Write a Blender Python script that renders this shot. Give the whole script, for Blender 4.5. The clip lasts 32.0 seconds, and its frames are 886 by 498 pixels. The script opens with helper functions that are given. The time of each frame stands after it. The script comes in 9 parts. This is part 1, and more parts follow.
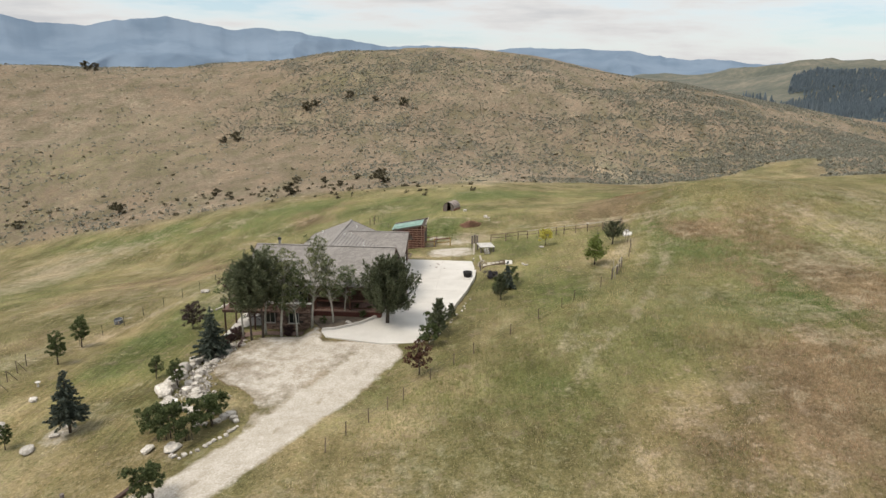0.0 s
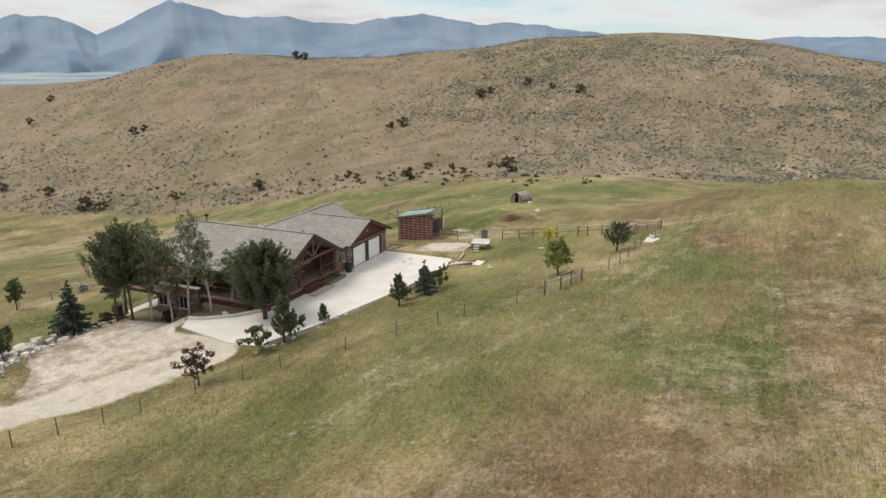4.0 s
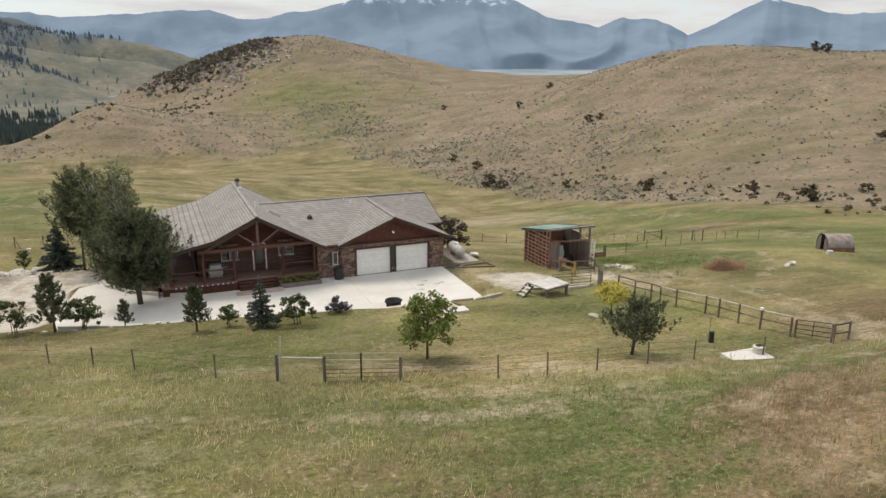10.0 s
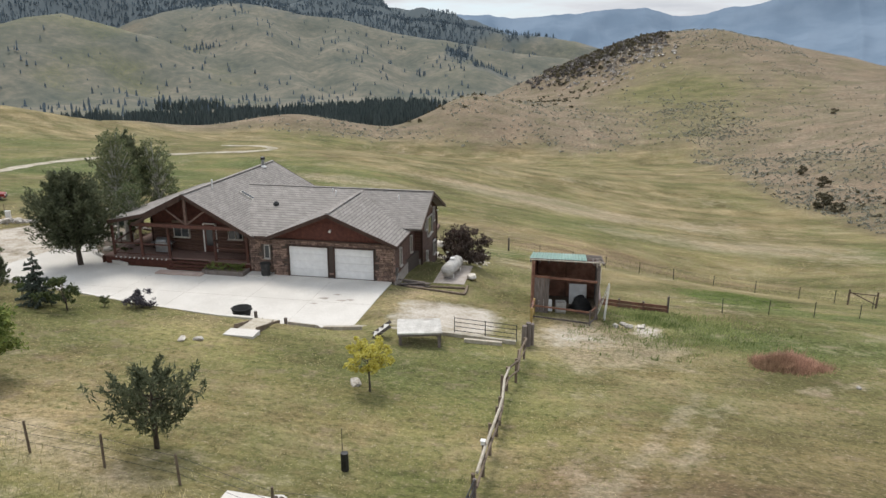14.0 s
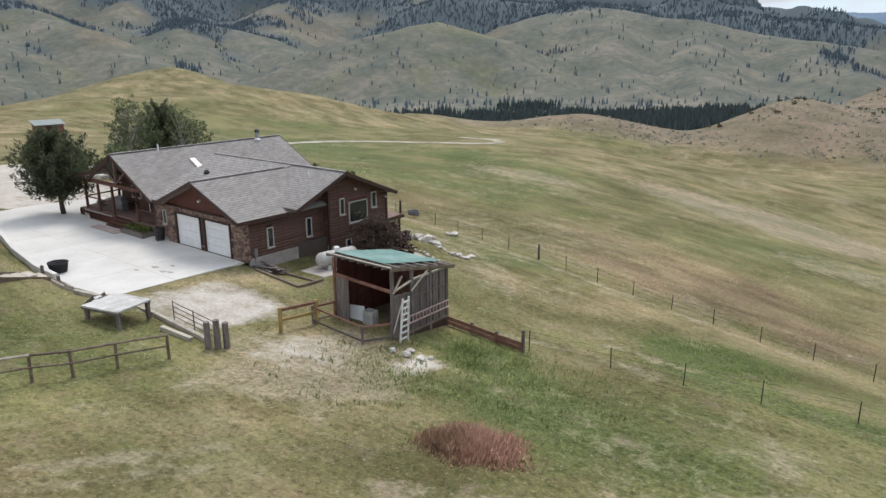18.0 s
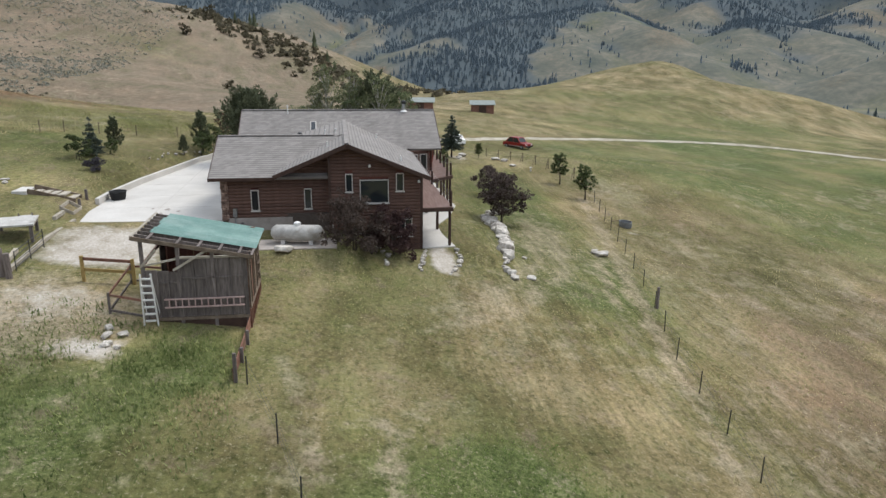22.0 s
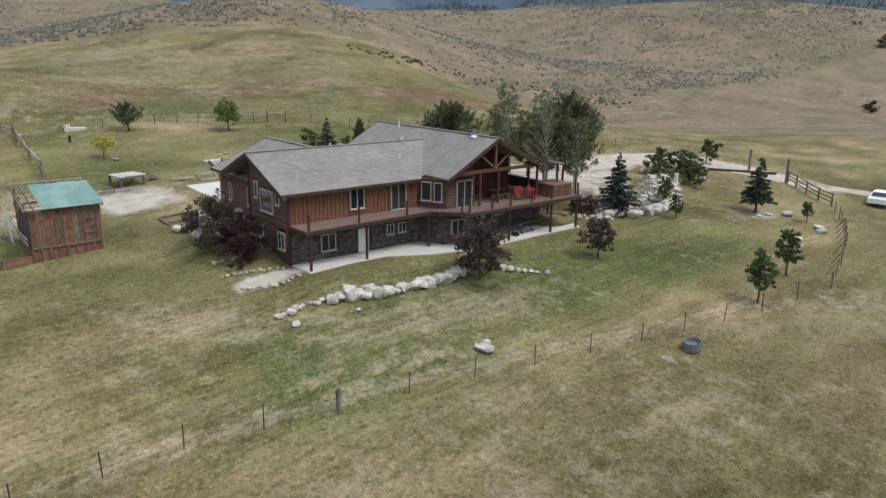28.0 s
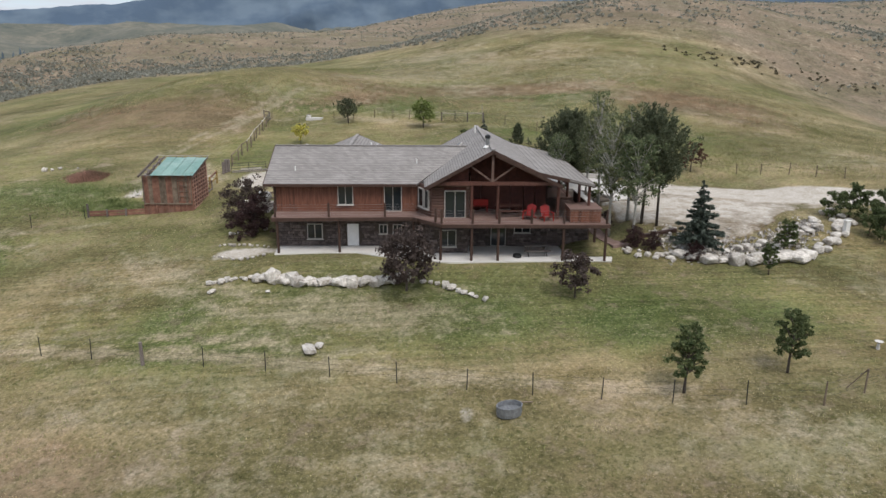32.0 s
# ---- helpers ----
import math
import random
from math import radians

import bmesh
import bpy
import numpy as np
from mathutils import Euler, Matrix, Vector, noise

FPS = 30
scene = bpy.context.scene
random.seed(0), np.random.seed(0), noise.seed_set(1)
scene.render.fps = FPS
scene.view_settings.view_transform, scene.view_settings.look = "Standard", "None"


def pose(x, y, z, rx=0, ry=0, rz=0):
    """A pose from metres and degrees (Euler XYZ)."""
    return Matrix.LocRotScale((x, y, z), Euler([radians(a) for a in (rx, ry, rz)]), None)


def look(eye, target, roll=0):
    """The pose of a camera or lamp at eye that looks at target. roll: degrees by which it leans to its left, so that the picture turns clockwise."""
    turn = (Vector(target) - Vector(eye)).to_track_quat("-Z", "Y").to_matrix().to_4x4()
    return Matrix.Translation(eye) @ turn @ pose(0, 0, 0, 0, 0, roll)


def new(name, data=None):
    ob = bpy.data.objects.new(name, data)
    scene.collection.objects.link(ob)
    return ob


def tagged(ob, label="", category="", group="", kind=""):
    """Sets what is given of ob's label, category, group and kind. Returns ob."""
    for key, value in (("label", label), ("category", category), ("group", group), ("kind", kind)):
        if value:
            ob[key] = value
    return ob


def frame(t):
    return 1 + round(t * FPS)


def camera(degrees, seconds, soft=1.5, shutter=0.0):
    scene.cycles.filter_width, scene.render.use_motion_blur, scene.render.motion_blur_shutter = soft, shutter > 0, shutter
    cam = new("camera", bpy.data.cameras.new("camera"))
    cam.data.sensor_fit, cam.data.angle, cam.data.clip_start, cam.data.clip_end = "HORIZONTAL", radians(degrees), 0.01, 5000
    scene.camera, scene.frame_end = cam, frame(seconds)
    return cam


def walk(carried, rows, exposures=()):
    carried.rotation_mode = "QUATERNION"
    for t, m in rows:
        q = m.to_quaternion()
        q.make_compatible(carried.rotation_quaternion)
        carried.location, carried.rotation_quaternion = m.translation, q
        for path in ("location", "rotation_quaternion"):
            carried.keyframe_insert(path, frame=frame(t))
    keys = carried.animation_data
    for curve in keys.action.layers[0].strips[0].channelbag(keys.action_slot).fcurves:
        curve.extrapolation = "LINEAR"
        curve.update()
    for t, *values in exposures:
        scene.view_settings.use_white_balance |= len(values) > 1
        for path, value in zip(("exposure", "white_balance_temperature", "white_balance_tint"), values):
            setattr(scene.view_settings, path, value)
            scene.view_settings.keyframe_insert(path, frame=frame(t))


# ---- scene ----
cam = camera(64.44, 32.0)
PATH = [
    (0.0, pose(-79.22, -9.92, 24.93, 75.04, -0.74, -86.31)),
    (0.5, pose(-77.36, -13.73, 24.76, 74.87, -0.55, -83.86)),
    (1.0, pose(-75.28, -17.38, 24.46, 74.75, -0.45, -81.33)),
    (1.5, pose(-72.98, -20.90, 24.00, 74.68, -0.44, -78.75)),
    (2.0, pose(-70.42, -24.21, 23.44, 74.66, -0.45, -75.98)),
    (2.5, pose(-67.65, -27.31, 22.83, 74.64, -0.43, -73.71)),
    (3.0, pose(-65.03, -30.36, 22.30, 74.59, -0.36, -71.55)),
    (3.5, pose(-62.80, -33.46, 22.12, 74.49, -0.25, -69.37)),
    (5.5, pose(-49.07, -42.98, 19.88, 74.36, 0.23, -57.42)),
    (6.0, pose(-45.32, -45.08, 19.79, 74.31, 0.06, -53.62)),
    (6.5, pose(-41.65, -46.65, 19.30, 74.35, -0.08, -49.96)),
    (7.0, pose(-37.86, -47.87, 18.67, 74.43, -0.09, -46.04)),
    (7.5, pose(-33.80, -48.93, 18.18, 74.46, -0.08, -42.05)),
    (8.0, pose(-29.66, -49.88, 17.93, 74.44, -0.05, -38.07)),
    (8.5, pose(-25.53, -50.54, 17.70, 74.40, -0.03, -34.17)),
    (9.0, pose(-21.41, -50.91, 17.44, 74.38, -0.10, -29.98)),
    (9.5, pose(-17.28, -51.18, 17.24, 74.36, -0.26, -26.17)),
    (10.0, pose(-13.12, -51.24, 17.04, 74.32, -0.35, -22.65)),
    (10.5, pose(-8.91, -51.03, 16.78, 74.28, -0.24, -19.37)),
    (11.0, pose(-4.68, -50.57, 16.52, 74.23, -0.10, -15.70)),
    (11.5, pose(-0.44, -49.86, 16.32, 74.15, -0.11, -11.91)),
    (12.0, pose(3.76, -48.92, 16.15, 74.07, -0.20, -8.03)),
    (12.5, pose(7.89, -47.78, 15.95, 74.02, -0.25, -3.53)),
    (13.0, pose(11.94, -46.46, 15.74, 74.00, -0.26, 0.67)),
    (13.5, pose(15.92, -45.05, 15.47, 73.99, -0.24, 5.45)),
    (14.0, pose(19.77, -43.47, 15.17, 73.99, -0.20, 10.52)),
    (14.5, pose(23.41, -41.70, 14.91, 73.99, -0.13, 13.95)),
    (15.0, pose(26.89, -39.62, 14.57, 74.02, -0.00, 16.52)),
    (15.5, pose(30.24, -37.18, 14.07, 74.10, 0.14, 19.67)),
    (17.5, pose(41.64, -27.78, 12.86, 74.26, 0.35, 34.33)),
    (18.0, pose(43.71, -24.77, 12.40, 74.36, 0.22, 38.57)),
    (18.5, pose(45.60, -21.58, 11.91, 74.47, 0.11, 43.18)),
    (19.0, pose(47.20, -18.12, 11.45, 74.58, 0.06, 48.20)),
    (19.5, pose(48.70, -14.38, 11.01, 74.67, 0.06, 53.25)),
    (20.0, pose(50.05, -10.44, 10.66, 74.66, -0.02, 58.82)),
    (20.5, pose(50.99, -6.47, 10.50, 74.52, -0.25, 64.32)),
    (21.0, pose(51.56, -2.29, 10.40, 74.35, -0.47, 69.74)),
    (21.5, pose(51.70, 2.39, 10.19, 74.29, -0.52, 75.72)),
    (22.0, pose(51.57, 7.06, 10.03, 74.30, -0.50, 81.60)),
    (22.5, pose(51.39, 11.14, 10.07, 74.29, -0.54, 86.69)),
    (23.0, pose(50.93, 15.14, 10.17, 74.26, -0.59, 91.57)),
    (23.5, pose(49.95, 19.51, 10.24, 74.24, -0.57, 96.89)),
    (24.0, pose(48.72, 23.81, 10.32, 74.25, -0.43, 101.77)),
    (24.5, pose(47.33, 27.86, 10.42, 74.27, -0.31, 105.98)),
    (26.5, pose(38.18, 42.78, 10.92, 74.41, -0.77, 125.81)),
    (27.0, pose(35.23, 45.96, 11.06, 74.44, -0.76, 130.77)),
    (27.5, pose(32.08, 48.83, 11.13, 74.48, -0.78, 135.68)),
    (28.0, pose(28.75, 51.39, 11.16, 74.51, -0.82, 140.75)),
    (28.5, pose(25.28, 53.66, 11.24, 74.52, -0.82, 145.76)),
    (29.0, pose(21.64, 55.72, 11.37, 74.48, -0.76, 150.65)),
    (29.5, pose(17.82, 57.57, 11.55, 74.38, -0.68, 155.57)),
    (30.0, pose(13.87, 59.06, 11.76, 74.25, -0.60, 160.40)),
    (30.5, pose(9.96, 60.13, 11.90, 74.14, -0.55, 165.14)),
    (31.0, pose(6.14, 60.89, 11.96, 74.07, -0.52, 169.69)),
    (31.5, pose(2.31, 61.48, 11.99, 74.03, -0.47, 174.16)),
    (32.0, pose(-1.53, 61.81, 12.04, 73.99, -0.40, 178.27)),
]
walk(cam, PATH, [(0.0, 0.42, 6950, 10), (9.0, 0.40, 7000, 10), (13.0, 0.42, 6650, 10), (19.0, 0.40, 6150, 11), (23.0, 0.35, 6200, 10), (27.0, 0.26, 6150, 11), (30.0, 0.24, 6100, 10), (32.0, 0.30, 6250, 12)])

# ---- sky, sun ----
world = bpy.data.worlds.new("sky")
scene.world = world
world.use_nodes = True
wn = world.node_tree
wn.nodes.clear()
W_OUT = wn.nodes.new("ShaderNodeOutputWorld")
W_MIX = wn.nodes.new("ShaderNodeMixShader")
W_SKY = wn.nodes.new("ShaderNodeBackground")
W_CLOUD = wn.nodes.new("ShaderNodeBackground")
W_TEX = wn.nodes.new("ShaderNodeTexSky")
W_TEX.sky_type = "NISHITA"
W_TEX.sun_disc = False
W_TEX.sun_elevation = radians(58)
W_TEX.sun_rotation = radians(-30)
W_TEX.air_density, W_TEX.dust_density = 1.0, 0.4
W_SKY.inputs["Strength"].default_value = 0.11
W_HAZE = wn.nodes.new("ShaderNodeMix")
W_HAZE.data_type = "RGBA"
W_HAZE.inputs["Factor"].default_value = 0.55
W_HAZE.inputs["B"].default_value = (3.0, 4.4, 6.0, 1)
wn.links.new(W_TEX.outputs["Color"], W_HAZE.inputs["A"])
wn.links.new(W_HAZE.outputs["Result"], W_SKY.inputs["Color"])
W_CO = wn.nodes.new("ShaderNodeTexCoord")
W_MAP = wn.nodes.new("ShaderNodeMapping")
W_MAP.inputs["Scale"].default_value = (1.0, 1.0, 6.5)
W_MAP.inputs["Location"].default_value = (0.35, 0.2, 0.0)
W_NOISE = wn.nodes.new("ShaderNodeTexNoise")
W_NOISE.inputs["Scale"].default_value = 3.2
W_NOISE.inputs["Detail"].default_value = 9.0
W_NOISE.inputs["Roughness"].default_value = 0.58
wn.links.new(W_CO.outputs["Generated"], W_MAP.inputs["Vector"])
wn.links.new(W_MAP.outputs["Vector"], W_NOISE.inputs["Vector"])
W_RAMP = wn.nodes.new("ShaderNodeValToRGB")
W_RAMP.color_ramp.elements[0].position = 0.36
W_RAMP.color_ramp.elements[1].position = 0.56
wn.links.new(W_NOISE.outputs["Fac"], W_RAMP.inputs["Fac"])
W_SHADE = wn.nodes.new("ShaderNodeValToRGB")
W_SHADE.color_ramp.elements[0].position = 0.40
W_SHADE.color_ramp.elements[0].color = (0.95, 0.96, 0.98, 1)
W_SHADE.color_ramp.elements[1].position = 0.66
W_SHADE.color_ramp.elements[1].color = (0.60, 0.63, 0.68, 1)
wn.links.new(W_NOISE.outputs["Fac"], W_SHADE.inputs["Fac"])
wn.links.new(W_SHADE.outputs["Color"], W_CLOUD.inputs["Color"])
# an overcast deck: darker towards the horizon, brighter overhead
W_SEP = wn.nodes.new("ShaderNodeSeparateXYZ")
wn.links.new(W_CO.outputs["Generated"], W_SEP.inputs["Vector"])
W_LIFT = wn.nodes.new("ShaderNodeMath")
W_LIFT.operation = "MULTIPLY_ADD"
W_LIFT.inputs[1].default_value = 0.62
W_LIFT.inputs[2].default_value = 0.70
wn.links.new(W_SEP.outputs["Z"], W_LIFT.inputs[0])
wn.links.new(W_LIFT.outputs["Value"], W_CLOUD.inputs["Strength"])
wn.links.new(W_RAMP.outputs["Color"], W_MIX.inputs["Fac"])
wn.links.new(W_SKY.outputs["Background"], W_MIX.inputs[1])
wn.links.new(W_CLOUD.outputs["Background"], W_MIX.inputs[2])
wn.links.new(W_MIX.outputs["Shader"], W_OUT.inputs["Surface"])

sun = new("sun", bpy.data.lights.new("sun", "SUN"))
sun.data.energy = 2.0
sun.data.angle = radians(24)
sun.data.color = (1.0, 0.95, 0.87)
SUN_AZ, SUN_EL = radians(120), radians(58)
sun.matrix_world = look((0, 0, 0), (-math.cos(SUN_AZ) * math.cos(SUN_EL), -math.sin(SUN_AZ) * math.cos(SUN_EL), -math.sin(SUN_EL)))
sun.location = (0, 0, 80)

# ---- materials ----
def node_mat(name):
    m = bpy.data.materials.new(name)
    m.use_nodes = True
    nt = m.node_tree
    return m, nt, nt.nodes["Principled BSDF"]


def noise_node(nt, scale, detail=4.0, rough=0.55, stretch=None, coords="Object"):
    co = nt.nodes.new("ShaderNodeTexCoord")
    n = nt.nodes.new("ShaderNodeTexNoise")
    n.inputs["Scale"].default_value = scale
    n.inputs["Detail"].default_value = detail
    n.inputs["Roughness"].default_value = rough
    if stretch:
        mp = nt.nodes.new("ShaderNodeMapping")
        mp.inputs["Scale"].default_value = stretch
        nt.links.new(co.outputs[coords], mp.inputs["Vector"])
        nt.links.new(mp.outputs["Vector"], n.inputs["Vector"])
    else:
        nt.links.new(co.outputs[coords], n.inputs["Vector"])
    return n.outputs["Fac"]


def ramp_node(nt, fac, stops):
    r = nt.nodes.new("ShaderNodeValToRGB")
    while len(r.color_ramp.elements) < len(stops):
        r.color_ramp.elements.new(0.5)
    for e, (p, c) in zip(r.color_ramp.elements, stops):
        e.position = p
        e.color = (*c, 1) if len(c) == 3 else c
    nt.links.new(fac, r.inputs["Fac"])
    return r.outputs["Color"]


def mix_node(nt, fac, a, b, mode="MIX"):
    m = nt.nodes.new("ShaderNodeMix")
    m.data_type = "RGBA"
    m.blend_type = mode
    for sock, v in ((m.inputs["Factor"], fac), (m.inputs["A"], a), (m.inputs["B"], b)):
        if isinstance(v, (int, float)):
            sock.default_value = v
        elif isinstance(v, tuple):
            sock.default_value = (*v, 1)
        else:
            nt.links.new(v, sock)
    return m.outputs["Result"]


def math_node(nt, op, a, b=0.0, clamp=False):
    m = nt.nodes.new("ShaderNodeMath")
    m.operation = op
    m.use_clamp = clamp
    for sock, v in ((m.inputs[0], a), (m.inputs[1], b)):
        if isinstance(v, (int, float)):
            sock.default_value = v
        else:
            nt.links.new(v, sock)
    return m.outputs["Value"]


def bump_node(nt, height_out, bsdf, strength=0.4, distance=0.03):
    b = nt.nodes.new("ShaderNodeBump")
    b.inputs["Strength"].default_value = strength
    b.inputs["Distance"].default_value = distance
    nt.links.new(height_out, b.inputs["Height"])
    nt.links.new(b.outputs["Normal"], bsdf.inputs["Normal"])


def surface(name, dark, light, scale=6.0, rough=0.8, metal=0.0, fine=40.0, stretch=None, bump=0.35, distance=0.01, vary=0.12, wear=None, island=False):
    """A plain real surface: two scales of colour change, grain relief, and a small change from piece to piece."""
    m, nt, bsdf = node_mat(name)
    big = noise_node(nt, scale, 5, 0.6, stretch)
    small = noise_node(nt, fine, 3, 0.6, stretch)
    col = ramp_node(nt, math_node(nt, "ADD", math_node(nt, "MULTIPLY", big, 0.6), math_node(nt, "MULTIPLY", small, 0.4)), [(0.36, dark), (0.64, light)])
    if wear:
        col = mix_node(nt, ramp_node(nt, noise_node(nt, scale * 0.37, 6, 0.7), [(0.52, (0, 0, 0)), (0.66, (1, 1, 1))]), col, wear)
    if vary:
        if island:
            rnd = nt.nodes.new("ShaderNodeNewGeometry").outputs["Random Per Island"]
        else:
            rnd = nt.nodes.new("ShaderNodeObjectInfo").outputs["Random"]
        hsv = nt.nodes.new("ShaderNodeHueSaturation")
        nt.links.new(col, hsv.inputs["Color"])
        nt.links.new(math_node(nt, "ADD", math_node(nt, "MULTIPLY", rnd, 2 * vary), 1 - vary), hsv.inputs["Value"])
        col = hsv.outputs["Color"]
    nt.links.new(col, bsdf.inputs["Base Color"])
    bsdf.inputs["Roughness"].default_value = rough
    bsdf.inputs["Metallic"].default_value = metal
    bsdf.inputs["Specular IOR Level"].default_value = 0.3
    if bump:
        bump_node(nt, small, bsdf, bump, distance)
    return m


LOG = surface("log_siding", (0.068, 0.036, 0.026), (0.150, 0.084, 0.062), 3.0, 0.62, fine=30, stretch=(1, 1, 6), vary=0.16)
SHAKE = surface("red_shake", (0.060, 0.020, 0.014), (0.120, 0.042, 0.028), 4.0, 0.7, fine=26, vary=0.15)
BOARD = surface("red_cedar_boards", (0.080, 0.032, 0.021), (0.235, 0.102, 0.062), 2.2, 0.65, fine=22, stretch=(4, 4, 0.5), vary=0.24)
TRIM = surface("dark_brown_trim", (0.040, 0.022, 0.016), (0.080, 0.046, 0.034), 3.0, 0.6, vary=0.08)
POSTWOOD = surface("red_stained_post", (0.060, 0.024, 0.017), (0.130, 0.058, 0.042), 3.0, 0.55, fine=30, stretch=(4, 4, 0.6))
DECKWOOD = surface("worn_deck_boards", (0.140, 0.078, 0.062), (0.262, 0.178, 0.146), 2.0, 0.75, fine=26, stretch=(0.4, 5, 5))
STONE = surface("stone_veneer", (0.110, 0.066, 0.050), (0.360, 0.250, 0.195), 5.0, 0.85, fine=34, vary=0.45, island=True, bump=0.5)
DARKSTONE = surface("dark_stone_veneer", (0.060, 0.046, 0.042), (0.200, 0.160, 0.142), 4.0, 0.85, fine=34, vary=0.42, island=True, bump=0.5)
MORTAR = surface("mortar", (0.060, 0.045, 0.038), (0.105, 0.085, 0.070), 9.0, 0.95, vary=0)
CONCRETE = surface("pale_concrete", (0.49, 0.462, 0.42), (0.62, 0.590, 0.545), 0.35, 0.85, fine=9, vary=0.05, wear=(0.51, 0.482, 0.44), bump=0.12)
FOUNDATION = surface("grey_foundation", (0.27, 0.235, 0.205), (0.42, 0.375, 0.335), 1.5, 0.9, fine=20, vary=0)
WHITE = surface("white_paint", (0.70, 0.69, 0.67), (0.82, 0.81, 0.79), 3.0, 0.45, fine=20, vary=0.03, bump=0.1)
FRAMEWHITE = surface("white_vinyl_frame", (0.62, 0.60, 0.56), (0.78, 0.76, 0.72), 4.0, 0.4, vary=0.03, bump=0)
FRAMETAN = surface("pale_tan_window_frame", (0.40, 0.37, 0.33), (0.56, 0.52, 0.47), 4.0, 0.45, vary=0.03, bump=0)
PEELED = surface("peeled_pale_pole", (0.30, 0.26, 0.20), (0.50, 0.45, 0.37), 3.0, 0.8, fine=26)
WEATHERWHITE = surface("weathered_white_planks", (0.36, 0.34, 0.31), (0.62, 0.60, 0.56), 2.0, 0.7, fine=18, vary=0.06, wear=(0.30, 0.27, 0.23))
GREYWOOD = surface("weathered_grey_wood", (0.080, 0.064, 0.057), (0.218, 0.184, 0.164), 2.5, 0.85, fine=26, stretch=(5, 5, 0.6), vary=0.25)
FENCEWOOD = surface("weathered_fence_wood", (0.090, 0.065, 0.045), (0.220, 0.170, 0.125), 3.0, 0.85, fine=26, vary=0.2)
YELLOWWOOD = surface("fresh_yellow_timber", (0.240, 0.160, 0.050), (0.380, 0.270, 0.100), 3.0, 0.7, fine=26, vary=0.1)
LATH = surface("sun_bleached_red_lath", (0.230, 0.120, 0.088), (0.430, 0.270, 0.205), 2.5, 0.8, fine=24, vary=0.15)
REDBOARD = surface("red_painted_boards", (0.120, 0.052, 0.036), (0.290, 0.150, 0.102), 2.5, 0.75, fine=24, vary=0.2, wear=(0.17, 0.10, 0.07))
GREENMETAL = surface("green_metal_sheet", (0.130, 0.240, 0.205), (0.215, 0.335, 0.290), 1.2, 0.45, fine=16, vary=0.07, bump=0.1, wear=(0.26, 0.36, 0.32))
DARKMETAL = surface("dark_metal", (0.03, 0.03, 0.03), (0.07, 0.07, 0.07), 4.0, 0.5, 0.6)
TRUSSWOOD = surface("bleached_truss_timber", (0.085, 0.048, 0.036), (0.180, 0.118, 0.094), 3.0, 0.7, fine=26)
STEEL = surface("galvanised_steel", (0.28, 0.29, 0.30), (0.48, 0.49, 0.50), 5.0, 0.4, 0.8, vary=0.05)
ROCK = surface("pale_limestone", (0.30, 0.265, 0.222), (0.66, 0.615, 0.55), 2.2, 0.9, fine=9, vary=0.22, wear=(0.24, 0.205, 0.165), bump=0.6, distance=0.04)
RUBBLE = surface("pale_rubble", (0.26, 0.23, 0.20), (0.60, 0.56, 0.51), 2.0, 0.9, fine=12, vary=0.25, island=True, bump=0.5)
REDPAINT = surface("red_enamel", (0.20, 0.012, 0.010), (0.28, 0.020, 0.015), 4.0, 0.35, vary=0.1, bump=0)
BLACKRUBBER = surface("black_rubber", (0.012, 0.012, 0.012), (0.03, 0.03, 0.03), 6.0, 0.8)
SOIL = surface("bare_soil", (0.10, 0.075, 0.055), (0.20, 0.16, 0.12), 1.2, 0.95, fine=14, vary=0)


def shingle_material():
    m, nt, bsdf = node_mat("weathered_grey_shingles")
    co = nt.nodes.new("ShaderNodeTexCoord")
    sep = nt.nodes.new("ShaderNodeSeparateXYZ")
    nt.links.new(co.outputs["Object"], sep.inputs["Vector"])
    rows = math_node(nt, "MULTIPLY", sep.outputs["Z"], 11.0)
    saw = math_node(nt, "FRACT", rows)
    row = math_node(nt, "FLOOR", rows)
    along = math_node(nt, "ADD", math_node(nt, "MULTIPLY", math_node(nt, "ADD", sep.outputs["X"], sep.outputs["Y"]), 3.2), math_node(nt, "MULTIPLY", row, 0.37))
    comb = nt.nodes.new("ShaderNodeCombineXYZ")
    nt.links.new(math_node(nt, "FLOOR", along), comb.inputs["X"])
    nt.links.new(row, comb.inputs["Y"])
    wh = nt.nodes.new("ShaderNodeTexWhiteNoise")
    nt.links.new(comb.outputs["Vector"], wh.inputs["Vector"])
    big = noise_node(nt, 0.5, 5, 0.6)
    tone = math_node(nt, "ADD", math_node(nt, "MULTIPLY", wh.outputs["Value"], 0.32), math_node(nt, "MULTIPLY", big, 0.68))
    col = ramp_node(nt, tone, [(0.20, (0.178, 0.160, 0.146)), (0.80, (0.300, 0.276, 0.254))])
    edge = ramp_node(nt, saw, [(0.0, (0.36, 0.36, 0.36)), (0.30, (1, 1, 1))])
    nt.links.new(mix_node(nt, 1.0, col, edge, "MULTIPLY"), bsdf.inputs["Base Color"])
    bsdf.inputs["Roughness"].default_value = 0.9
    bump_node(nt, saw, bsdf, 0.7, 0.016)
    return m


SHINGLE = shingle_material()


def glass_material():
    m, nt, bsdf = node_mat("window_glass")
    bsdf.inputs["Base Color"].default_value = (0.020, 0.024, 0.026, 1)
    bsdf.inputs["Roughness"].default_value = 0.06
    bsdf.inputs["Specular IOR Level"].default_value = 0.6
    bump_node(nt, noise_node(nt, 1.1, 2), bsdf, 0.05, 0.02)
    return m


GLASS = glass_material()


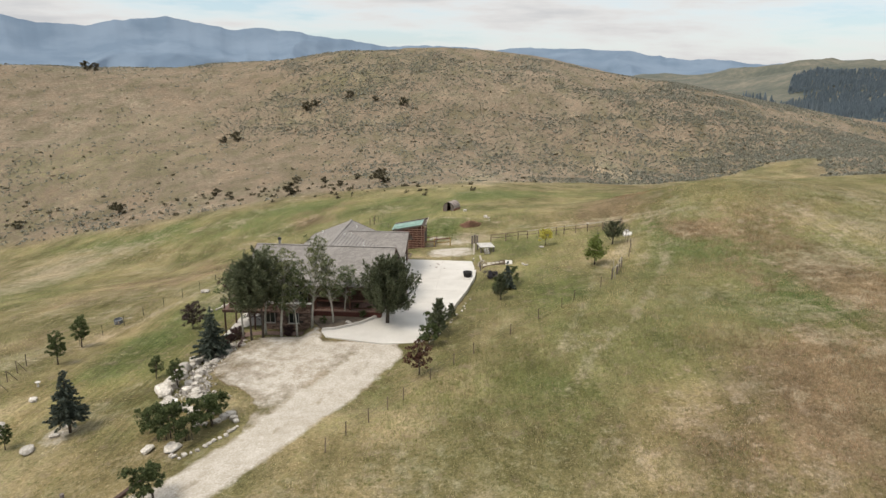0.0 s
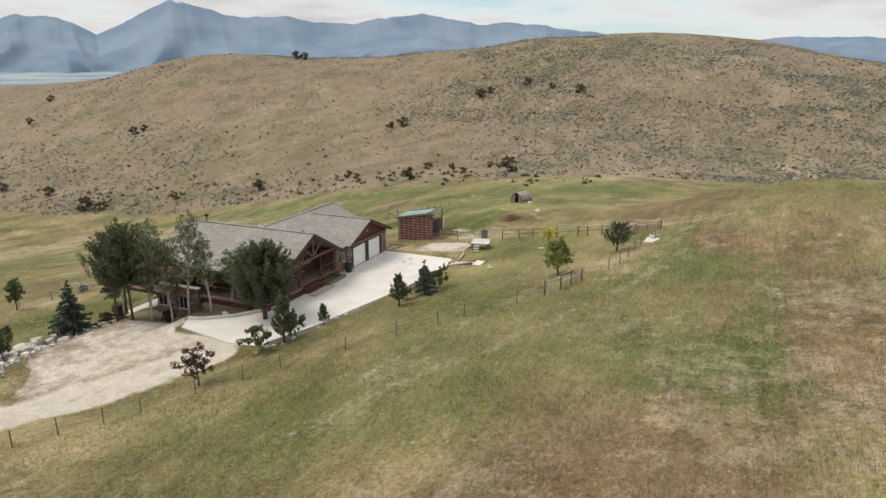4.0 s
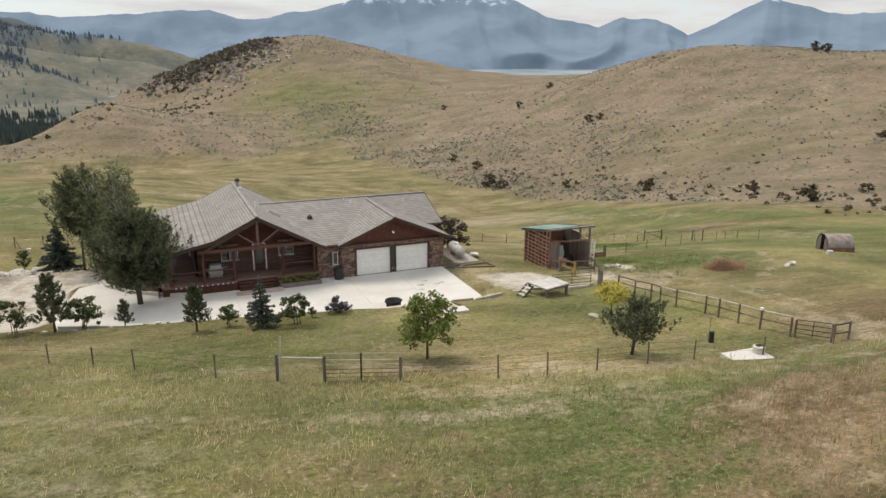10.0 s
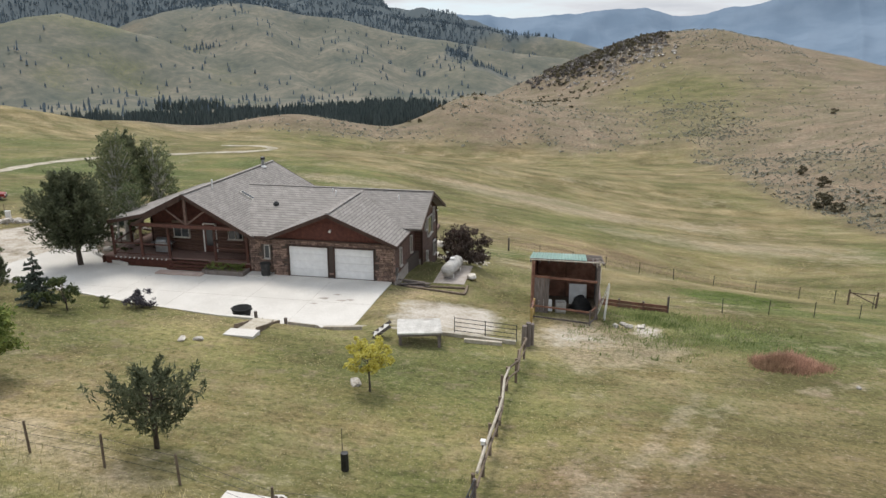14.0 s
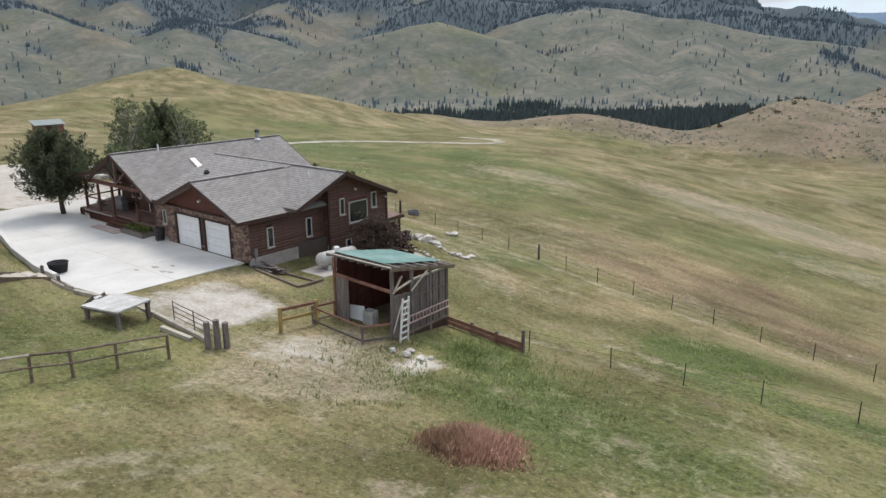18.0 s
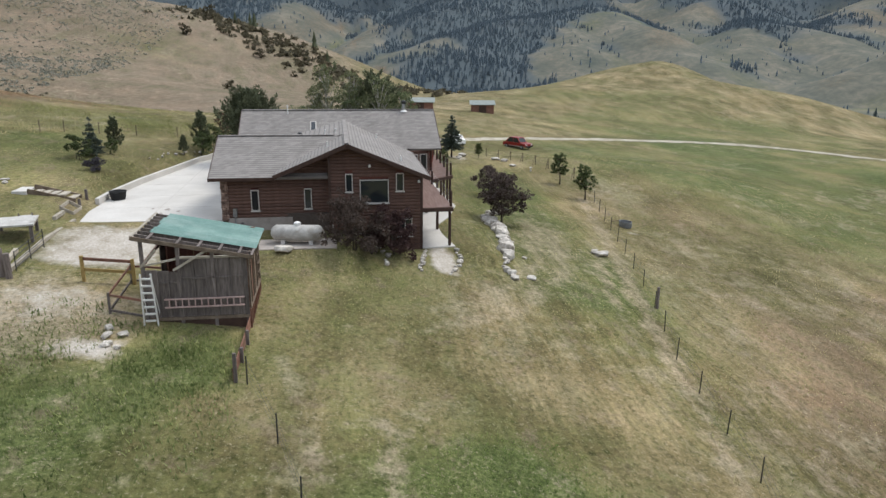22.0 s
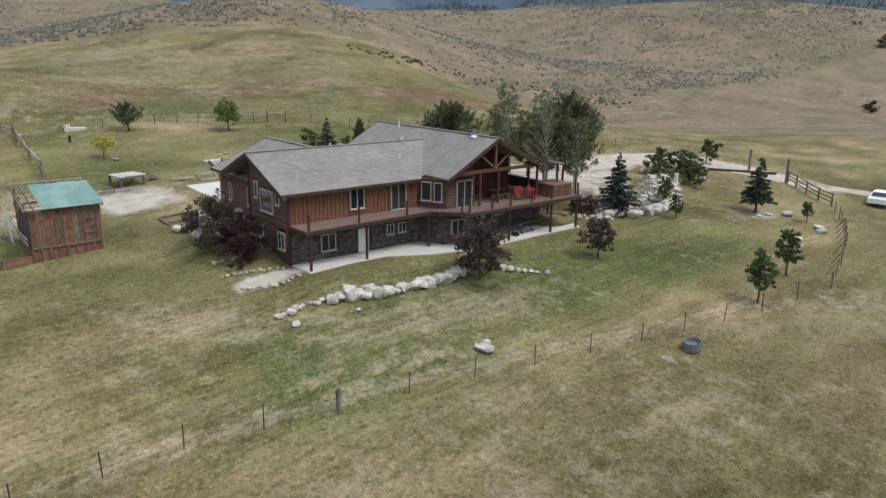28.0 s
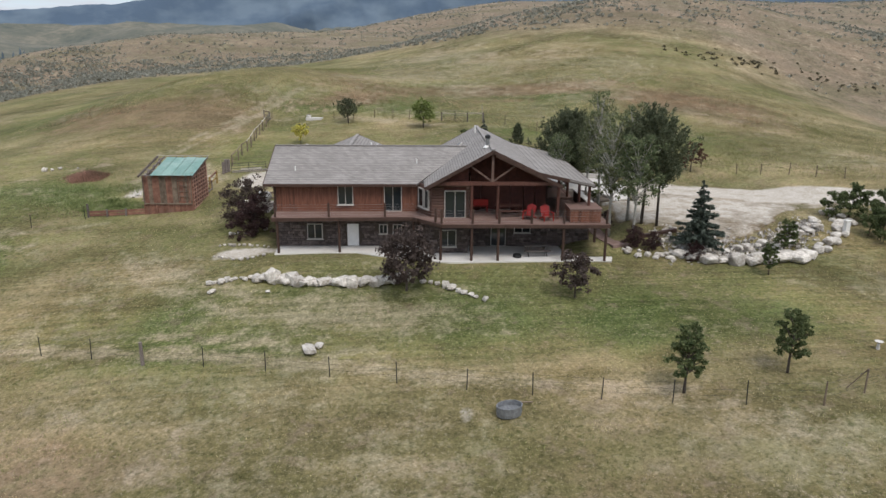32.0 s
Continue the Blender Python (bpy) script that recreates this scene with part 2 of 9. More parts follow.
def blade_material(name, dark, light):
    """Grass blades: they take the light of the sward on either side."""
    m, nt, bsdf = node_mat(name)
    geo = nt.nodes.new("ShaderNodeNewGeometry")
    col = ramp_node(nt, geo.outputs["Random Per Island"], [(0.0, dark), (1.0, light)])
    big = ramp_node(nt, noise_node(nt, 0.35, 4, 0.6), [(0.38, (0.66, 0.70, 0.62)), (0.62, (1.30, 1.25, 1.25))])
    col = mix_node(nt, 1.0, col, big, "MULTIPLY")
    add = nt.nodes.new("ShaderNodeAddShader")
    for k, (kind, up) in enumerate((("ShaderNodeBsdfDiffuse", 1.0), ("ShaderNodeBsdfTranslucent", -1.0))):
        sh = nt.nodes.new(kind)
        vec = nt.nodes.new("ShaderNodeCombineXYZ")
        vec.inputs["Z"].default_value = up
        nt.links.new(col, sh.inputs["Color"])
        nt.links.new(vec.outputs["Vector"], sh.inputs["Normal"])
        nt.links.new(sh.outputs["BSDF"], add.inputs[k])
    nt.links.new(add.outputs["Shader"], nt.nodes["Material Output"].inputs["Surface"])
    return m


def leaf_material(name, dark, light, glow_through=0.45):
    """Thin leaves: part of the light passes through them."""
    m, nt, bsdf = node_mat(name)
    rnd = nt.nodes.new("ShaderNodeNewGeometry").outputs["Random Per Island"]
    col = ramp_node(nt, rnd, [(0.0, dark), (1.0, light)])
    info = nt.nodes.new("ShaderNodeObjectInfo").outputs["Random"]
    hsv = nt.nodes.new("ShaderNodeHueSaturation")
    nt.links.new(col, hsv.inputs["Color"])
    nt.links.new(math_node(nt, "ADD", math_node(nt, "MULTIPLY", info, 0.24), 0.88), hsv.inputs["Value"])
    nt.links.new(hsv.outputs["Color"], bsdf.inputs["Base Color"])
    bsdf.inputs["Roughness"].default_value = 0.7
    bsdf.inputs["Specular IOR Level"].default_value = 0.15
    thin = nt.nodes.new("ShaderNodeBsdfTranslucent")
    nt.links.new(hsv.outputs["Color"], thin.inputs["Color"])
    mix = nt.nodes.new("ShaderNodeMixShader")
    mix.inputs["Fac"].default_value = glow_through
    nt.links.new(bsdf.outputs["BSDF"], mix.inputs[1])
    nt.links.new(thin.outputs["BSDF"], mix.inputs[2])
    nt.links.new(mix.outputs["Shader"], nt.nodes["Material Output"].inputs["Surface"])
    return m


LEAF = leaf_material("green_leaves", (0.050, 0.072, 0.030), (0.155, 0.180, 0.078))
ASPENLEAF = leaf_material("aspen_leaves", (0.095, 0.118, 0.056), (0.275, 0.285, 0.150))
BRIGHTLEAF = leaf_material("bright_maple_leaves", (0.090, 0.130, 0.032), (0.265, 0.300, 0.095))
YELLOWLEAF = leaf_material("yellow_leaves", (0.40, 0.35, 0.05), (0.68, 0.62, 0.18))
PLUMLEAF = leaf_material("dark_plum_leaves", (0.056, 0.042, 0.037), (0.145, 0.110, 0.094))
NEEDLE = leaf_material("pine_needles", (0.062, 0.074, 0.042), (0.168, 0.182, 0.106))
SPRUCELEAF = leaf_material("blue_spruce_needles", (0.048, 0.062, 0.048), (0.138, 0.160, 0.128))
SAGELEAF = leaf_material("sage_leaves", (0.165, 0.164, 0.126), (0.360, 0.356, 0.296))
SHRUBLEAF = leaf_material("dark_shrub_leaves", (0.066, 0.058, 0.036), (0.170, 0.148, 0.094))
STRAW = blade_material("dry_grass_blades", (0.135, 0.118, 0.060), (0.330, 0.288, 0.162))
RUSSET = blade_material("russet_grass_blades", (0.120, 0.078, 0.047), (0.270, 0.188, 0.122))
GREENBLADE = blade_material("green_grass_blades", (0.066, 0.078, 0.026), (0.190, 0.188, 0.080))
BARK = surface("grey_brown_bark", (0.045, 0.035, 0.028), (0.120, 0.098, 0.080), 5.0, 0.9, fine=30, stretch=(3, 3, 0.7))
ASPENBARK = surface("pale_aspen_bark", (0.28, 0.26, 0.22), (0.52, 0.50, 0.44), 5.0, 0.8, fine=20, stretch=(1, 1, 2))


def ground_material():
    """Meadow, mown lawn, gravel and hill slopes, told apart by what grows or lies there."""
    m, nt, bsdf = node_mat("meadow_ground")

    def layers(name):
        att = nt.nodes.new("ShaderNodeVertexColor")
        att.layer_name = name
        sep = nt.nodes.new("ShaderNodeSeparateColor")
        nt.links.new(att.outputs["Color"], sep.inputs["Color"])
        return sep.outputs["Red"], sep.outputs["Green"], sep.outputs["Blue"], att.outputs["Alpha"]

    gravel, lush, dry, hill = layers("cover")
    straw, mow, wood, far = layers("growth")
    fine = noise_node(nt, 7.0, 6, 0.75)
    mid = noise_node(nt, 0.75, 7, 0.70)
    streak = noise_node(nt, 1.3, 5, 0.65, (0.06, 2.1, 1.0))
    broad = noise_node(nt, 0.07, 6, 0.65)
    huge = noise_node(nt, 0.011, 6, 0.65)
    clod = noise_node(nt, 3.4, 5, 0.78)
    grain = math_node(nt, "ADD", math_node(nt, "MULTIPLY", fine, 0.62), math_node(nt, "MULTIPLY", mid, 0.38))
    drift = noise_node(nt, 0.24, 5, 0.62, (0.55, 1.0, 1.0))
    wide = math_node(nt, "ADD", math_node(nt, "MULTIPLY", grain, 0.42), math_node(nt, "ADD", math_node(nt, "MULTIPLY", broad, 0.24), math_node(nt, "MULTIPLY", drift, 0.34)))
    meadow = ramp_node(nt, wide, [(0.40, (0.082, 0.072, 0.031)), (0.495, (0.174, 0.149, 0.074)), (0.59, (0.322, 0.270, 0.164))])
    green = ramp_node(nt, wide, [(0.39, (0.062, 0.071, 0.025)), (0.60, (0.200, 0.198, 0.082))])
    brown = ramp_node(nt, wide, [(0.40, (0.072, 0.050, 0.029)), (0.60, (0.234, 0.170, 0.106))])
    bleached = ramp_node(nt, grain, [(0.38, (0.170, 0.145, 0.092)), (0.60, (0.370, 0.322, 0.232))])
    slope = ramp_node(nt, math_node(nt, "ADD", math_node(nt, "MULTIPLY", math_node(nt, "ADD", math_node(nt, "MULTIPLY", mid, 0.75), math_node(nt, "MULTIPLY", clod, 0.25)), 0.7), math_node(nt, "MULTIPLY", math_node(nt, "ADD", math_node(nt, "MULTIPLY", huge, 0.5), math_node(nt, "MULTIPLY", broad, 0.5)), 0.3)),
                      [(0.36, (0.104, 0.082, 0.056)), (0.50, (0.186, 0.152, 0.109)), (0.64, (0.284, 0.243, 0.183))])
    # Far pasture, its green greyed to put distance haze into the colour.
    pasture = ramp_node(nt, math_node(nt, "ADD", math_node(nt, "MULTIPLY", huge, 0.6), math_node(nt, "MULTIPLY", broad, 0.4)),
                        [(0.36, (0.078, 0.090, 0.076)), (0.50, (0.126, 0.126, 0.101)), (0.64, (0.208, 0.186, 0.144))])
    stones = ramp_node(nt, grain, [(0.36, (0.330, 0.285, 0.228)), (0.50, (0.450, 0.402, 0.338)), (0.64, (0.610, 0.572, 0.515))])

    def blend(weight, spread):
        v = math_node(nt, "ADD", weight, math_node(nt, "MULTIPLY", math_node(nt, "SUBTRACT", mid, 0.5), spread))
        return ramp_node(nt, v, [(0.30, (0, 0, 0)), (0.66, (1, 1, 1))])

    col = mix_node(nt, hill, meadow, slope)
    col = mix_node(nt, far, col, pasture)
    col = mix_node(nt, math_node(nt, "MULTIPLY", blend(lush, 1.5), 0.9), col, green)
    vivid = ramp_node(nt, grain, [(0.40, (0.046, 0.066, 0.020)), (0.60, (0.145, 0.170, 0.064))])
    thick = math_node(nt, "ADD", lush, math_node(nt, "MULTIPLY", math_node(nt, "SUBTRACT", mid, 0.5), 0.8))
    col = mix_node(nt, ramp_node(nt, thick, [(0.66, (0, 0, 0)), (0.95, (1, 1, 1))]), col, vivid)
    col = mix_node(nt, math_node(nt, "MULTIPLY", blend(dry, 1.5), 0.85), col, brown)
    col = mix_node(nt, math_node(nt, "MULTIPLY", blend(straw, 1.6), 0.7), col, bleached)
    lines = ramp_node(nt, streak, [(0.40, (0.78, 0.80, 0.75)), (0.60, (1.20, 1.17, 1.15))])
    col = mix_node(nt, math_node(nt, "MULTIPLY", mow, 0.75), col, mix_node(nt, 1.0, col, lines, "MULTIPLY"))
    tufts = ramp_node(nt, clod, [(0.39, (0.52, 0.55, 0.49)), (0.46, (0.95, 0.95, 0.94)), (0.55, (1.04, 1.03, 1.02)), (0.62, (1.30, 1.27, 1.25))])
    col = mix_node(nt, math_node(nt, "SUBTRACT", 0.85, math_node(nt, "MULTIPLY", far, 0.85)), col, mix_node(nt, 1.0, col, tufts, "MULTIPLY"))
    vor = nt.nodes.new("ShaderNodeTexVoronoi")
    vor.inputs["Scale"].default_value = 1.7
    place = nt.nodes.new("ShaderNodeTexCoord")
    nt.links.new(place.outputs["Object"], vor.inputs["Vector"])
    clump = ramp_node(nt, math_node(nt, "ADD", vor.outputs["Distance"], math_node(nt, "MULTIPLY", math_node(nt, "SUBTRACT", fine, 0.5), 0.5)), [(0.14, (0.58, 0.66, 0.50)), (0.36, (1.04, 1.03, 1.02))])
    near = math_node(nt, "SUBTRACT", 1.0, far, True)
    where = math_node(nt, "MULTIPLY", ramp_node(nt, noise_node(nt, 0.16, 5, 0.6), [(0.44, (0.12, 0.12, 0.12)), (0.60, (0.85, 0.85, 0.85))]), math_node(nt, "MULTIPLY", near, math_node(nt, "SUBTRACT", 1.0, math_node(nt, "MULTIPLY", hill, 0.6))))
    col = mix_node(nt, where, col, mix_node(nt, 1.0, col, clump, "MULTIPLY"))
    fleck = ramp_node(nt, noise_node(nt, 6.0, 6, 0.8), [(0.575, (0, 0, 0)), (0.63, (0.60, 0.60, 0.60))])
    col = mix_node(nt, math_node(nt, "MULTIPLY", fleck, near), col, (0.400, 0.345, 0.240))
    shade = ramp_node(nt, noise_node(nt, 5.0, 6, 0.8, (0.6, 1.0, 1.0)), [(0.38, (0.50, 0.50, 0.50)), (0.43, (0, 0, 0))])
    col = mix_node(nt, math_node(nt, "MULTIPLY", shade, near), col, (0.062, 0.060, 0.026))
    swathe = ramp_node(nt, noise_node(nt, 0.13, 4, 0.60, (0.5, 1.0, 1.0)), [(0.38, (0.80, 0.83, 0.73)), (0.50, (1.03, 1.0, 1.0)), (0.62, (1.22, 1.13, 1.12))])
    col = mix_node(nt, math_node(nt, "MULTIPLY", near, 0.9), col, mix_node(nt, 1.0, col, swathe, "MULTIPLY"))
    bare = ramp_node(nt, noise_node(nt, 0.62, 9, 0.74), [(0.55, (0, 0, 0)), (0.64, (0.42, 0.42, 0.42))])
    earth = ramp_node(nt, fine, [(0.36, (0.140, 0.098, 0.066)), (0.64, (0.300, 0.232, 0.172))])
    col = mix_node(nt, math_node(nt, "MULTIPLY", bare, near), col, earth)
    col = mix_node(nt, blend(gravel, 0.9), col, stones)
    # Floor of the far woods; its blue-grey carries painted haze.
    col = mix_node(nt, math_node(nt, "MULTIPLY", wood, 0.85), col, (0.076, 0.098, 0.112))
    nt.links.new(col, bsdf.inputs["Base Color"])
    bsdf.inputs["Roughness"].default_value = 0.95
    bsdf.inputs["Specular IOR Level"].default_value = 0.1
    bump_node(nt, math_node(nt, "ADD", math_node(nt, "MULTIPLY", grain, 0.6), math_node(nt, "MULTIPLY", clod, 0.4)), bsdf, 0.9, 0.16)
    return m


GROUND = ground_material()

# ---- building helpers ----
class Geo:
    """Gathers vertices and faces for one mesh."""

    def __init__(self):
        self.v, self.f = [], []

    def add(self, verts, faces):
        n = len(self.v)
        self.v.extend(tuple(p) for p in verts)
        self.f.extend(tuple(n + i for i in f) for f in faces)
        return self

    def box(self, x0, x1, y0, y1, z0, z1, m=None):
        pts = [Vector((x, y, z)) for z in (z0, z1) for y in (y0, y1) for x in (x0, x1)]
        if m is not None:
            pts = [m @ p for p in pts]
        return self.add(pts, [(0, 2, 3, 1), (4, 5, 7, 6), (0, 1, 5, 4), (2, 6, 7, 3), (0, 4, 6, 2), (1, 3, 7, 5)])

    def beam(self, a, b, w, h=None, up=(0, 0, 1)):
        """A squared timber from a to b."""
        a, b = Vector(a), Vector(b)
        h = w if h is None else h
        d = (b - a).normalized()
        s = d.cross(Vector(up))
        if s.length < 1e-3:
            s = d.cross(Vector((1, 0, 0)))
        s.normalize()
        u = s.cross(d)
        pts = []
        for p in (a, b):
            for i, j in ((-1, -1), (1, -1), (1, 1), (-1, 1)):
                pts.append(p + s * (i * w / 2) + u * (j * h / 2))
        return self.add(pts, [(0, 3, 2, 1), (4, 5, 6, 7), (0, 1, 5, 4), (1, 2, 6, 5), (2, 3, 7, 6), (3, 0, 4, 7)])

    def tube(self, pts, radii, n=8, caps=True):
        """A round limb along pts."""
        pts = [Vector(p) for p in pts]
        base = len(self.v)
        for i, p in enumerate(pts):
            d = (pts[min(i + 1, len(pts) - 1)] - pts[max(i - 1, 0)]).normalized()
            s = d.cross(Vector((0.31, 0.95, 0.05))).normalized()
            u = s.cross(d)
            for k in range(n):
                a = 2 * math.pi * k / n
                self.v.append(tuple(p + (s * math.cos(a) + u * math.sin(a)) * radii[i]))
        for i in range(len(pts) - 1):
            for k in range(n):
                a, b = base + i * n + k, base + i * n + (k + 1) % n
                self.f.append((a, a + n, b + n, b))
        if caps:
            self.f.append(tuple(base + k for k in range(n)))
            self.f.append(tuple(base + (len(pts) - 1) * n + k for k in reversed(range(n))))
        return self

    def slab(self, pts, thick):
        """A flat polygon with thickness below it."""
        pts = [Vector(p) for p in pts]
        nrm = (pts[1] - pts[0]).cross(pts[2] - pts[0]).normalized()
        if nrm.z < 0:
            pts.reverse()
            nrm = -nrm
        n = len(pts)
        low = [p - nrm * thick for p in pts]
        faces = [tuple(range(n)), tuple(range(2 * n - 1, n - 1, -1))]
        faces += [(i, n + i, n + (i + 1) % n, (i + 1) % n) for i in range(n)]
        return self.add(pts + low, faces)

    def prism(self, pts, z0, z1):
        n = len(pts)
        area = sum(pts[i][0] * pts[(i + 1) % n][1] - pts[(i + 1) % n][0] * pts[i][1] for i in range(n))
        if area < 0:
            pts = list(reversed(pts))
        verts = [(x, y, z0) for x, y in pts] + [(x, y, z1) for x, y in pts]
        faces = [tuple(range(n - 1, -1, -1)), tuple(range(n, 2 * n))]
        faces += [(i, (i + 1) % n, n + (i + 1) % n, n + i) for i in range(n)]
        return self.add(verts, faces)

    def mesh(self, name, material, smooth=False):
        me = bpy.data.meshes.new(name)
        me.from_pydata(self.v, [], self.f)
        me.materials.append(material)
        if smooth:
            me.polygons.foreach_set("use_smooth", [True] * len(me.polygons))
        me.update()
        return me


def part(name, geo, material, parent=None, label="", smooth=False):
    """One mesh object under a thing or a part."""
    ob = new(name, geo.mesh(name, material, smooth) if isinstance(geo, Geo) else geo)
    if parent is not None:
        ob.parent = parent
    if label:
        tagged(ob, label)
    return ob


def thing(name, label, category, group="", kind="", at=None):
    ob = new(name)
    if at is not None:
        ob.location = at
    return tagged(ob, label, category, group, kind)


def structure(name, geo, material, label, category, smooth=False):
    return tagged(part(name, geo, material, None, "", smooth), label, category, kind="structure")


def gz(x, y):
    return float(height(np.array([x]), np.array([y]))[0])

# ---- lie of the land: soft swells round the house, then valley and far hills ----
def smooth(a, b, v):
    t = np.clip((v - a) / (b - a), 0.0, 1.0)
    return t * t * (3 - 2 * t)


BASE = -1.08
# centre x, y, spread and height of each swell
KNOLLS = (
    (-44, 4.4, 11, 1.28),
    (-31.9, -7.7, 11, -0.45),
    (-44, 28.6, 11, -1.19),
    (-31.9, 40.7, 11, 2.03),
    (-19.8, -44, 11, -0.53),
    (40.7, -7.7, 11, 1.10),
    (4.4, 4.4, 11, 1.33),
    (-7.7, -19.8, 11, 0.71),
    (25.4, -45, 16, 6.20),
    (43, 43, 16, -3.69),
    (-9.8, 43, 16, -0.79),
    (-27.4, -27.4, 16, 1.26),
    (-59.2, 64, 28, -1.99),
    (-90, -59.2, 28, -10.93),
    (64, -90, 28, 5.42),
    (-55, -110, 50, 22.81),
    (55, 110, 50, -16.58),
    (165, 55, 50, -8.27),
    (-220, 165, 50, 12.35),
    (55, 220, 50, -13.16),
    (165, -55, 50, -13.39),
    (55, 165, 50, 2.61),
    (220, 220, 50, 19.30),
    (55, -220, 50, 6.56),
)
SLOPES = (
    (-220, 0, 50, -10.87),
    (-110, -220, 50, 9.36),
    (-55, 220, 50, -15.81),
    (-110, 110, 50, -4.72),
    (-165, 220, 50, -8.41),
    (220, 110, 50, -3.24),
    (-55, 165, 50, 4.90),
    (-220, 110, 50, 6.14),
    (165, 165, 50, -2.31),
    (-46, 251, 90, -10.35),
    (53, 449, 90, 15.59),
    (350, 53, 90, 23.46),
    (-343, -145, 90, 18.92),
    (-46, -343, 90, 29.50),
    (251, -145, 90, 16.58),
    (350, 251, 90, 13.97),
    (152, 251, 90, -6.54),
    (152, 548, 90, 46.40),
    (449, -46, 90, 16.36),
    (350, 350, 90, 13.99),
    (-145, 449, 90, -19.53),
    (53, 548, 90, 41.26),
    (251, 449, 90, 13.53),
    (-442, 449, 90, -5.85),
)
HILLS = (
    (-244, -244, 90, 21.45),
    (251, -343, 90, 2.81),
    (-343, -46, 90, 15.63),
    (-442, 152, 90, -27.51),
    (350, 548, 90, 6.66),
    (-145, 350, 90, 23.50),
    (449, 449, 90, -10.35),
    (-244, 449, 90, -8.56),
    (472, -408, 160, -28.13),
    (-584, 296, 160, -14.04),
    (296, -584, 160, -19.37),
    (648, 120, 160, 8.06),
    (-56, -584, 160, 9.91),
    (-408, 296, 160, -8.48),
    (-56, 648, 160, -24.55),
    (-584, -56, 160, 3.15),
    (648, -232, 160, -16.26),
    (296, 648, 160, -25.67),
    (-232, -584, 160, 14.21),
    (-584, -232, 160, 11.50),
    (-408, 472, 160, -18.30),
    (648, -56, 160, 11.79),
    (120, 648, 160, -34.70),
    (-316, 652, 220, -23.30),
    (410, 652, 220, -24.34),
    (-558, -558, 220, 19.53),
)


def swells(x, y):
    z = np.full(x.shape, BASE)
    for rows in (KNOLLS, SLOPES, HILLS):
        for cx, cy, s, h in rows:
            z += h * np.exp(-((x - cx) ** 2 + (y - cy) ** 2) / (2 * s * s))
    return z


def lattice(ix, iy, seed):
    h = np.sin(ix * 127.1 + iy * 311.7 + seed * 74.7) * 43758.5453
    return h - np.floor(h)


def vnoise(x, y, seed=0):
    ix, iy = np.floor(x), np.floor(y)
    fx, fy = x - ix, y - iy
    fx, fy = fx * fx * (3 - 2 * fx), fy * fy * (3 - 2 * fy)
    a, b = lattice(ix, iy, seed), lattice(ix + 1, iy, seed)
    c, d = lattice(ix, iy + 1, seed), lattice(ix + 1, iy + 1, seed)
    return (a * (1 - fx) + b * fx) * (1 - fy) + (c * (1 - fx) + d * fx) * fy


def fbm(x, y, seed=0, octaves=4):
    return sum(vnoise(x * 2 ** k, y * 2 ** k, seed + k) / 2 ** k for k in range(octaves)) / (2 - 2 ** (1 - octaves))


# crest height of the far hills by compass angle (degrees from +x, metres)
CRESTS_AT = (0, 20, 60, 88, 96, 104, 112, 122, 135, 150, 165, 180, 195, 210, 225, 245, 262, 275, 288, 300, 318, 335, 350, 360)
CRESTS = (-62, -70, -72, -60, 50, 128, 190, 210, 190, 225, 240, 240, 220, 190, 130, 70, 30, 34, 40, 30, 26, 22, -40, -62)


# spurs of the hills across the creek: crest points as compass angle, distance, height
SPURS = (
    ((160, 1950, 128), (166, 1800, 92), (171, 1600, 44), (176, 1400, -12), (180, 1280, -52)),
    ((160, 1950, 128), (156, 1650, 62), (153, 1450, 8), (150.5, 1250, -42)),
    ((160, 1950, 128), (162, 1550, 30), (163, 1300, -40)),
    ((146.5, 1900, 88), (149, 1600, 28), (151, 1350, -38)),
    ((146.5, 1900, 88), (143, 1750, 62), (140, 1450, -22)),
    ((131, 1480, 74), (138, 1380, 28), (143, 1280, -18), (147, 1180, -52)),
    ((131, 1480, 74), (126, 1400, 42), (121.5, 1260, -16), (119, 1160, -50)),
    ((131, 1480, 74), (132, 1300, 18), (131, 1100, -46)),
    ((131, 1480, 74), (127, 1250, -4), (125, 1080, -50)),
    ((117.6, 1950, 136), (110, 1850, 84), (100, 1750, 34), (90, 1680, -8), (84, 1600, -52)),
    ((117.6, 1950, 136), (122, 1750, 78), (126, 1600, 10)),
    ((117.6, 1950, 136), (115, 1500, 40), (113, 1180, -44)),
    ((109, 1840, 78), (107, 1450, 12), (105.5, 1180, -46)),
    ((100, 1750, 34), (98, 1450, -20), (97, 1250, -52)),
    ((128, 2500, 190), (112, 2450, 150), (100, 2350, 95), (90, 2250, 36), (84, 2150, -20)),
    ((140, 2500, 190), (141, 2100, 110), (140, 1750, 20)),
    ((168, 2500, 235), (171, 2050, 140), (176, 1700, 30)),
    ((184, 2500, 225), (184, 1950, 100), (186, 1500, -30)),
    ((152, 2500, 220), (153, 2100, 120), (152, 1750, 20)),
)


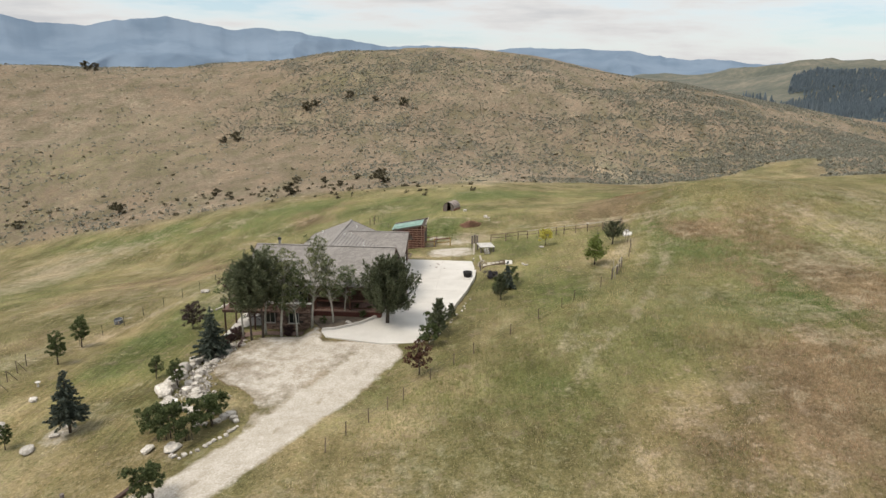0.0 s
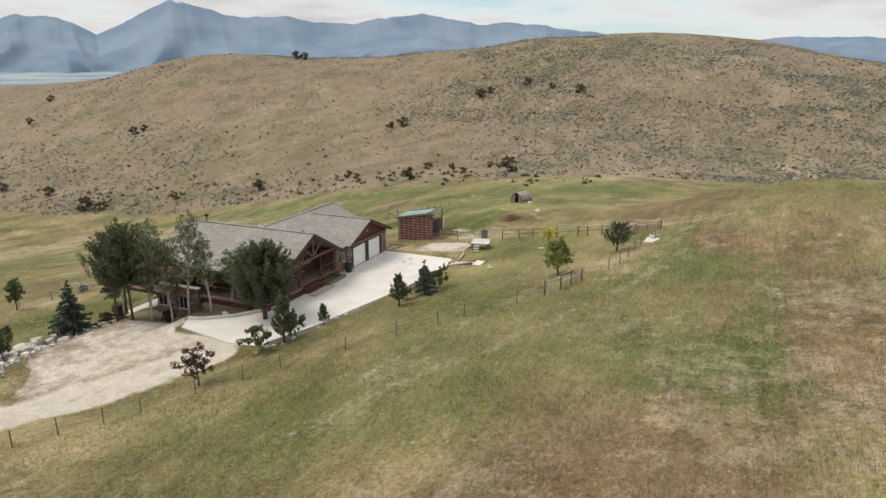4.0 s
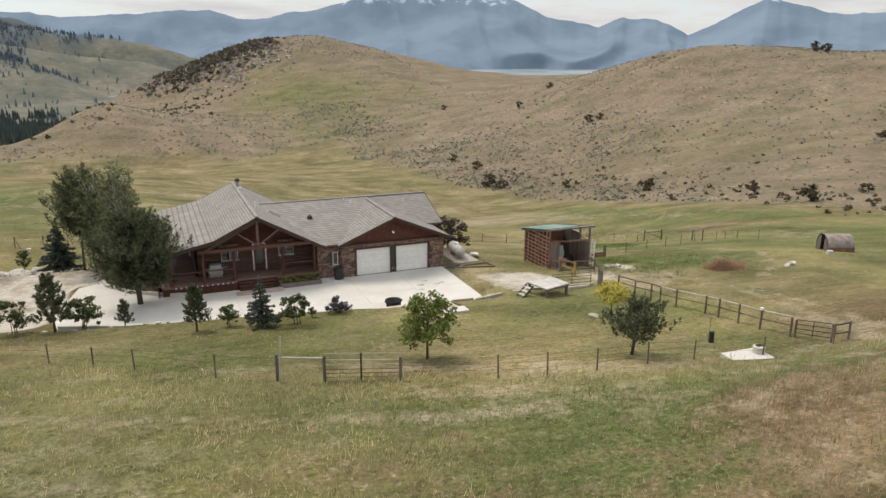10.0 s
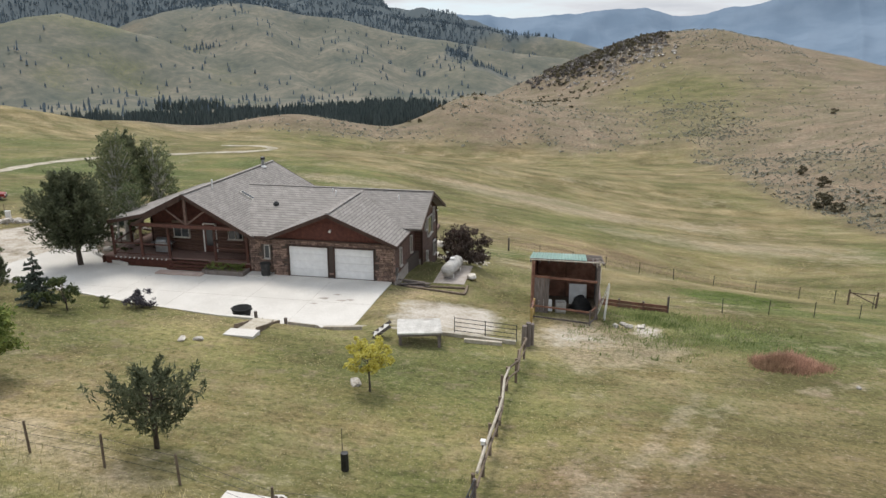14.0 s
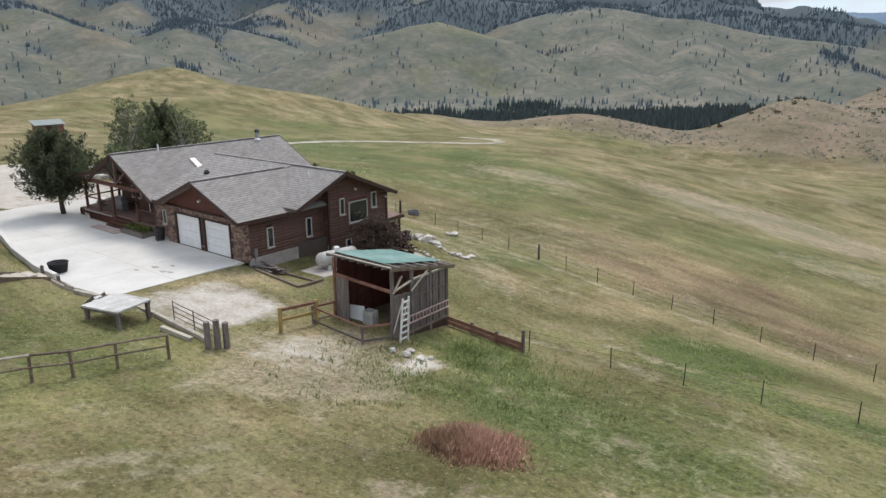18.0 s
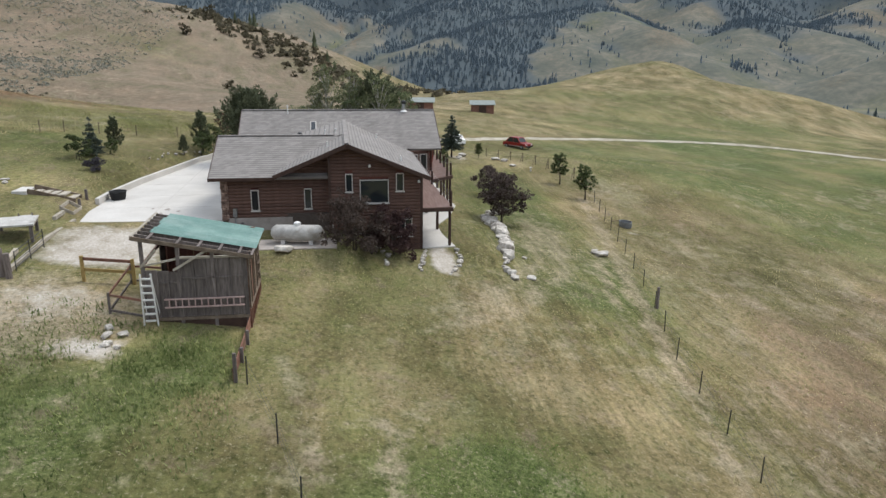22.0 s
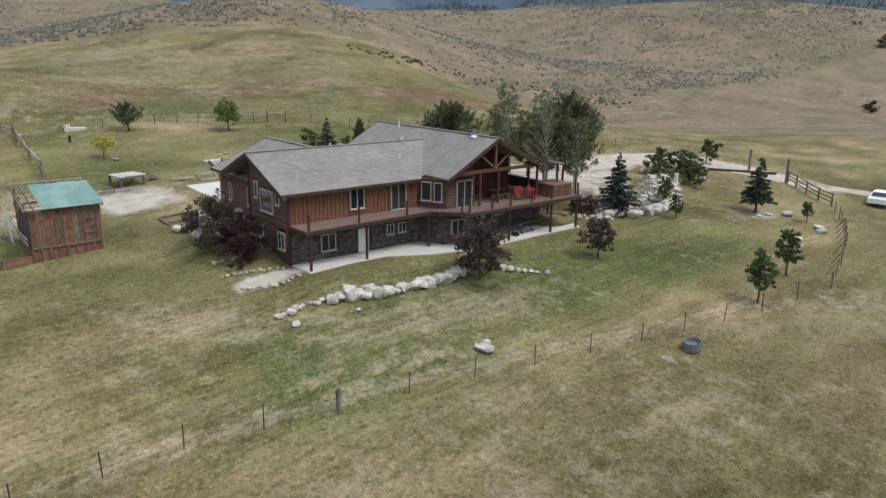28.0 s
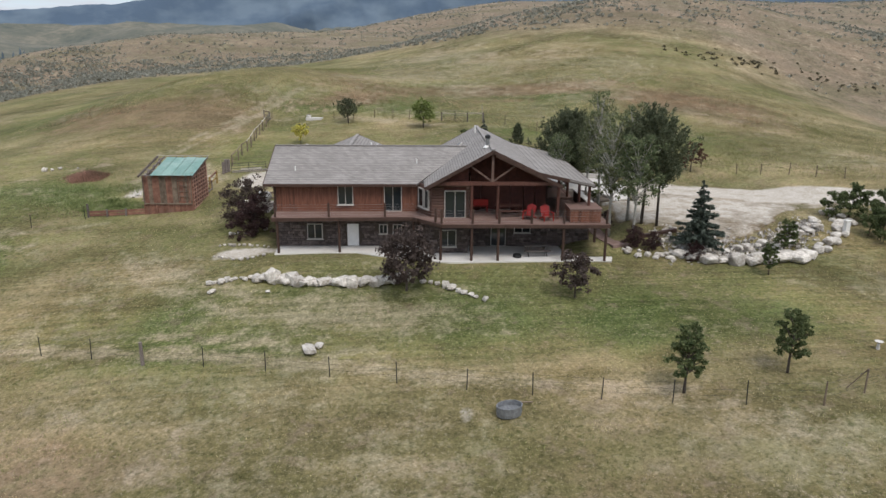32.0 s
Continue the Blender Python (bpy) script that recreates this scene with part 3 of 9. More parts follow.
def spur_height(x, y):
    """The highest spur over each point, with rounded crests, and how far the next one lies below it."""
    u = x + 190 * (fbm(x / 330, y / 330, 15, 3) - 0.5)
    v = y + 190 * (fbm(x / 330 + 9, y / 330, 19, 3) - 0.5)
    best, second = np.full(x.shape, -400.0), np.full(x.shape, -400.0)
    for line in SPURS:
        pts = [(r * math.cos(math.radians(a)), r * math.sin(math.radians(a)), z) for a, r, z in line]
        own = np.full(x.shape, -400.0)
        for (x0, y0, z0), (x1, y1, z1) in zip(pts, pts[1:]):
            dx, dy = x1 - x0, y1 - y0
            t = np.clip(((u - x0) * dx + (v - y0) * dy) / (dx * dx + dy * dy), 0, 1)
            d = np.hypot(u - x0 - t * dx, v - y0 - t * dy)
            own = np.maximum(own, z0 + (z1 - z0) * t - 0.46 * (np.sqrt(d * d + 45 * 45) - 45))
        second = np.maximum(second, np.minimum(best, own))
        best = np.maximum(best, own)
    return best, best - second


def far_hills(x, y):
    r = np.hypot(x, y)
    az = np.degrees(np.arctan2(y, x)) % 360
    crest = np.interp(az, CRESTS_AT, CRESTS)
    across = smooth(80, 92, az) * (1 - smooth(186, 202, az))
    floor_z = -58 - 12 * smooth(700, 1800, r) + 45 * smooth(215, 260, az) * (1 - smooth(300, 350, az))
    rise = smooth(860 + 900 * across, 2250 + 700 * across, r + 420 * (fbm(x / 420, y / 420, 5) - 0.5))
    spur = 1 - np.abs(2 * fbm(x / 520 + 7, y / 520, 11, 3) - 1) * 1.9
    spur2 = 1 - np.abs(2 * vnoise(x / 170, y / 170, 17) - 1)
    hills = smooth(-60, 60, crest)
    z = floor_z + (crest * (1 + 0.25 * across) - floor_z) * rise * (0.66 + 0.34 * spur) + hills * rise * (1 - 0.6 * rise) * (190 * (spur - 0.5) + 46 * (spur2 - 0.5))
    return np.maximum(z, spur_height(x, y)[0] + 14 * (fbm(x / 90, y / 90, 23, 3) - 0.5) * smooth(1000, 1300, r))


VALLEY_KNOLLS = ((16.5, -28.5, 5, -1.1), (-112, 272, 28, 15), (-176, 225, 30, 15), (-20, 385, 60, -8), (-42, 300, 32, 11), (22, 430, 34, -10), (190, -150, 55, -10), (258, -188, 42, -6),
                 (175, -250, 66, -14), (92, -105, 32, -2.5), (122, -182, 44, 12), (60, -204, 36, 4), (-300, 66, 40, -14), (-222, 84, 26, -5), (-560, 85, 75, -22))


def rect_weight(x, y, x0, x1, y0, y1, soft):
    dx = np.maximum(np.maximum(x0 - x, x - x1), 0)
    dy = np.maximum(np.maximum(y0 - y, y - y1), 0)
    return 1 - smooth(0, soft, np.hypot(dx, dy))


def slab_z(x, y):
    return 0.004 * np.maximum(0, -y)


def height(x, y):
    """Ground height in metres at arrays x, y."""
    x, y = np.asarray(x, float), np.asarray(y, float)
    r = np.hypot(x, y)
    near = swells(x, y)
    near = near + smooth(70, 200, r) * 2.4 * (fbm(x / 38, y / 38, 3) - 0.5) * 2
    az = np.degrees(np.arctan2(y, x)) % 360
    north = smooth(88, 100, az) * (1 - smooth(150, 172, az))
    # the creek valley to the north, with two low knolls on its near side
    gully = smooth(94, 104, az) * (1 - smooth(130, 150, az)) * smooth(215, 270, r)
    valley_cap = np.interp(r, [200, 260, 330, 420, 550], [-20, -28, -34, -42, -56])
    near = near * (1 - gully) + np.minimum(near, valley_cap) * gully
    for cx, cy, s, h in VALLEY_KNOLLS:
        near = near + h * np.exp(-((x - cx) ** 2 + (y - cy) ** 2) / (2 * s * s))
    w = smooth(560 - 130 * north, 760 - 130 * north, r)
    z = near * (1 - w) + far_hills(x, y) * w
    back = rect_weight(x, y, -13.6, 8.6, 11.6, 15.6, 3.0)
    z = z * (1 - back) + (-2.03) * back
    west = rect_weight(x, y, -17.5, -13.6, 8.0, 13.0, 2.5)
    z = z * (1 - west) + (-1.5) * west
    front = rect_weight(x, y, -19.0, 7.6, np.interp(x, [-19, -10, -5, 0, 8], [-4.6, -6.9, -7.9, -8.6, -8.5]), 6.0, 2.0)
    z = z * (1 - front) + (slab_z(x, y) - 0.08) * front
    lot = rect_weight(x, y, -31.0, -19.0, -1.5, 11.0, 4.2)
    z = z * (1 - lot) + (-0.18 - 0.03 * np.maximum(0, y)) * lot * (1 - front) + z * lot * front
    side = rect_weight(x, y, 8.6, 12.6, 1.5, 7.0, 2.0)
    z = z * (1 - side) + (-0.72) * side
    return z

# ---- the ground, one sheet to the horizon ----
def inside(px, py, poly):
    res = np.zeros(px.shape, bool)
    n = len(poly)
    for i in range(n):
        (x0, y0), (x1, y1) = poly[i], poly[(i + 1) % n]
        if y0 == y1:
            continue
        res ^= ((y0 > py) != (y1 > py)) & (px < (x1 - x0) * (py - y0) / (y1 - y0) + x0)
    return res


def line_distance(px, py, pts):
    best = np.full(px.shape, 1e9)
    for (x0, y0), (x1, y1) in zip(pts, pts[1:]):
        dx, dy = x1 - x0, y1 - y0
        t = np.clip(((px - x0) * dx + (py - y0) * dy) / (dx * dx + dy * dy), 0, 1)
        best = np.minimum(best, np.hypot(px - x0 - t * dx, py - y0 - t * dy))
    return best


LOT = [(-19.0, -2.6), (-23.5, -2.4), (-33, 0.8), (-37.0, 3.4), (-35.2, 6.4), (-31.6, 7.0), (-29.4, 9.0), (-27.2, 12.2), (-23.6, 13.8), (-19.5, 12.6), (-16.8, 9.6), (-16.0, 6.2), (-19, 5.0)]
DRIVE = [(-22, -1.0), (-32, 2.6), (-39, 5.0), (-44, 8.0), (-48, 13.0), (-54, 20.5), (-61, 28.5), (-72, 43), (-82, 60), (-86.5, 76), (-86, 88), (-79, 97.5), (-67, 103.5), (-56, 107), (-50, 112), (-50.5, 118), (-57, 122.5), (-68, 122.5)]


# centre x, y, half-widths and strength of patches in the meadow
GREEN_PATCHES = ((-12, -33, 28, 7, 0.24), (-44, -31, 8, 3, 0.10), (-8, -17, 22, 5, 0.18), (-18, -39, 7, 3, 0.22), (34, -2.5, 5, 4, 0.22), (36, -12, 9, 5, 0.18), (32.8, 12.6, 4.0, 3.4, 0.90), (25.2, 1.2, 2.8, 2.6, 0.60), (28.2, -2.4, 3.6, 3.2, 0.45), (62, 12, 26, 34, 0.30), (74, 50, 12, 46, 0.50), (74, -14, 10, 12, 0.45), (38, 7.6, 10, 1.6, 0.45), (-110, 95, 50, 45, 0.40),
                 (-44, 45, 20, 12, 0.62), (-18, 55, 20, 8, 0.40), (-72, 78, 24, 12, 0.42), (-38, 92, 24, 9, 0.36), (9, 30, 2.0, 1.0, 0.26), (11.8, 24.9, 3.5, 1.6, 0.22), (-8.7, 35.6, 2.4, 1.2, 0.24),
                 (-95, 240, 30, 16, 0.5), (0, -40.5, 10, 3, 0.16), (-27, -25, 9, 4, 0.12), (14, -14, 7, 6, 0.18), (-12, 24, 14, 4, 0.20), (-34, -16, 8, 4, 0.14), (10, 6, 4, 4, 0.15))
RUSSET_PATCHES = ((6, -41, 11, 3.5, 0.34), (-38, -32.5, 11, 6, 0.75), (-43, -23, 6, 3.5, 0.35), (11, -33.5, 6, 2.4, 0.42), (14, -48, 14, 5, 0.26), (-15, -44, 14, 4, 0.42), (34, -30, 14, 6, 0.60), (-9, -36, 7, 2.0, 0.20), (38, -9, 14, 4, 0.30),
                  (23, -26, 6, 5, 0.44), (30, -17, 5, 5, 0.34), (15, 35, 11, 4, 0.36), (2, 36, 8, 3, 0.18), (7, -36.2, 4, 2.6, 0.50), (-14, -42.5, 9, 3.2, 0.40), (-15.5, -35.6, 3.5, 1.6, 0.30), (-30, -38, 8, 4, 0.35), (46, -134, 12, 6, 0.4), (23, 30, 6, 4, 0.12), (-14, 39, 12, 4, 0.20), (4, 41, 9, 4, 0.20), (95, -48, 28, 12, 0.3))
STRAW_PATCHES = ((-4, -60, 44, 16, 0.42), (22, -36, 8, 5, 0.25), (-3, 36, 30, 5, 0.12), (-4, -35, 26, 4, 0.10), (-22, -30, 14, 5, 0.08), (122, -8, 20, 5, 0.8), (150, -52, 26, 6, 0.8), (-33, 21, 4, 2, 0.5), (10, 100, 26, 9, 0.6), (-20, 82, 16, 5, 0.4), (42, 74, 16, 8, 0.4), (20.5, -5.5, 3.5, 3.2, 0.40), (23.2, -6.0, 4.0, 5.0, 0.5), (18, 14, 6, 3, 0.30), (2, 22, 9, 3, 0.22), (60, 70, 20, 12, 0.30), (30, 100, 30, 12, 0.30))
WORN_TRACKS = (([(0, -31), (-11, -27), (-21, -23), (-27, -19), (-34, -16)], 0.45, 0.42), ([(0.8, -28.7), (-10, -25.2), (-20.3, -21.4), (-26, -17.6)], 0.40, 0.36), ([(26, -13.5), (23.2, -20.5), (21.2, -25.3), (18.4, -31.1), (16.5, -34.7), (15, -38)], 0.40, 0.65), ([(27.3, -13.5), (24.6, -20.5), (22.6, -25.3), (19.8, -31.1), (17.9, -34.7)], 0.40, 0.50), ([(24, 4.5), (30, 6), (37.8, 3.7), (40.6, -3), (36, -9), (29.5, -12.6)], 0.5, 0.40), ([(-26, -16.6), (-5, -22.4), (8.3, -28.6)], 0.9, 0.30), ([(37, 19.9), (31, 21.6), (22, 23.4), (12, 25.2), (0, 27.9), (-14, 31)], 0.55, 0.55), ([(37, 18.2), (31, 20.0), (22, 21.8), (12, 23.6), (0, 26.4)], 0.35, 0.36), ([(28.6, 8.6), (32.2, 8.3), (37, 9.6), (44, 12)], 0.40, 0.30), ([(22.5, 8.0), (17, 16.5), (9, 21.6), (-6, 24.4), (-22, 25.2)], 0.5, 0.26), ([(21.2, 7.2), (15.6, 15.4), (8, 20.2), (-6, 22.8)], 0.5, 0.22), ([(62, 74), (66, 56), (52, 20), (40, 2)], 0.8, 0.25), ([(19.5, -2), (21, -12), (20.6, -28)], 0.8, 0.28))


def patches(x, y, rows, rag):
    """Soft ragged ellipses."""
    res = np.zeros(x.shape)
    for cx, cy, sx, sy, amount in rows:
        d = ((x - cx) / sx) ** 2 + ((y - cy) / sy) ** 2
        res = res + amount * np.exp(-np.maximum(0, d + 1.6 * (rag - 0.5)) ** 1.3)
    return res


def woods(x, y):
    """How thick the conifers stand on the far hills, 0 to 1."""
    r = np.hypot(x, y)
    az = np.degrees(np.arctan2(y, x)) % 360
    across = smooth(80, 92, az) * (1 - smooth(186, 202, az))
    spur = 1 - np.abs(2 * fbm(x / 520 + 7, y / 520, 11, 3) - 1) * 1.9
    f = fbm(x / 240, y / 240, 83, 5) + 0.34 * smooth(1250 + 500 * across, 1900 + 450 * across, r) + 0.16 * smooth(186, 200, az) * smooth(1000, 1300, r) - 0.16 * (spur - 0.5) * (1 - across) - 0.05 - 0.07 * across
    # the shaded flanks hold more trees than the sunny ones
    f = f + 0.34 * np.exp(-((az - 168) / 7.5) ** 2) * smooth(1120, 1250, r) + 0.20 * np.exp(-((az - 146) / 3.0) ** 2) * smooth(1500, 1650, r) + 0.16 * np.exp(-((az - 108) / 12) ** 2) * smooth(1750, 1950, r)
    best, drop = spur_height(x, y)
    f = f + (0.24 * np.exp(-(drop / 16) ** 2) * smooth(-60, -30, best) * (0.3 + 0.7 * smooth(125, 142, az)) - 0.08 * (1 - smooth(124, 136, az)) * (1 - smooth(1850, 2100, r))) * across
    return smooth(0.53, 0.63, f) * smooth(900, 1150, r + 260 * (fbm(x / 150, y / 150, 89, 3) - 0.5)) * smooth(86, 94, az) * (1 - smooth(226, 246, az))


def cover_weights(x, y, z):
    """Shares of gravel, lush grass, dry russet grass and open hill slope."""
    r = np.hypot(x, y)
    az = np.degrees(np.arctan2(y, x)) % 360
    n1, n2, n3 = fbm(x / 23, y / 23, 21), fbm(x / 9, y / 9, 31), fbm(x / 3.2, y / 3.2, 33, 3)
    lot = np.where(inside(x + 1.6 * (n3 - 0.5), y + 1.6 * (n2 - 0.5), LOT), 1.0, 0.0)
    gravel = lot * (0.60 + 0.5 * (n2 - 0.5) - 0.22 * smooth(5, 12, y))
    d = line_distance(x, y, DRIVE)
    far = smooth(40, 75, np.hypot(x + 10, y))
    wide = 2.1 - 0.7 * far
    gravel = np.maximum(gravel, (1 - smooth(wide - 0.6, wide + 0.7, d + 0.7 * (n3 - 0.5))) * (0.92 - 0.2 * far) * (1 - smooth(52, 60, r)))
    gravel = gravel - np.exp(-(d / 0.4) ** 2) * 0.34 * (r > 22) * (r < 60)
    gravel = np.maximum(gravel, (0.85 + 0.5 * (n3 - 0.5)) * np.exp(-(((x - 12.8) / 3.4) ** 4 + ((y + 5.4) / 3.3) ** 4)))
    gravel = np.maximum(gravel, 0.50 * np.exp(-(((x - 20.5) / 3.0) ** 2 + ((y + 5.5) / 4.0) ** 2)))
    gravel = np.maximum(gravel, 0.70 * np.exp(-(((x - 24.7) / 1.3) ** 2 + ((y + 2.9) / 1.6) ** 2)))
    gravel = np.maximum(gravel, 0.52 * np.exp(-(((x + 33.5) / 3.0) ** 2 + ((y - 21.5) / 1.8) ** 2)))
    gravel = np.maximum(gravel, 0.85 * np.exp(-(((x - 10.9) / 2.5) ** 4 + ((y - 13.2) / 0.9) ** 4)))
    gravel = np.maximum(gravel, 0.50 * np.exp(-(((x + 3.7) / 0.6) ** 2 + ((y - 31.9) / 1.1) ** 2)))
    lawn = rect_weight(x, y, -34, 19, -24, 24, 5)
    lush = 0.30 + 0.75 * (n1 - 0.5) + 0.30 * (n3 - 0.5) + 0.18 * lawn + patches(x, y, GREEN_PATCHES, n2)
    lush = lush + 0.30 * np.exp(-(line_distance(x, y, [(-9, -27.5), (4, -31.5), (16, -32.5)]) / 2.0) ** 2)
    lush = lush + 0.30 * np.exp(-((line_distance(x, y, [(-60, 60), (-20, 75), (30, 70)]) / 18) ** 2))
    south = smooth(-30, -36, y - 0.25 * np.minimum(0, x)) * (1 - smooth(190, 260, r))
    lush = lush + 0.20 * smooth(-22, -29, y - 0.25 * np.minimum(0, x)) * (1 - smooth(44, 58, -y)) * (r < 90)
    lush = lush + 0.16 * south + 0.20 * rect_weight(x, y, -24, 14, 19.5, 25.5, 4) - 0.12 * rect_weight(x, y, -10, 30, 31, 45, 6)
    dry = 0.12 + 0.75 * (n2 - 0.5) + south * (0.10 + 0.6 * (n1 - 0.5)) * (1 - 0.8 * smooth(44, 58, -y)) - 0.14 * smooth(48, 60, -y) + patches(x, y, RUSSET_PATCHES, n2)
    pasture = smooth(30, 36, y + 0.22 * x) * smooth(-14, 4, x) * (1 - smooth(42, 54, y)) * (r < 200)
    dry = dry + pasture * (0.12 + 0.9 * (n2 - 0.5)) + 0.6 * lot
    lush = lush - 0.5 * lot
    edge = np.interp(y, [-150, -116, -86, -48, -16, 15, 60, 140, 200], [178, 158, 144, 124, 112, 96, 84, 70, 62])
    east = smooth(-2, 12, x - edge + 14 * (n1 - 0.5)) * smooth(-175, -140, y)
    knoll = smooth(236, 262, y + 30 * (n1 - 0.5) - 0.1 * x)
    west = smooth(62, 92, -x - 0.55 * y - 20 + 16 * (n2 - 0.5)) * smooth(40, -10, y)
    southhill = smooth(8, 26, -y - np.interp(x, [-130, -82, -30, -4, 14, 30, 60, 100, 178], [52, 58, 60, 72, 86, 82, 70, 72, 110]) + 14 * (n1 - 0.5)) * smooth(-160, -125, x) + smooth(160, 200, -y)
    hill = np.clip(np.maximum.reduce([east, knoll, west, southhill]), 0, 1)
    lush = lush * (1 - 0.9 * hill) + hill * (0.17 + 0.7 * (fbm(x / 60, y / 60, 47) - 0.5) + 0.26 * np.exp(-((x - 80) / 70) ** 2 - ((y - 330) / 110) ** 2))
    far_green = smooth(480, 800, r)
    lush = lush * (1 - far_green) + far_green * (0.06 + 0.7 * (fbm(x / 210, y / 210, 43) - 0.5))
    dry = dry * (1 - hill) + (0.16 + 0.7 * (fbm(x / 45, y / 45, 49) - 0.5)) * hill * (1 - far_green)
    # Dry crests and lush gullies; also puts the spurs' light and shade into colour.
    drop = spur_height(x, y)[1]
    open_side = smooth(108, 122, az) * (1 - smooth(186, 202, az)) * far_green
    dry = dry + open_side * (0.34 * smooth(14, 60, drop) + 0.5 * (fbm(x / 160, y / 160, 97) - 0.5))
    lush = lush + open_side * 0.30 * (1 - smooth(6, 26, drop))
    return np.clip(np.stack([gravel, lush, dry, hill], -1), 0, 1)


def cover_extra(x, y):
    """Shares of bleached straw, mowing lines, conifer floor and haze-greyed far pasture."""
    r = np.hypot(x, y)
    n2, n3 = fbm(x / 9, y / 9, 35), fbm(x / 3.2, y / 3.2, 37, 3)
    straw = 0.16 + (0.8 * (n2 - 0.5) + 0.5 * (n3 - 0.5)) * (1 - 0.5 * rect_weight(x, y, -34, 19, -24, 26, 5)) + patches(x, y, STRAW_PATCHES, n3)
    for line, wide, amount in WORN_TRACKS:
        straw = straw + amount * np.exp(-(line_distance(x, y, line) / wide) ** 2)
    straw = straw * (1 - smooth(300, 500, r))
    mow = rect_weight(x, y, -34, 27, 15, 28, 5) + 0.6 * rect_weight(x, y, -34, 18, -27, -9, 3) + 0.5 * rect_weight(x, y, 22, 60, -30, 8, 8) + 0.7 * smooth(-27, -38, y) * (1 - smooth(120, 200, r))
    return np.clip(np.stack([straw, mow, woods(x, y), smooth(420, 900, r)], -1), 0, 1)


def spaced(lo, hi, step, reach, grow):
    inner = list(np.arange(lo, hi + 1e-6, step))
    up, s = [hi], step
    while up[-1] < reach:
        s = min(s * grow, 60 if up[-1] < 2600 else 400)
        up.append(up[-1] + s)
    down, s = [lo], step
    while down[-1] > -reach:
        s = min(s * grow, 60 if down[-1] > -2600 else 400)
        down.append(down[-1] - s)
    return np.array(list(reversed(down[1:])) + inner + up[1:])


GX, GY = spaced(-60, 46, 0.62, 4700, 1.045), spaced(-56, 46, 0.62, 4700, 1.045)
MX, MY = np.meshgrid(GX, GY)
MZ = height(MX, MY)
nx, ny = len(GX), len(GY)
ground_mesh = bpy.data.meshes.new("ground")
idx = np.arange(nx * ny).reshape(ny, nx)
quads = np.stack([idx[:-1, :-1], idx[:-1, 1:], idx[1:, 1:], idx[1:, :-1]], -1).reshape(-1, 4)
ground_mesh.vertices.add(nx * ny)
ground_mesh.vertices.foreach_set("co", np.stack([MX, MY, MZ], -1).ravel())
ground_mesh.loops.add(quads.size)
ground_mesh.loops.foreach_set("vertex_index", quads.ravel())
ground_mesh.polygons.add(len(quads))
ground_mesh.polygons.foreach_set("loop_start", np.arange(0, quads.size, 4))
ground_mesh.polygons.foreach_set("use_smooth", np.ones(len(quads), bool))
ground_mesh.update(calc_edges=True)
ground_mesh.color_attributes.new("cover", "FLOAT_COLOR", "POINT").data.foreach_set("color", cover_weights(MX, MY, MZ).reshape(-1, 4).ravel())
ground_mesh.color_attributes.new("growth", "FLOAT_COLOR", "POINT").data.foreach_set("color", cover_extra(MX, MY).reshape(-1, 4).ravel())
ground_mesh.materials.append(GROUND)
tagged(new("ground", ground_mesh), "rolling dry meadow with mown lawn, gravel drive and bare hills", "ground", kind="structure")

# ---- the gravel road beyond the yard: a worn ribbon with a grassy crown ----
def road_ribbon(pts, wide, name, label):
    dense = []
    for (xa, ya), (xb, yb) in zip(pts, pts[1:]):
        n = max(2, int(math.hypot(xb - xa, yb - ya) / 1.6))
        dense += [(xa + (xb - xa) * k / n, ya + (yb - ya) * k / n) for k in range(n)]
    dense = np.array(dense + [pts[-1]])
    for _ in range(12):
        dense[1:-1] = (dense[:-2] + dense[1:-1] * 2 + dense[2:]) / 4
    d = np.gradient(dense, axis=0)
    d /= np.linalg.norm(d, axis=1, keepdims=True)
    side = np.stack([-d[:, 1], d[:, 0]], -1)
    geo = Geo()
    for i, (p, q) in enumerate(zip(dense, side)):
        ragged = 0.25 * math.sin(i * 1.7) + 0.2 * math.sin(i * 0.63 + 1)
        for k, u in enumerate((-1, -0.55, -0.15, 0.15, 0.55, 1)):
            x, y = p + q * u * (wide / 2 + (ragged if abs(u) == 1 else 0))
            far = math.hypot(x, y)
            geo.v.append((x, y, float(height(np.array([x]), np.array([y]))[0]) + 0.05 + 0.0016 * max(0, far - 55) + (0.03 if abs(u) < 0.2 else 0) - (0.10 if abs(u) == 1 else 0)))
    for i in range(len(dense) - 1):
        for k in range(5):
            a = i * 6 + k
            geo.f.append((a, a + 1, a + 7, a + 6))
    return structure(name, geo, ROADGRAVEL, label, "road", True)


ROADGRAVEL = surface("worn_road_gravel", (0.26, 0.225, 0.165), (0.50, 0.455, 0.375), 0.5, 0.95, fine=5, vary=0, wear=(0.22, 0.20, 0.12), bump=0.4, distance=0.03)
road_ribbon([(-50.5, 16.0)] + DRIVE[5:], 2.5, "road", "pale two-track gravel road across the pasture")

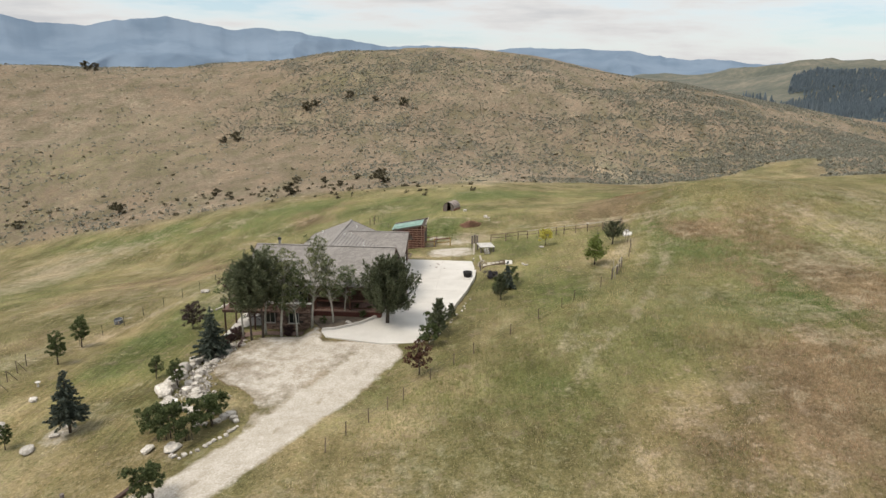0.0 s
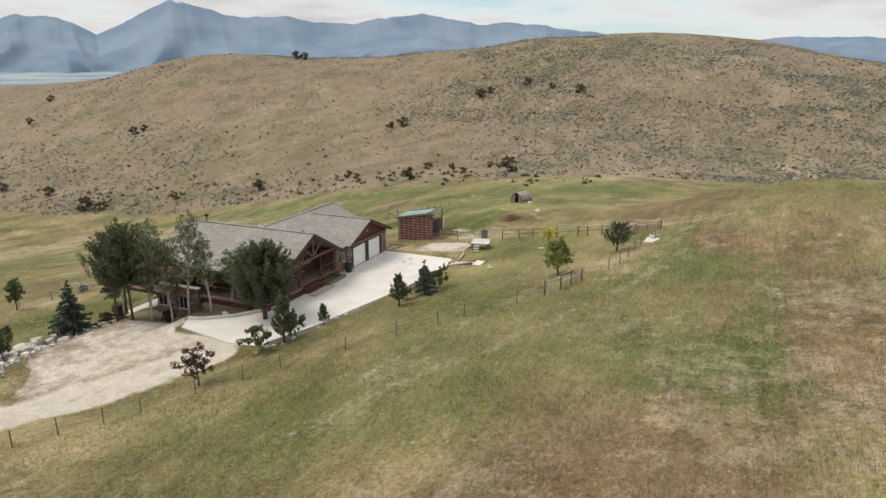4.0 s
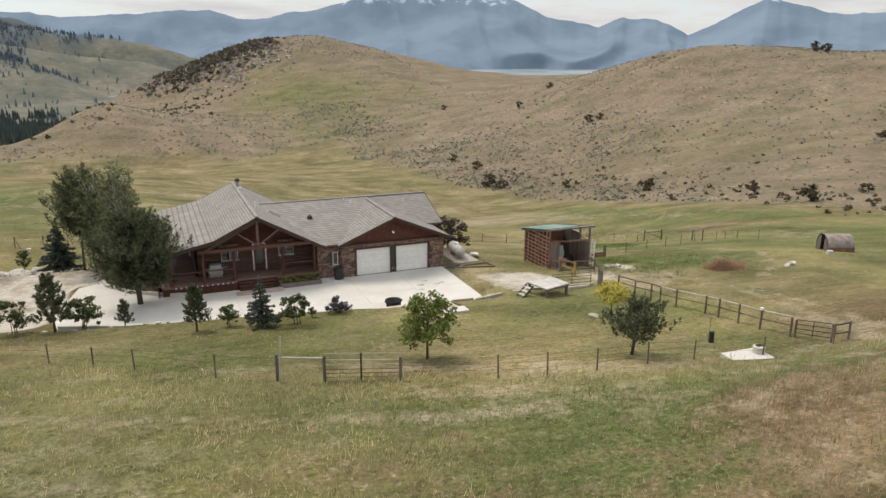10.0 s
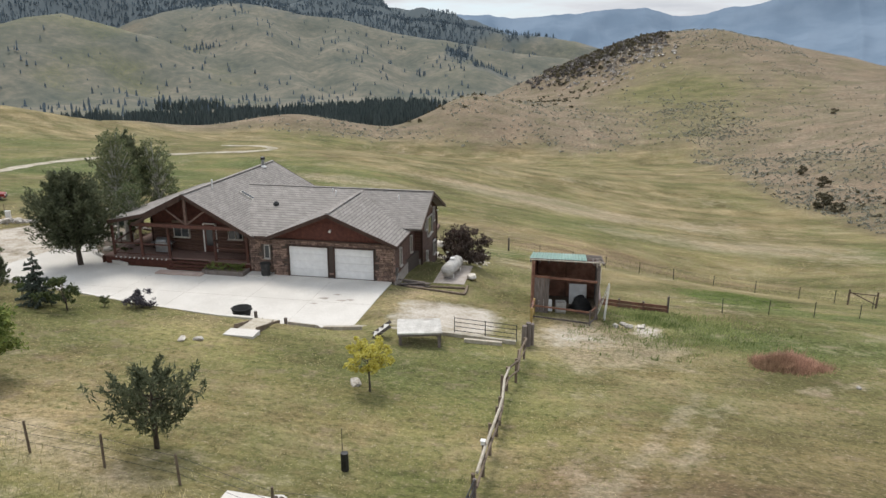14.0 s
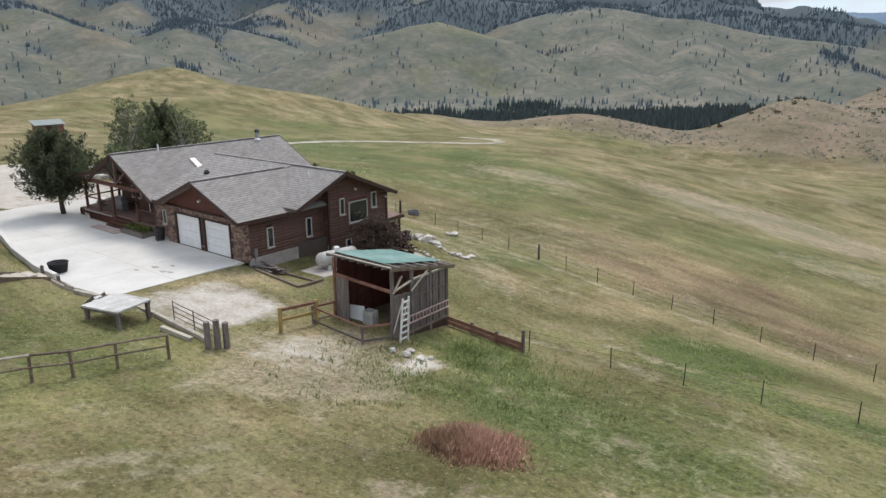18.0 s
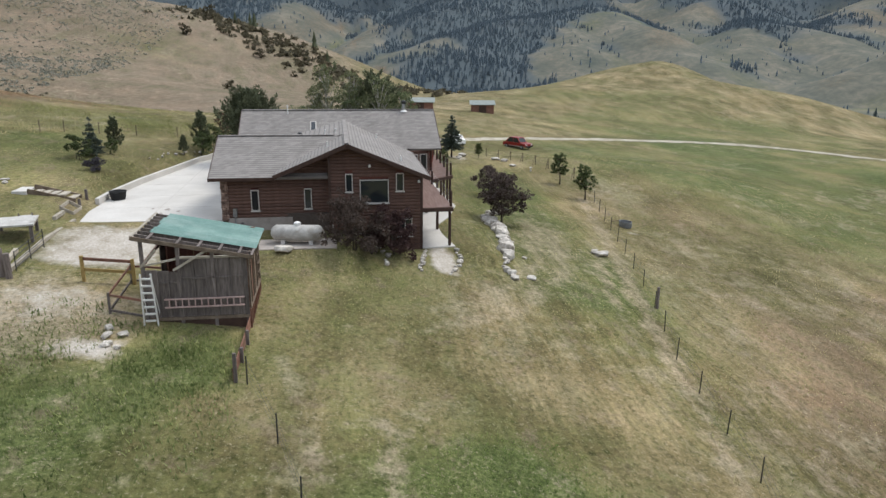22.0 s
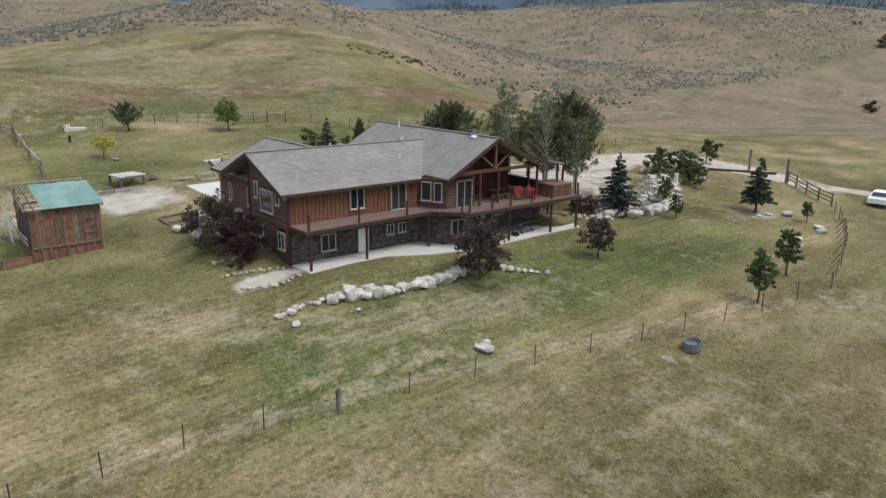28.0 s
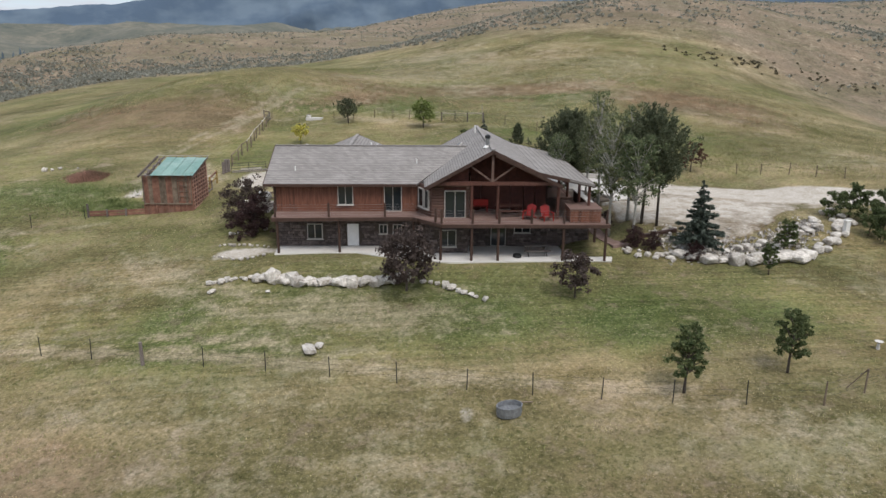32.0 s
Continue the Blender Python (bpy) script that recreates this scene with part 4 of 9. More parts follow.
# ---- far mountains across the valley ----
PEAKS_AT = (-30, -22, -16, -8, 0, 4, 8, 12, 15, 18, 21, 24.5, 28, 30, 33, 35, 38, 41, 43.4, 46, 48.6, 51, 53.4, 55.2, 57, 59, 61.5, 65, 73, 77, 80, 83, 85, 88, 91, 95, 100, 106, 114, 124)
PEAKS = (-0.8, 0.2, 0.5, 1.2, 1.1, 1.3, 1.2, 1.8, 2.1, 2.2, 2.3, 3.0, 2.7, 2.3, 2.3, 2.9, 2.6, 3.3, 3.8, 2.5, 1.4, 2.4, 2.6, 1.9, 2.3, 2.6, 3.7, 4.6, 4.3, 3.1, 2.6, 2.3, 2.9, 2.8, 2.6, 2.1, 2.6, 3.0, 3.2, 3.0)
BLUES_AT = (235, 250, 262, 272, 279, 284, 288, 292, 297, 300, 306, 314, 322, 330)
BLUES = (5.2, 5.4, 5.2, 5.0, 4.5, 4.0, 3.5, 2.8, 2.3, 2.0, 1.6, 1.2, 0.6, -0.4)
SLATES_AT = (112, 116, 122, 130, 134, 138, 146, 160, 175, 190, 210, 225, 238)
SLATES = (2.0, 3.6, 4.8, 4.6, 3.7, 4.6, 5.8, 6.2, 6.0, 6.2, 5.8, 5.6, 5.2)


# Air haze over the distance is painted in as blue colour plus emission.
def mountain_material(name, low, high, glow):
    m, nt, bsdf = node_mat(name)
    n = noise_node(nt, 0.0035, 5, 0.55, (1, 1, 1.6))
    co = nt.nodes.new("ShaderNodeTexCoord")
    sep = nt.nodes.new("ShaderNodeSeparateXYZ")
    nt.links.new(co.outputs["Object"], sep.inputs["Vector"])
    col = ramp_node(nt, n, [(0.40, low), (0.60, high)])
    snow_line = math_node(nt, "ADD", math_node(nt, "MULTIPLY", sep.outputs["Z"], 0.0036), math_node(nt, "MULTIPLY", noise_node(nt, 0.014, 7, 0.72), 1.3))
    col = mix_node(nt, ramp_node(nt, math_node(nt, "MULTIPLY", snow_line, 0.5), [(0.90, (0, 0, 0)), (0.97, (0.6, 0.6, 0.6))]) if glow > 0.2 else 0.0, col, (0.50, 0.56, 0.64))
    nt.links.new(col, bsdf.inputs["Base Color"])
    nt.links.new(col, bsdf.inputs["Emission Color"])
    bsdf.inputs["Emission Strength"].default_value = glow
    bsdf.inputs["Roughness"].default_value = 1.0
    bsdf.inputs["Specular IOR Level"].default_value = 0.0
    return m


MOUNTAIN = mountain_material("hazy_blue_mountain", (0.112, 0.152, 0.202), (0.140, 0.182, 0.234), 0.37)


def mountain_range(name, at, peaks, radius, depth, material, rough, seed, label):
    """A range of folded slopes with its crest at the given heights in degrees."""
    a0, a1 = at[0], at[-1]
    cols, rows = int((a1 - a0) * 9), 40
    az = np.linspace(a0, a1, cols)
    el = np.interp(az, at, peaks) + rough * (fbm(az / 2.2, az * 0 + seed, seed, 5) - 0.5)
    top = radius * np.tan(np.radians(el)) + 16
    A, T = np.meshgrid(np.radians(az), np.linspace(0, 1, rows))
    lean = 1.6 * (vnoise(np.degrees(A) / 6, T * 0 + 3, seed + 5) - 0.5) * T
    run = np.degrees(A) + lean * 2
    fold = 0.78 * (1 - np.abs(2 * fbm(run / 5.5 + seed + 0.8 * T, T * 1.2, seed + 3, 2) - 1) * 1.7) + 0.22 * (1 - np.abs(2 * vnoise(run / 1.6 + seed - 0.9 * T, T * 1.6, seed + 8) - 1))
    R = radius - depth * (1 - T) - (1 - T) * depth * 0.60 * (fold - 0.5)
    Z = -95 + (top[None, :] + 95) * (T ** 1.15) + (fold - 0.5) * 120 * T * (1 - T)
    geo = Geo()
    geo.v = [tuple(p) for p in np.stack([R * np.cos(A), R * np.sin(A), Z], -1).reshape(-1, 3)]
    ids = np.arange(rows * cols).reshape(rows, cols)
    geo.f = [tuple(q) for q in np.stack([ids[:-1, :-1], ids[:-1, 1:], ids[1:, 1:], ids[1:, :-1]], -1).reshape(-1, 4)[:, ::-1].tolist()]
    return structure(name, geo, material, label, "mountain range", True)


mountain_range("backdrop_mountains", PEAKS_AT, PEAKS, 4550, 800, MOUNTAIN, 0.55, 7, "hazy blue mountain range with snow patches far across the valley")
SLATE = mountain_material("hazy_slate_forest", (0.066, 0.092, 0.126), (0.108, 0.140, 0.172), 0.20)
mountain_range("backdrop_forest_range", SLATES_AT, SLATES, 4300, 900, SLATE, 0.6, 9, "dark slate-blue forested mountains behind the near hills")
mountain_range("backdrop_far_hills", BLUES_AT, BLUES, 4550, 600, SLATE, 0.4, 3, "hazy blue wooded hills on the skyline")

# Added sheet over the valley: haze painted as a pale blue that glows.
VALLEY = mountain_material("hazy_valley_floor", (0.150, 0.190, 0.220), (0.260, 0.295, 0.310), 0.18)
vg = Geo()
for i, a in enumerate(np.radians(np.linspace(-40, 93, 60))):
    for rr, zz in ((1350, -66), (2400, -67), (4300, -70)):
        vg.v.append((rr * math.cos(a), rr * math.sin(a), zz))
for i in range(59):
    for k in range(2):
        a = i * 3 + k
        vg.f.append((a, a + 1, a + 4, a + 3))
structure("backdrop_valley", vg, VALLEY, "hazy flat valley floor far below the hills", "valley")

# ---- concrete drive, patio and kerbs ----
DRIVE_SLAB = [(8.25, -0.02), (8.12, -8.36), (5.2, -8.75), (0.2, -8.62), (-5.0, -7.85), (-10.0, -6.75), (-15.6, -5.55), (-19.6, -4.1), (-20.0, -1.0), (-18.9, 4.6), (-17.4, 5.4), (-17.1, 4.2), (-15.4, 2.1), (-13.0, 0.4), (-11.4, -0.1), (-0.2, -0.1), (-0.2, -0.02)]
drive_geo = Geo()
drive_geo.prism(DRIVE_SLAB, -0.12, 0.0)
drive_geo.v = [(x, y, z + 0.004 * max(0.0, -y)) for x, y, z in drive_geo.v]
structure("pavement_drive", drive_geo, CONCRETE, "pale concrete driveway slab before the garage", "driveway")
joint_geo = Geo()
for xj in (-8.4, -4.2, 0.2, 4.2):
    joint_geo.box(xj - 0.008, xj + 0.008, -6.9 if xj < -5 else (-7.7 if xj < -4 else -8.4), -0.9, 0.0, 0.004)
joint_geo.box(-12, 8.1, -4.608, -4.592, 0.0, 0.004)
joint_geo.v = [(x, y, z + 0.004 * max(0.0, -y)) for x, y, z in joint_geo.v]
structure("trim_drive_joints", joint_geo, FOUNDATION, "saw-cut joints in the concrete drive", "joint")
kerb_geo = Geo()
KERB = [(3.0, -8.86), (0.2, -8.76), (-5.0, -7.99), (-10.0, -6.89), (-15.6, -5.69), (-19.4, -4.3)]
for (xa, ya), (xb, yb) in zip(KERB, KERB[1:]):
    kerb_geo.beam((xa, ya, 0.16), (xb, yb, 0.16), 0.26, 0.56)
stain_geo = Geo()
for xs, ys, rs in ((4.9, -4.0, 0.34), (5.5, -3.2, 0.22), (6.1, -4.2, 0.30), (6.6, -4.0, 0.26), (4.6, -5.0, 0.24)):
    ring = [(xs + rs * (1.3 if k % 2 else 0.8) * math.cos(k * 0.698), ys + 0.6 * rs * (1.0 if k % 3 else 0.5) * math.sin(k * 0.698)) for k in range(9)]
    stain_geo.prism(ring, 0.012, 0.024)
structure("trim_drive_stains", stain_geo, FOUNDATION, "damp grey stains on the concrete drive", "stain")
structure("trim_drive_kerb", kerb_geo, CONCRETE, "low concrete retaining kerb along the drive", "kerb")
bed_kerb = Geo()
BED = [(-17.35, 5.3), (-17.0, 4.1), (-15.3, 2.0), (-12.9, 0.35), (-11.3, -0.2)]
for (xa, ya), (xb, yb) in zip(BED, BED[1:]):
    bed_kerb.beam((xa, ya, 0.08), (xb, yb, 0.08), 0.18, 0.32)
structure("trim_bed_kerb", bed_kerb, CONCRETE, "curved concrete kerb round the planted bed", "kerb")
structure("ground_bed", Geo().prism([(-17.2, 5.3), (-16.9, 4.1), (-15.2, 2.1), (-12.9, 0.5), (-11.3, 0.0), (-11.3, 4.4), (-13.9, 7.2)], -0.3, 0.03), SOIL, "planted bed of bark and soil", "flower bed")
PATIO = [(8.9, 12.1), (8.75, 14.3), (5.5, 13.9), (3.0, 13.9), (0.2, 15.3), (-3.5, 16.3), (-7.5, 16.1), (-11.5, 16.0), (-14.6, 16.0), (-15.2, 14.0), (-14.6, 12.0), (-13.9, 12.1)]
structure("pavement_patio", Geo().prism(PATIO, -2.2, -1.97), CONCRETE, "pale concrete patio under the deck", "patio")
structure("pavement_walk", Geo().prism([(-14.6, 12.2), (-15.2, 14.0), (-17.6, 13.4), (-18.0, 8.0), (-16.6, 6.4), (-14.2, 7.2)], -1.75, -1.44), surface("red_paver", (0.16, 0.10, 0.08), (0.27, 0.19, 0.16), 3.0, 0.85, fine=14, vary=0), "brick-coloured paved walk by the stone wall", "walk")

# ---- house ----
house = thing("house", "single-storey red-brown log-sided house with grey shingle roof and walk-out basement", "house")
RIDGE_X, RIDGE_Z = -6.4, 5.44


def wall_geo(pts, z0, z1):
    return Geo().prism(pts, z0, z1)


core = part("wall", wall_geo([(-0.05, 0.12), (8.22, 0.12), (8.22, 6.6), (8.82, 6.6), (8.82, 12.0), (-1.3, 12.0), (-2.2, 13.9), (-4.8, 13.9), (-4.8, 11.6), (-10.6, 11.6), (-10.6, 2.4), (-1.75, 2.4), (-1.75, 0.3), (-0.05, 0.3)], -0.1, 2.62), SHAKE, house)
lower = part("wall", wall_geo([(8.82, 7.4), (8.82, 12.0), (-1.3, 12.0), (-2.2, 13.9), (-4.8, 13.9), (-4.8, 12.2), (-13.75, 12.2), (-13.75, 7.3), (-10.7, 7.0), (-10.7, 2.6), (8.2, 2.6)], -2.6, 0.36), MORTAR, house)
part("foundation", Geo().box(8.2, 8.40, 0.3, 6.6, -1.1, 0.12).box(8.4, 8.98, 6.45, 6.65, -1.2, -0.3), FOUNDATION, house, "bare grey concrete foundation")


def roof_slab(pts, thick=0.16):
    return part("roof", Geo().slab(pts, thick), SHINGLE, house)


def gr(x):
    """Height of the great room's roof across x."""
    if x >= RIDGE_X:
        return RIDGE_Z - 0.55 * (x - RIDGE_X)
    if x >= -9.5:
        return RIDGE_Z - 0.48 * (RIDGE_X - x)
    return gr(-9.5) - 0.215 * (-9.5 - x)


Y0, Y1 = -0.35, 14.85
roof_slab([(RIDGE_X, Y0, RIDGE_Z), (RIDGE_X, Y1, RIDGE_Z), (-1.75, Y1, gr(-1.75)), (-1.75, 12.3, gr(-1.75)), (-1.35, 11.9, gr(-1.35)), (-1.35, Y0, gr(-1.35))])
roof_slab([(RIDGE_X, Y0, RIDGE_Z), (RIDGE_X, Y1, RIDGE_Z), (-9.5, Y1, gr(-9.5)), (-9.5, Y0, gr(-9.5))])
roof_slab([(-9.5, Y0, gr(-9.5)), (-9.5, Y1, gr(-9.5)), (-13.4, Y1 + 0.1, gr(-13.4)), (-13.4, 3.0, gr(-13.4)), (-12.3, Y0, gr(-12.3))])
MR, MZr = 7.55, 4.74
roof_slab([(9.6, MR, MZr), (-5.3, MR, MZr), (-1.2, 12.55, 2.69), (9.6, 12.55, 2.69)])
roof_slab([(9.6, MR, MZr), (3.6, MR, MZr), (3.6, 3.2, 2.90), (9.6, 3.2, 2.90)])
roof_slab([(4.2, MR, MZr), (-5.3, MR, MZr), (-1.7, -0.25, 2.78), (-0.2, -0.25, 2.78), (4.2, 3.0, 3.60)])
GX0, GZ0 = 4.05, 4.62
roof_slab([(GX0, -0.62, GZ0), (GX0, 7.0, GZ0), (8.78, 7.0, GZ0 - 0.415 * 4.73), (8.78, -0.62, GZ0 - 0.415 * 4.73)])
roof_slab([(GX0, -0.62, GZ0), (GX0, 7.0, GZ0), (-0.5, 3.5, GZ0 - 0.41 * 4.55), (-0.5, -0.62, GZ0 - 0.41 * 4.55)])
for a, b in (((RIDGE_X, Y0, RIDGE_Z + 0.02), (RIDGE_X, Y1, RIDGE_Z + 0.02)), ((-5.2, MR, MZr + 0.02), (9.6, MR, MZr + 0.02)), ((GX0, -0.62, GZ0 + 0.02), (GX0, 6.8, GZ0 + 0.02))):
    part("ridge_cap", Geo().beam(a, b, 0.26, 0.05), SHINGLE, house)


def fascia(a, b, h=0.22):
    part("fascia", Geo().beam(a, b, 0.05, h), TRIM, house)


def rake(y, pts):
    for (xa, za), (xb, zb) in zip(pts, pts[1:]):
        fascia((xa, y, za - 0.12), (xb, y, zb - 0.12), 0.24)


rake(Y0 - 0.03, [(RIDGE_X, RIDGE_Z), (-1.35, gr(-1.35))])
rake(Y0 - 0.03, [(RIDGE_X, RIDGE_Z), (-9.5, gr(-9.5)), (-12.3, gr(-12.3))])
rake(Y1 + 0.03, [(RIDGE_X, RIDGE_Z), (-1.75, gr(-1.75))])
rake(Y1 + 0.03, [(RIDGE_X, RIDGE_Z), (-9.5, gr(-9.5)), (-13.4, gr(-13.4))])
part("barge_board", Geo().beam((RIDGE_X - 0.2, Y0 - 0.02, RIDGE_Z - 0.36), (-10.4, Y0 - 0.02, 3.12), 0.12, 0.22), TRIM, house)
part("barge_board", Geo().beam((RIDGE_X - 0.2, Y1 - 0.02, RIDGE_Z - 0.36), (-11.2, Y1 - 0.02, 2.92), 0.12, 0.22), TRIM, house)
rake(-0.65, [(GX0, GZ0), (8.78, GZ0 - 0.415 * 4.73)])
rake(-0.65, [(GX0, GZ0), (-0.5, GZ0 - 0.41 * 4.55)])
for y0, z0, y1, z1 in ((MR, MZr, 12.55, 2.69), (MR, MZr, 3.2, 2.90)):
    fascia((9.63, y0, z0 - 0.12), (9.63, y1, z1 - 0.12), 0.24)
fascia((9.6, 12.58, 2.60), (-1.2, 12.58, 2.60), 0.2)
fascia((8.81, -0.62, 2.56), (8.81, 3.2, 2.56), 0.2)
fascia((-13.43, 3.0, gr(-13.4) - 0.1), (-13.43, Y1 + 0.1, gr(-13.4) - 0.1), 0.2)
fascia((-1.3, -0.28, 2.68), (-0.3, -0.28, 2.68), 0.2)


def gable(name, pts, axis, at, thick, material, label=""):
    """A gable wall from its outline, standing across the given axis."""
    geo = Geo()
    n = len(pts)
    if axis == "y":
        a = [(u, at, v) for u, v in pts]
        b = [(u, at + thick, v) for u, v in pts]
    else:
        a = [(at, u, v) for u, v in pts]
        b = [(at + thick, u, v) for u, v in pts]
    geo.add(a + b, [tuple(range(n)), tuple(range(2 * n - 1, n - 1, -1))] + [(i, n + i, n + (i + 1) % n, (i + 1) % n) for i in range(n)])
    return part(name, geo, material, house, label)


gable("gable_wall", [(-0.1, 2.3), (8.3, 2.3), (8.3, 2.70), (GX0, 4.45), (-0.1, 2.75)], "y", 0.02, 0.16, SHAKE)
gable("gable_wall", [(6.5, 2.5), (12.0, 2.5), (12.0, 2.72), (MR, 4.56), (6.5, 4.10)], "x", 8.80, 0.1, SHAKE)
gable("gable_wall", [(3.4, 2.5), (6.6, 2.5), (6.6, 4.15), (3.4, 2.85)], "x", 8.2, 0.1, SHAKE)
gable("gable_wall", [(-10.6, 2.5), (-1.8, 2.5), (-1.8, 2.72), (RIDGE_X, 5.25), (-9.5, 3.78), (-10.6, 3.5)], "y", 2.42, 0.14, SHAKE)
gable("gable_wall", [(-10.6, 2.5), (-2.0, 2.5), (-2.0, 2.86), (RIDGE_X, 5.25), (-9.5, 3.78), (-10.6, 3.5)], "y", 11.5, 0.14, SHAKE)
gable("gable_wall", [(-4.8, 2.5), (-2.1, 2.5), (-2.1, 2.90), (-4.8, 4.35)], "y", 13.78, 0.14, SHAKE)


# log courses: rounded boards, one by one
def log_mesh(length, h=0.205, bulge=0.05):
    g = Geo()
    prof = [(0, -h / 2), (bulge * 0.75, -h * 0.32), (bulge, 0), (bulge * 0.75, h * 0.32), (0, h / 2)]
    for s in (0, length):
        g.v += [(s, -d, z) for d, z in prof]
    g.f = [(i, i + 5, i + 6, i + 1) for i in range(4)] + [(0, 1, 2, 3, 4), (9, 8, 7, 6, 5)]
    return g


def log_wall(parent, start, direction, spans, z0, z1, h=0.205, material=LOG):
    """Courses of log siding along a wall; spans(z) lists the stretches between openings."""
    dx, dy = direction
    ang = math.atan2(dy, dx)
    z = z0 + h / 2
    while z < z1:
        for a, b in spans(z):
            if b - a > 0.06:
                ob = part("log", log_mesh(b - a, h), material, parent)
                ob.matrix_basis = pose(start[0] + dx * a, start[1] + dy * a, z, 0, 0, math.degrees(ang))
        z += h


def cut(a, b, holes, z, h=0.10):
    """The stretches of a..b left beside holes (u0, u1, z0, z1) at height z."""
    out, u = [], a
    for u0, u1, w0, w1 in sorted(holes):
        if w0 - h < z < w1 + h:
            if u0 > u:
                out.append((u, min(u0, b)))
            u = max(u, u1)
    if u < b:
        out.append((u, b))
    return out


def window(parent, centre, width, high, facing, sashes=1, kind="window", sill=True, frame_w=0.052):
    """A framed window set into a wall; facing is the compass angle of its outer side in degrees."""
    ob = new(kind)
    ob.parent = parent
    ob.matrix_basis = pose(*centre, 0, 0, facing + 90)
    f = Geo()
    w, h = width / 2, high / 2
    f.box(-w, w, -0.10, 0.06, h - frame_w, h).box(-w, w, -0.10, 0.06, -h, -h + frame_w)
    f.box(-w, -w + frame_w, -0.10, 0.06, -h + frame_w, h - frame_w).box(w - frame_w, w, -0.10, 0.06, -h + frame_w, h - frame_w)
    for k in range(1, sashes):
        x = -w + width * k / sashes
        f.box(x - frame_w * 0.4, x + frame_w * 0.4, -0.09, 0.05, -h + frame_w, h - frame_w)
    part("window_frame", f, FRAMETAN, ob)
    for k in range(sashes):
        a = -w + width * k / sashes + frame_w * 0.4
        b = -w + width * (k + 1) / sashes - frame_w * 0.4
        part("pane", Geo().box(a, b, -0.045, -0.02, -h + frame_w * 0.6, h - frame_w * 0.6), GLASS, ob)
    if sill:
        part("window_sill", Geo().box(-w - 0.05, w + 0.05, -0.16, 0.0, -h - 0.05, -h - 0.002), FRAMETAN, ob)
    return ob


# end wall towards the shed: log siding, three upper windows, basement windows
END_HOLES = [(8.28, 10.05, 1.0, 2.46), (7.42, 7.86, 1.72, 2.84), (10.50, 10.98, 1.72, 2.84), (10.6, 11.5, -1.15, -0.02), (7.9, 8.4, -0.9, -0.1)]
log_wall(core, (8.90, 6.52), (0, 1), lambda z: [(a - 6.52, b - 6.52) for a, b in cut(max(6.52, MR - (4.62 - z) / 0.43) if z > 2.6 else 6.52, 12.06 if z < 2.7 else MR + (4.62 - z) / 0.41, END_HOLES, z)], -2.5, 4.5)
log_wall(core, (8.32, 0.35), (0, 1), lambda z: [(a - 0.35, b - 0.35) for a, b in cut(0.35 if z < 2.6 else 3.6 + max(0, (z - 2.95) / 0.43), 6.52, [(1.72, 2.20, 0.56, 1.84), (4.9, 5.36, 0.62, 1.88)], z)], 0.12, 4.0)
log_wall(core, (8.36, 6.50), (1, 0), lambda z: [(0, 0.56)], -0.9, 4.0)
for y, z, w, h, s in ((9.165, 1.73, 1.77, 1.46, 1), (7.64, 2.28, 0.44, 1.12, 1), (10.74, 2.28, 0.48, 1.12, 1), (11.05, -0.58, 0.9, 1.13, 2), (8.15, -0.5, 0.5, 0.8, 1)):
    window(house, (8.95, y, z), w, h, 0, s)
window(house, (8.37, 1.96, 1.2), 0.48, 1.28, 0, 1)
window(house, (8.37, 5.13, 1.25), 0.46, 1.26, 0, 1)
part("corner_board", Geo().box(8.84, 9.0, 12.0, 12.16, -2.3, 2.6), TRIM, house)
part("corner_board", Geo().box(8.86, 9.0, 6.40, 6.54, -0.9, 4.1), TRIM, house)
for y, z in ((8.9, 3.35), (11.9, 2.35)):
    part("flood_lamp", Geo().tube([(8.98, y, z), (9.12, y, z - 0.06)], [0.06, 0.08], 8), FRAMEWHITE, house)
part("electric_meter", Geo().box(8.34, 8.50, 0.62, 0.86, 0.2, 0.72).tube([(8.42, 0.74, -0.2), (8.42, 0.74, 0.2)], [0.03, 0.03], 6), STEEL, house)


# stone veneer, laid stone by stone
def veneer(parent, start, direction, length, z0, z1, holes, seed, material, course=0.13, depth=0.06, top=None):
    rnd = random.Random(seed)
    dx, dy = direction
    nxv, nyv = dy, -dx
    g = Geo()
    z = z0
    while z < z1 - 0.03:
        h = course * rnd.uniform(0.7, 1.35)
        h = min(h, z1 - z)
        u = rnd.uniform(-0.2, 0)
        while u < length:
            w = rnd.uniform(0.18, 0.55)
            a, b = max(0, u), min(length, u + w - 0.014)
            zc = z + h / 2
            clear = not any(u0 - 0.02 < b and a < u1 + 0.02 and w0 < zc < w1 for u0, u1, w0, w1 in holes)
            if clear and b - a > 0.05 and (top is None or zc + h / 2 < top((a + b) / 2)):
                d = depth * rnd.uniform(0.55, 1.3)
                pts = []
                for uu, zz, k in ((a, z, 0), (b, z, 0), (b, z + h - 0.012, 0), (a, z + h - 0.012, 0), (a + 0.02, z + 0.014, d), (b - 0.02, z + 0.014, d * rnd.uniform(0.7, 1.1)), (b - 0.02, z + h - 0.026, d), (a + 0.02, z + h - 0.026, d * rnd.uniform(0.7, 1.1))):
                    pts.append((start[0] + dx * uu + nxv * k, start[1] + dy * uu + nyv * k, zz))
                g.add(pts, [(4, 5, 6, 7), (0, 1, 5, 4), (1, 2, 6, 5), (2, 3, 7, 6), (3, 0, 4, 7)])
            u += w
        z += h
    ob = part("stone_facing", g, material, parent)
    return tagged(ob, kind="stuff")


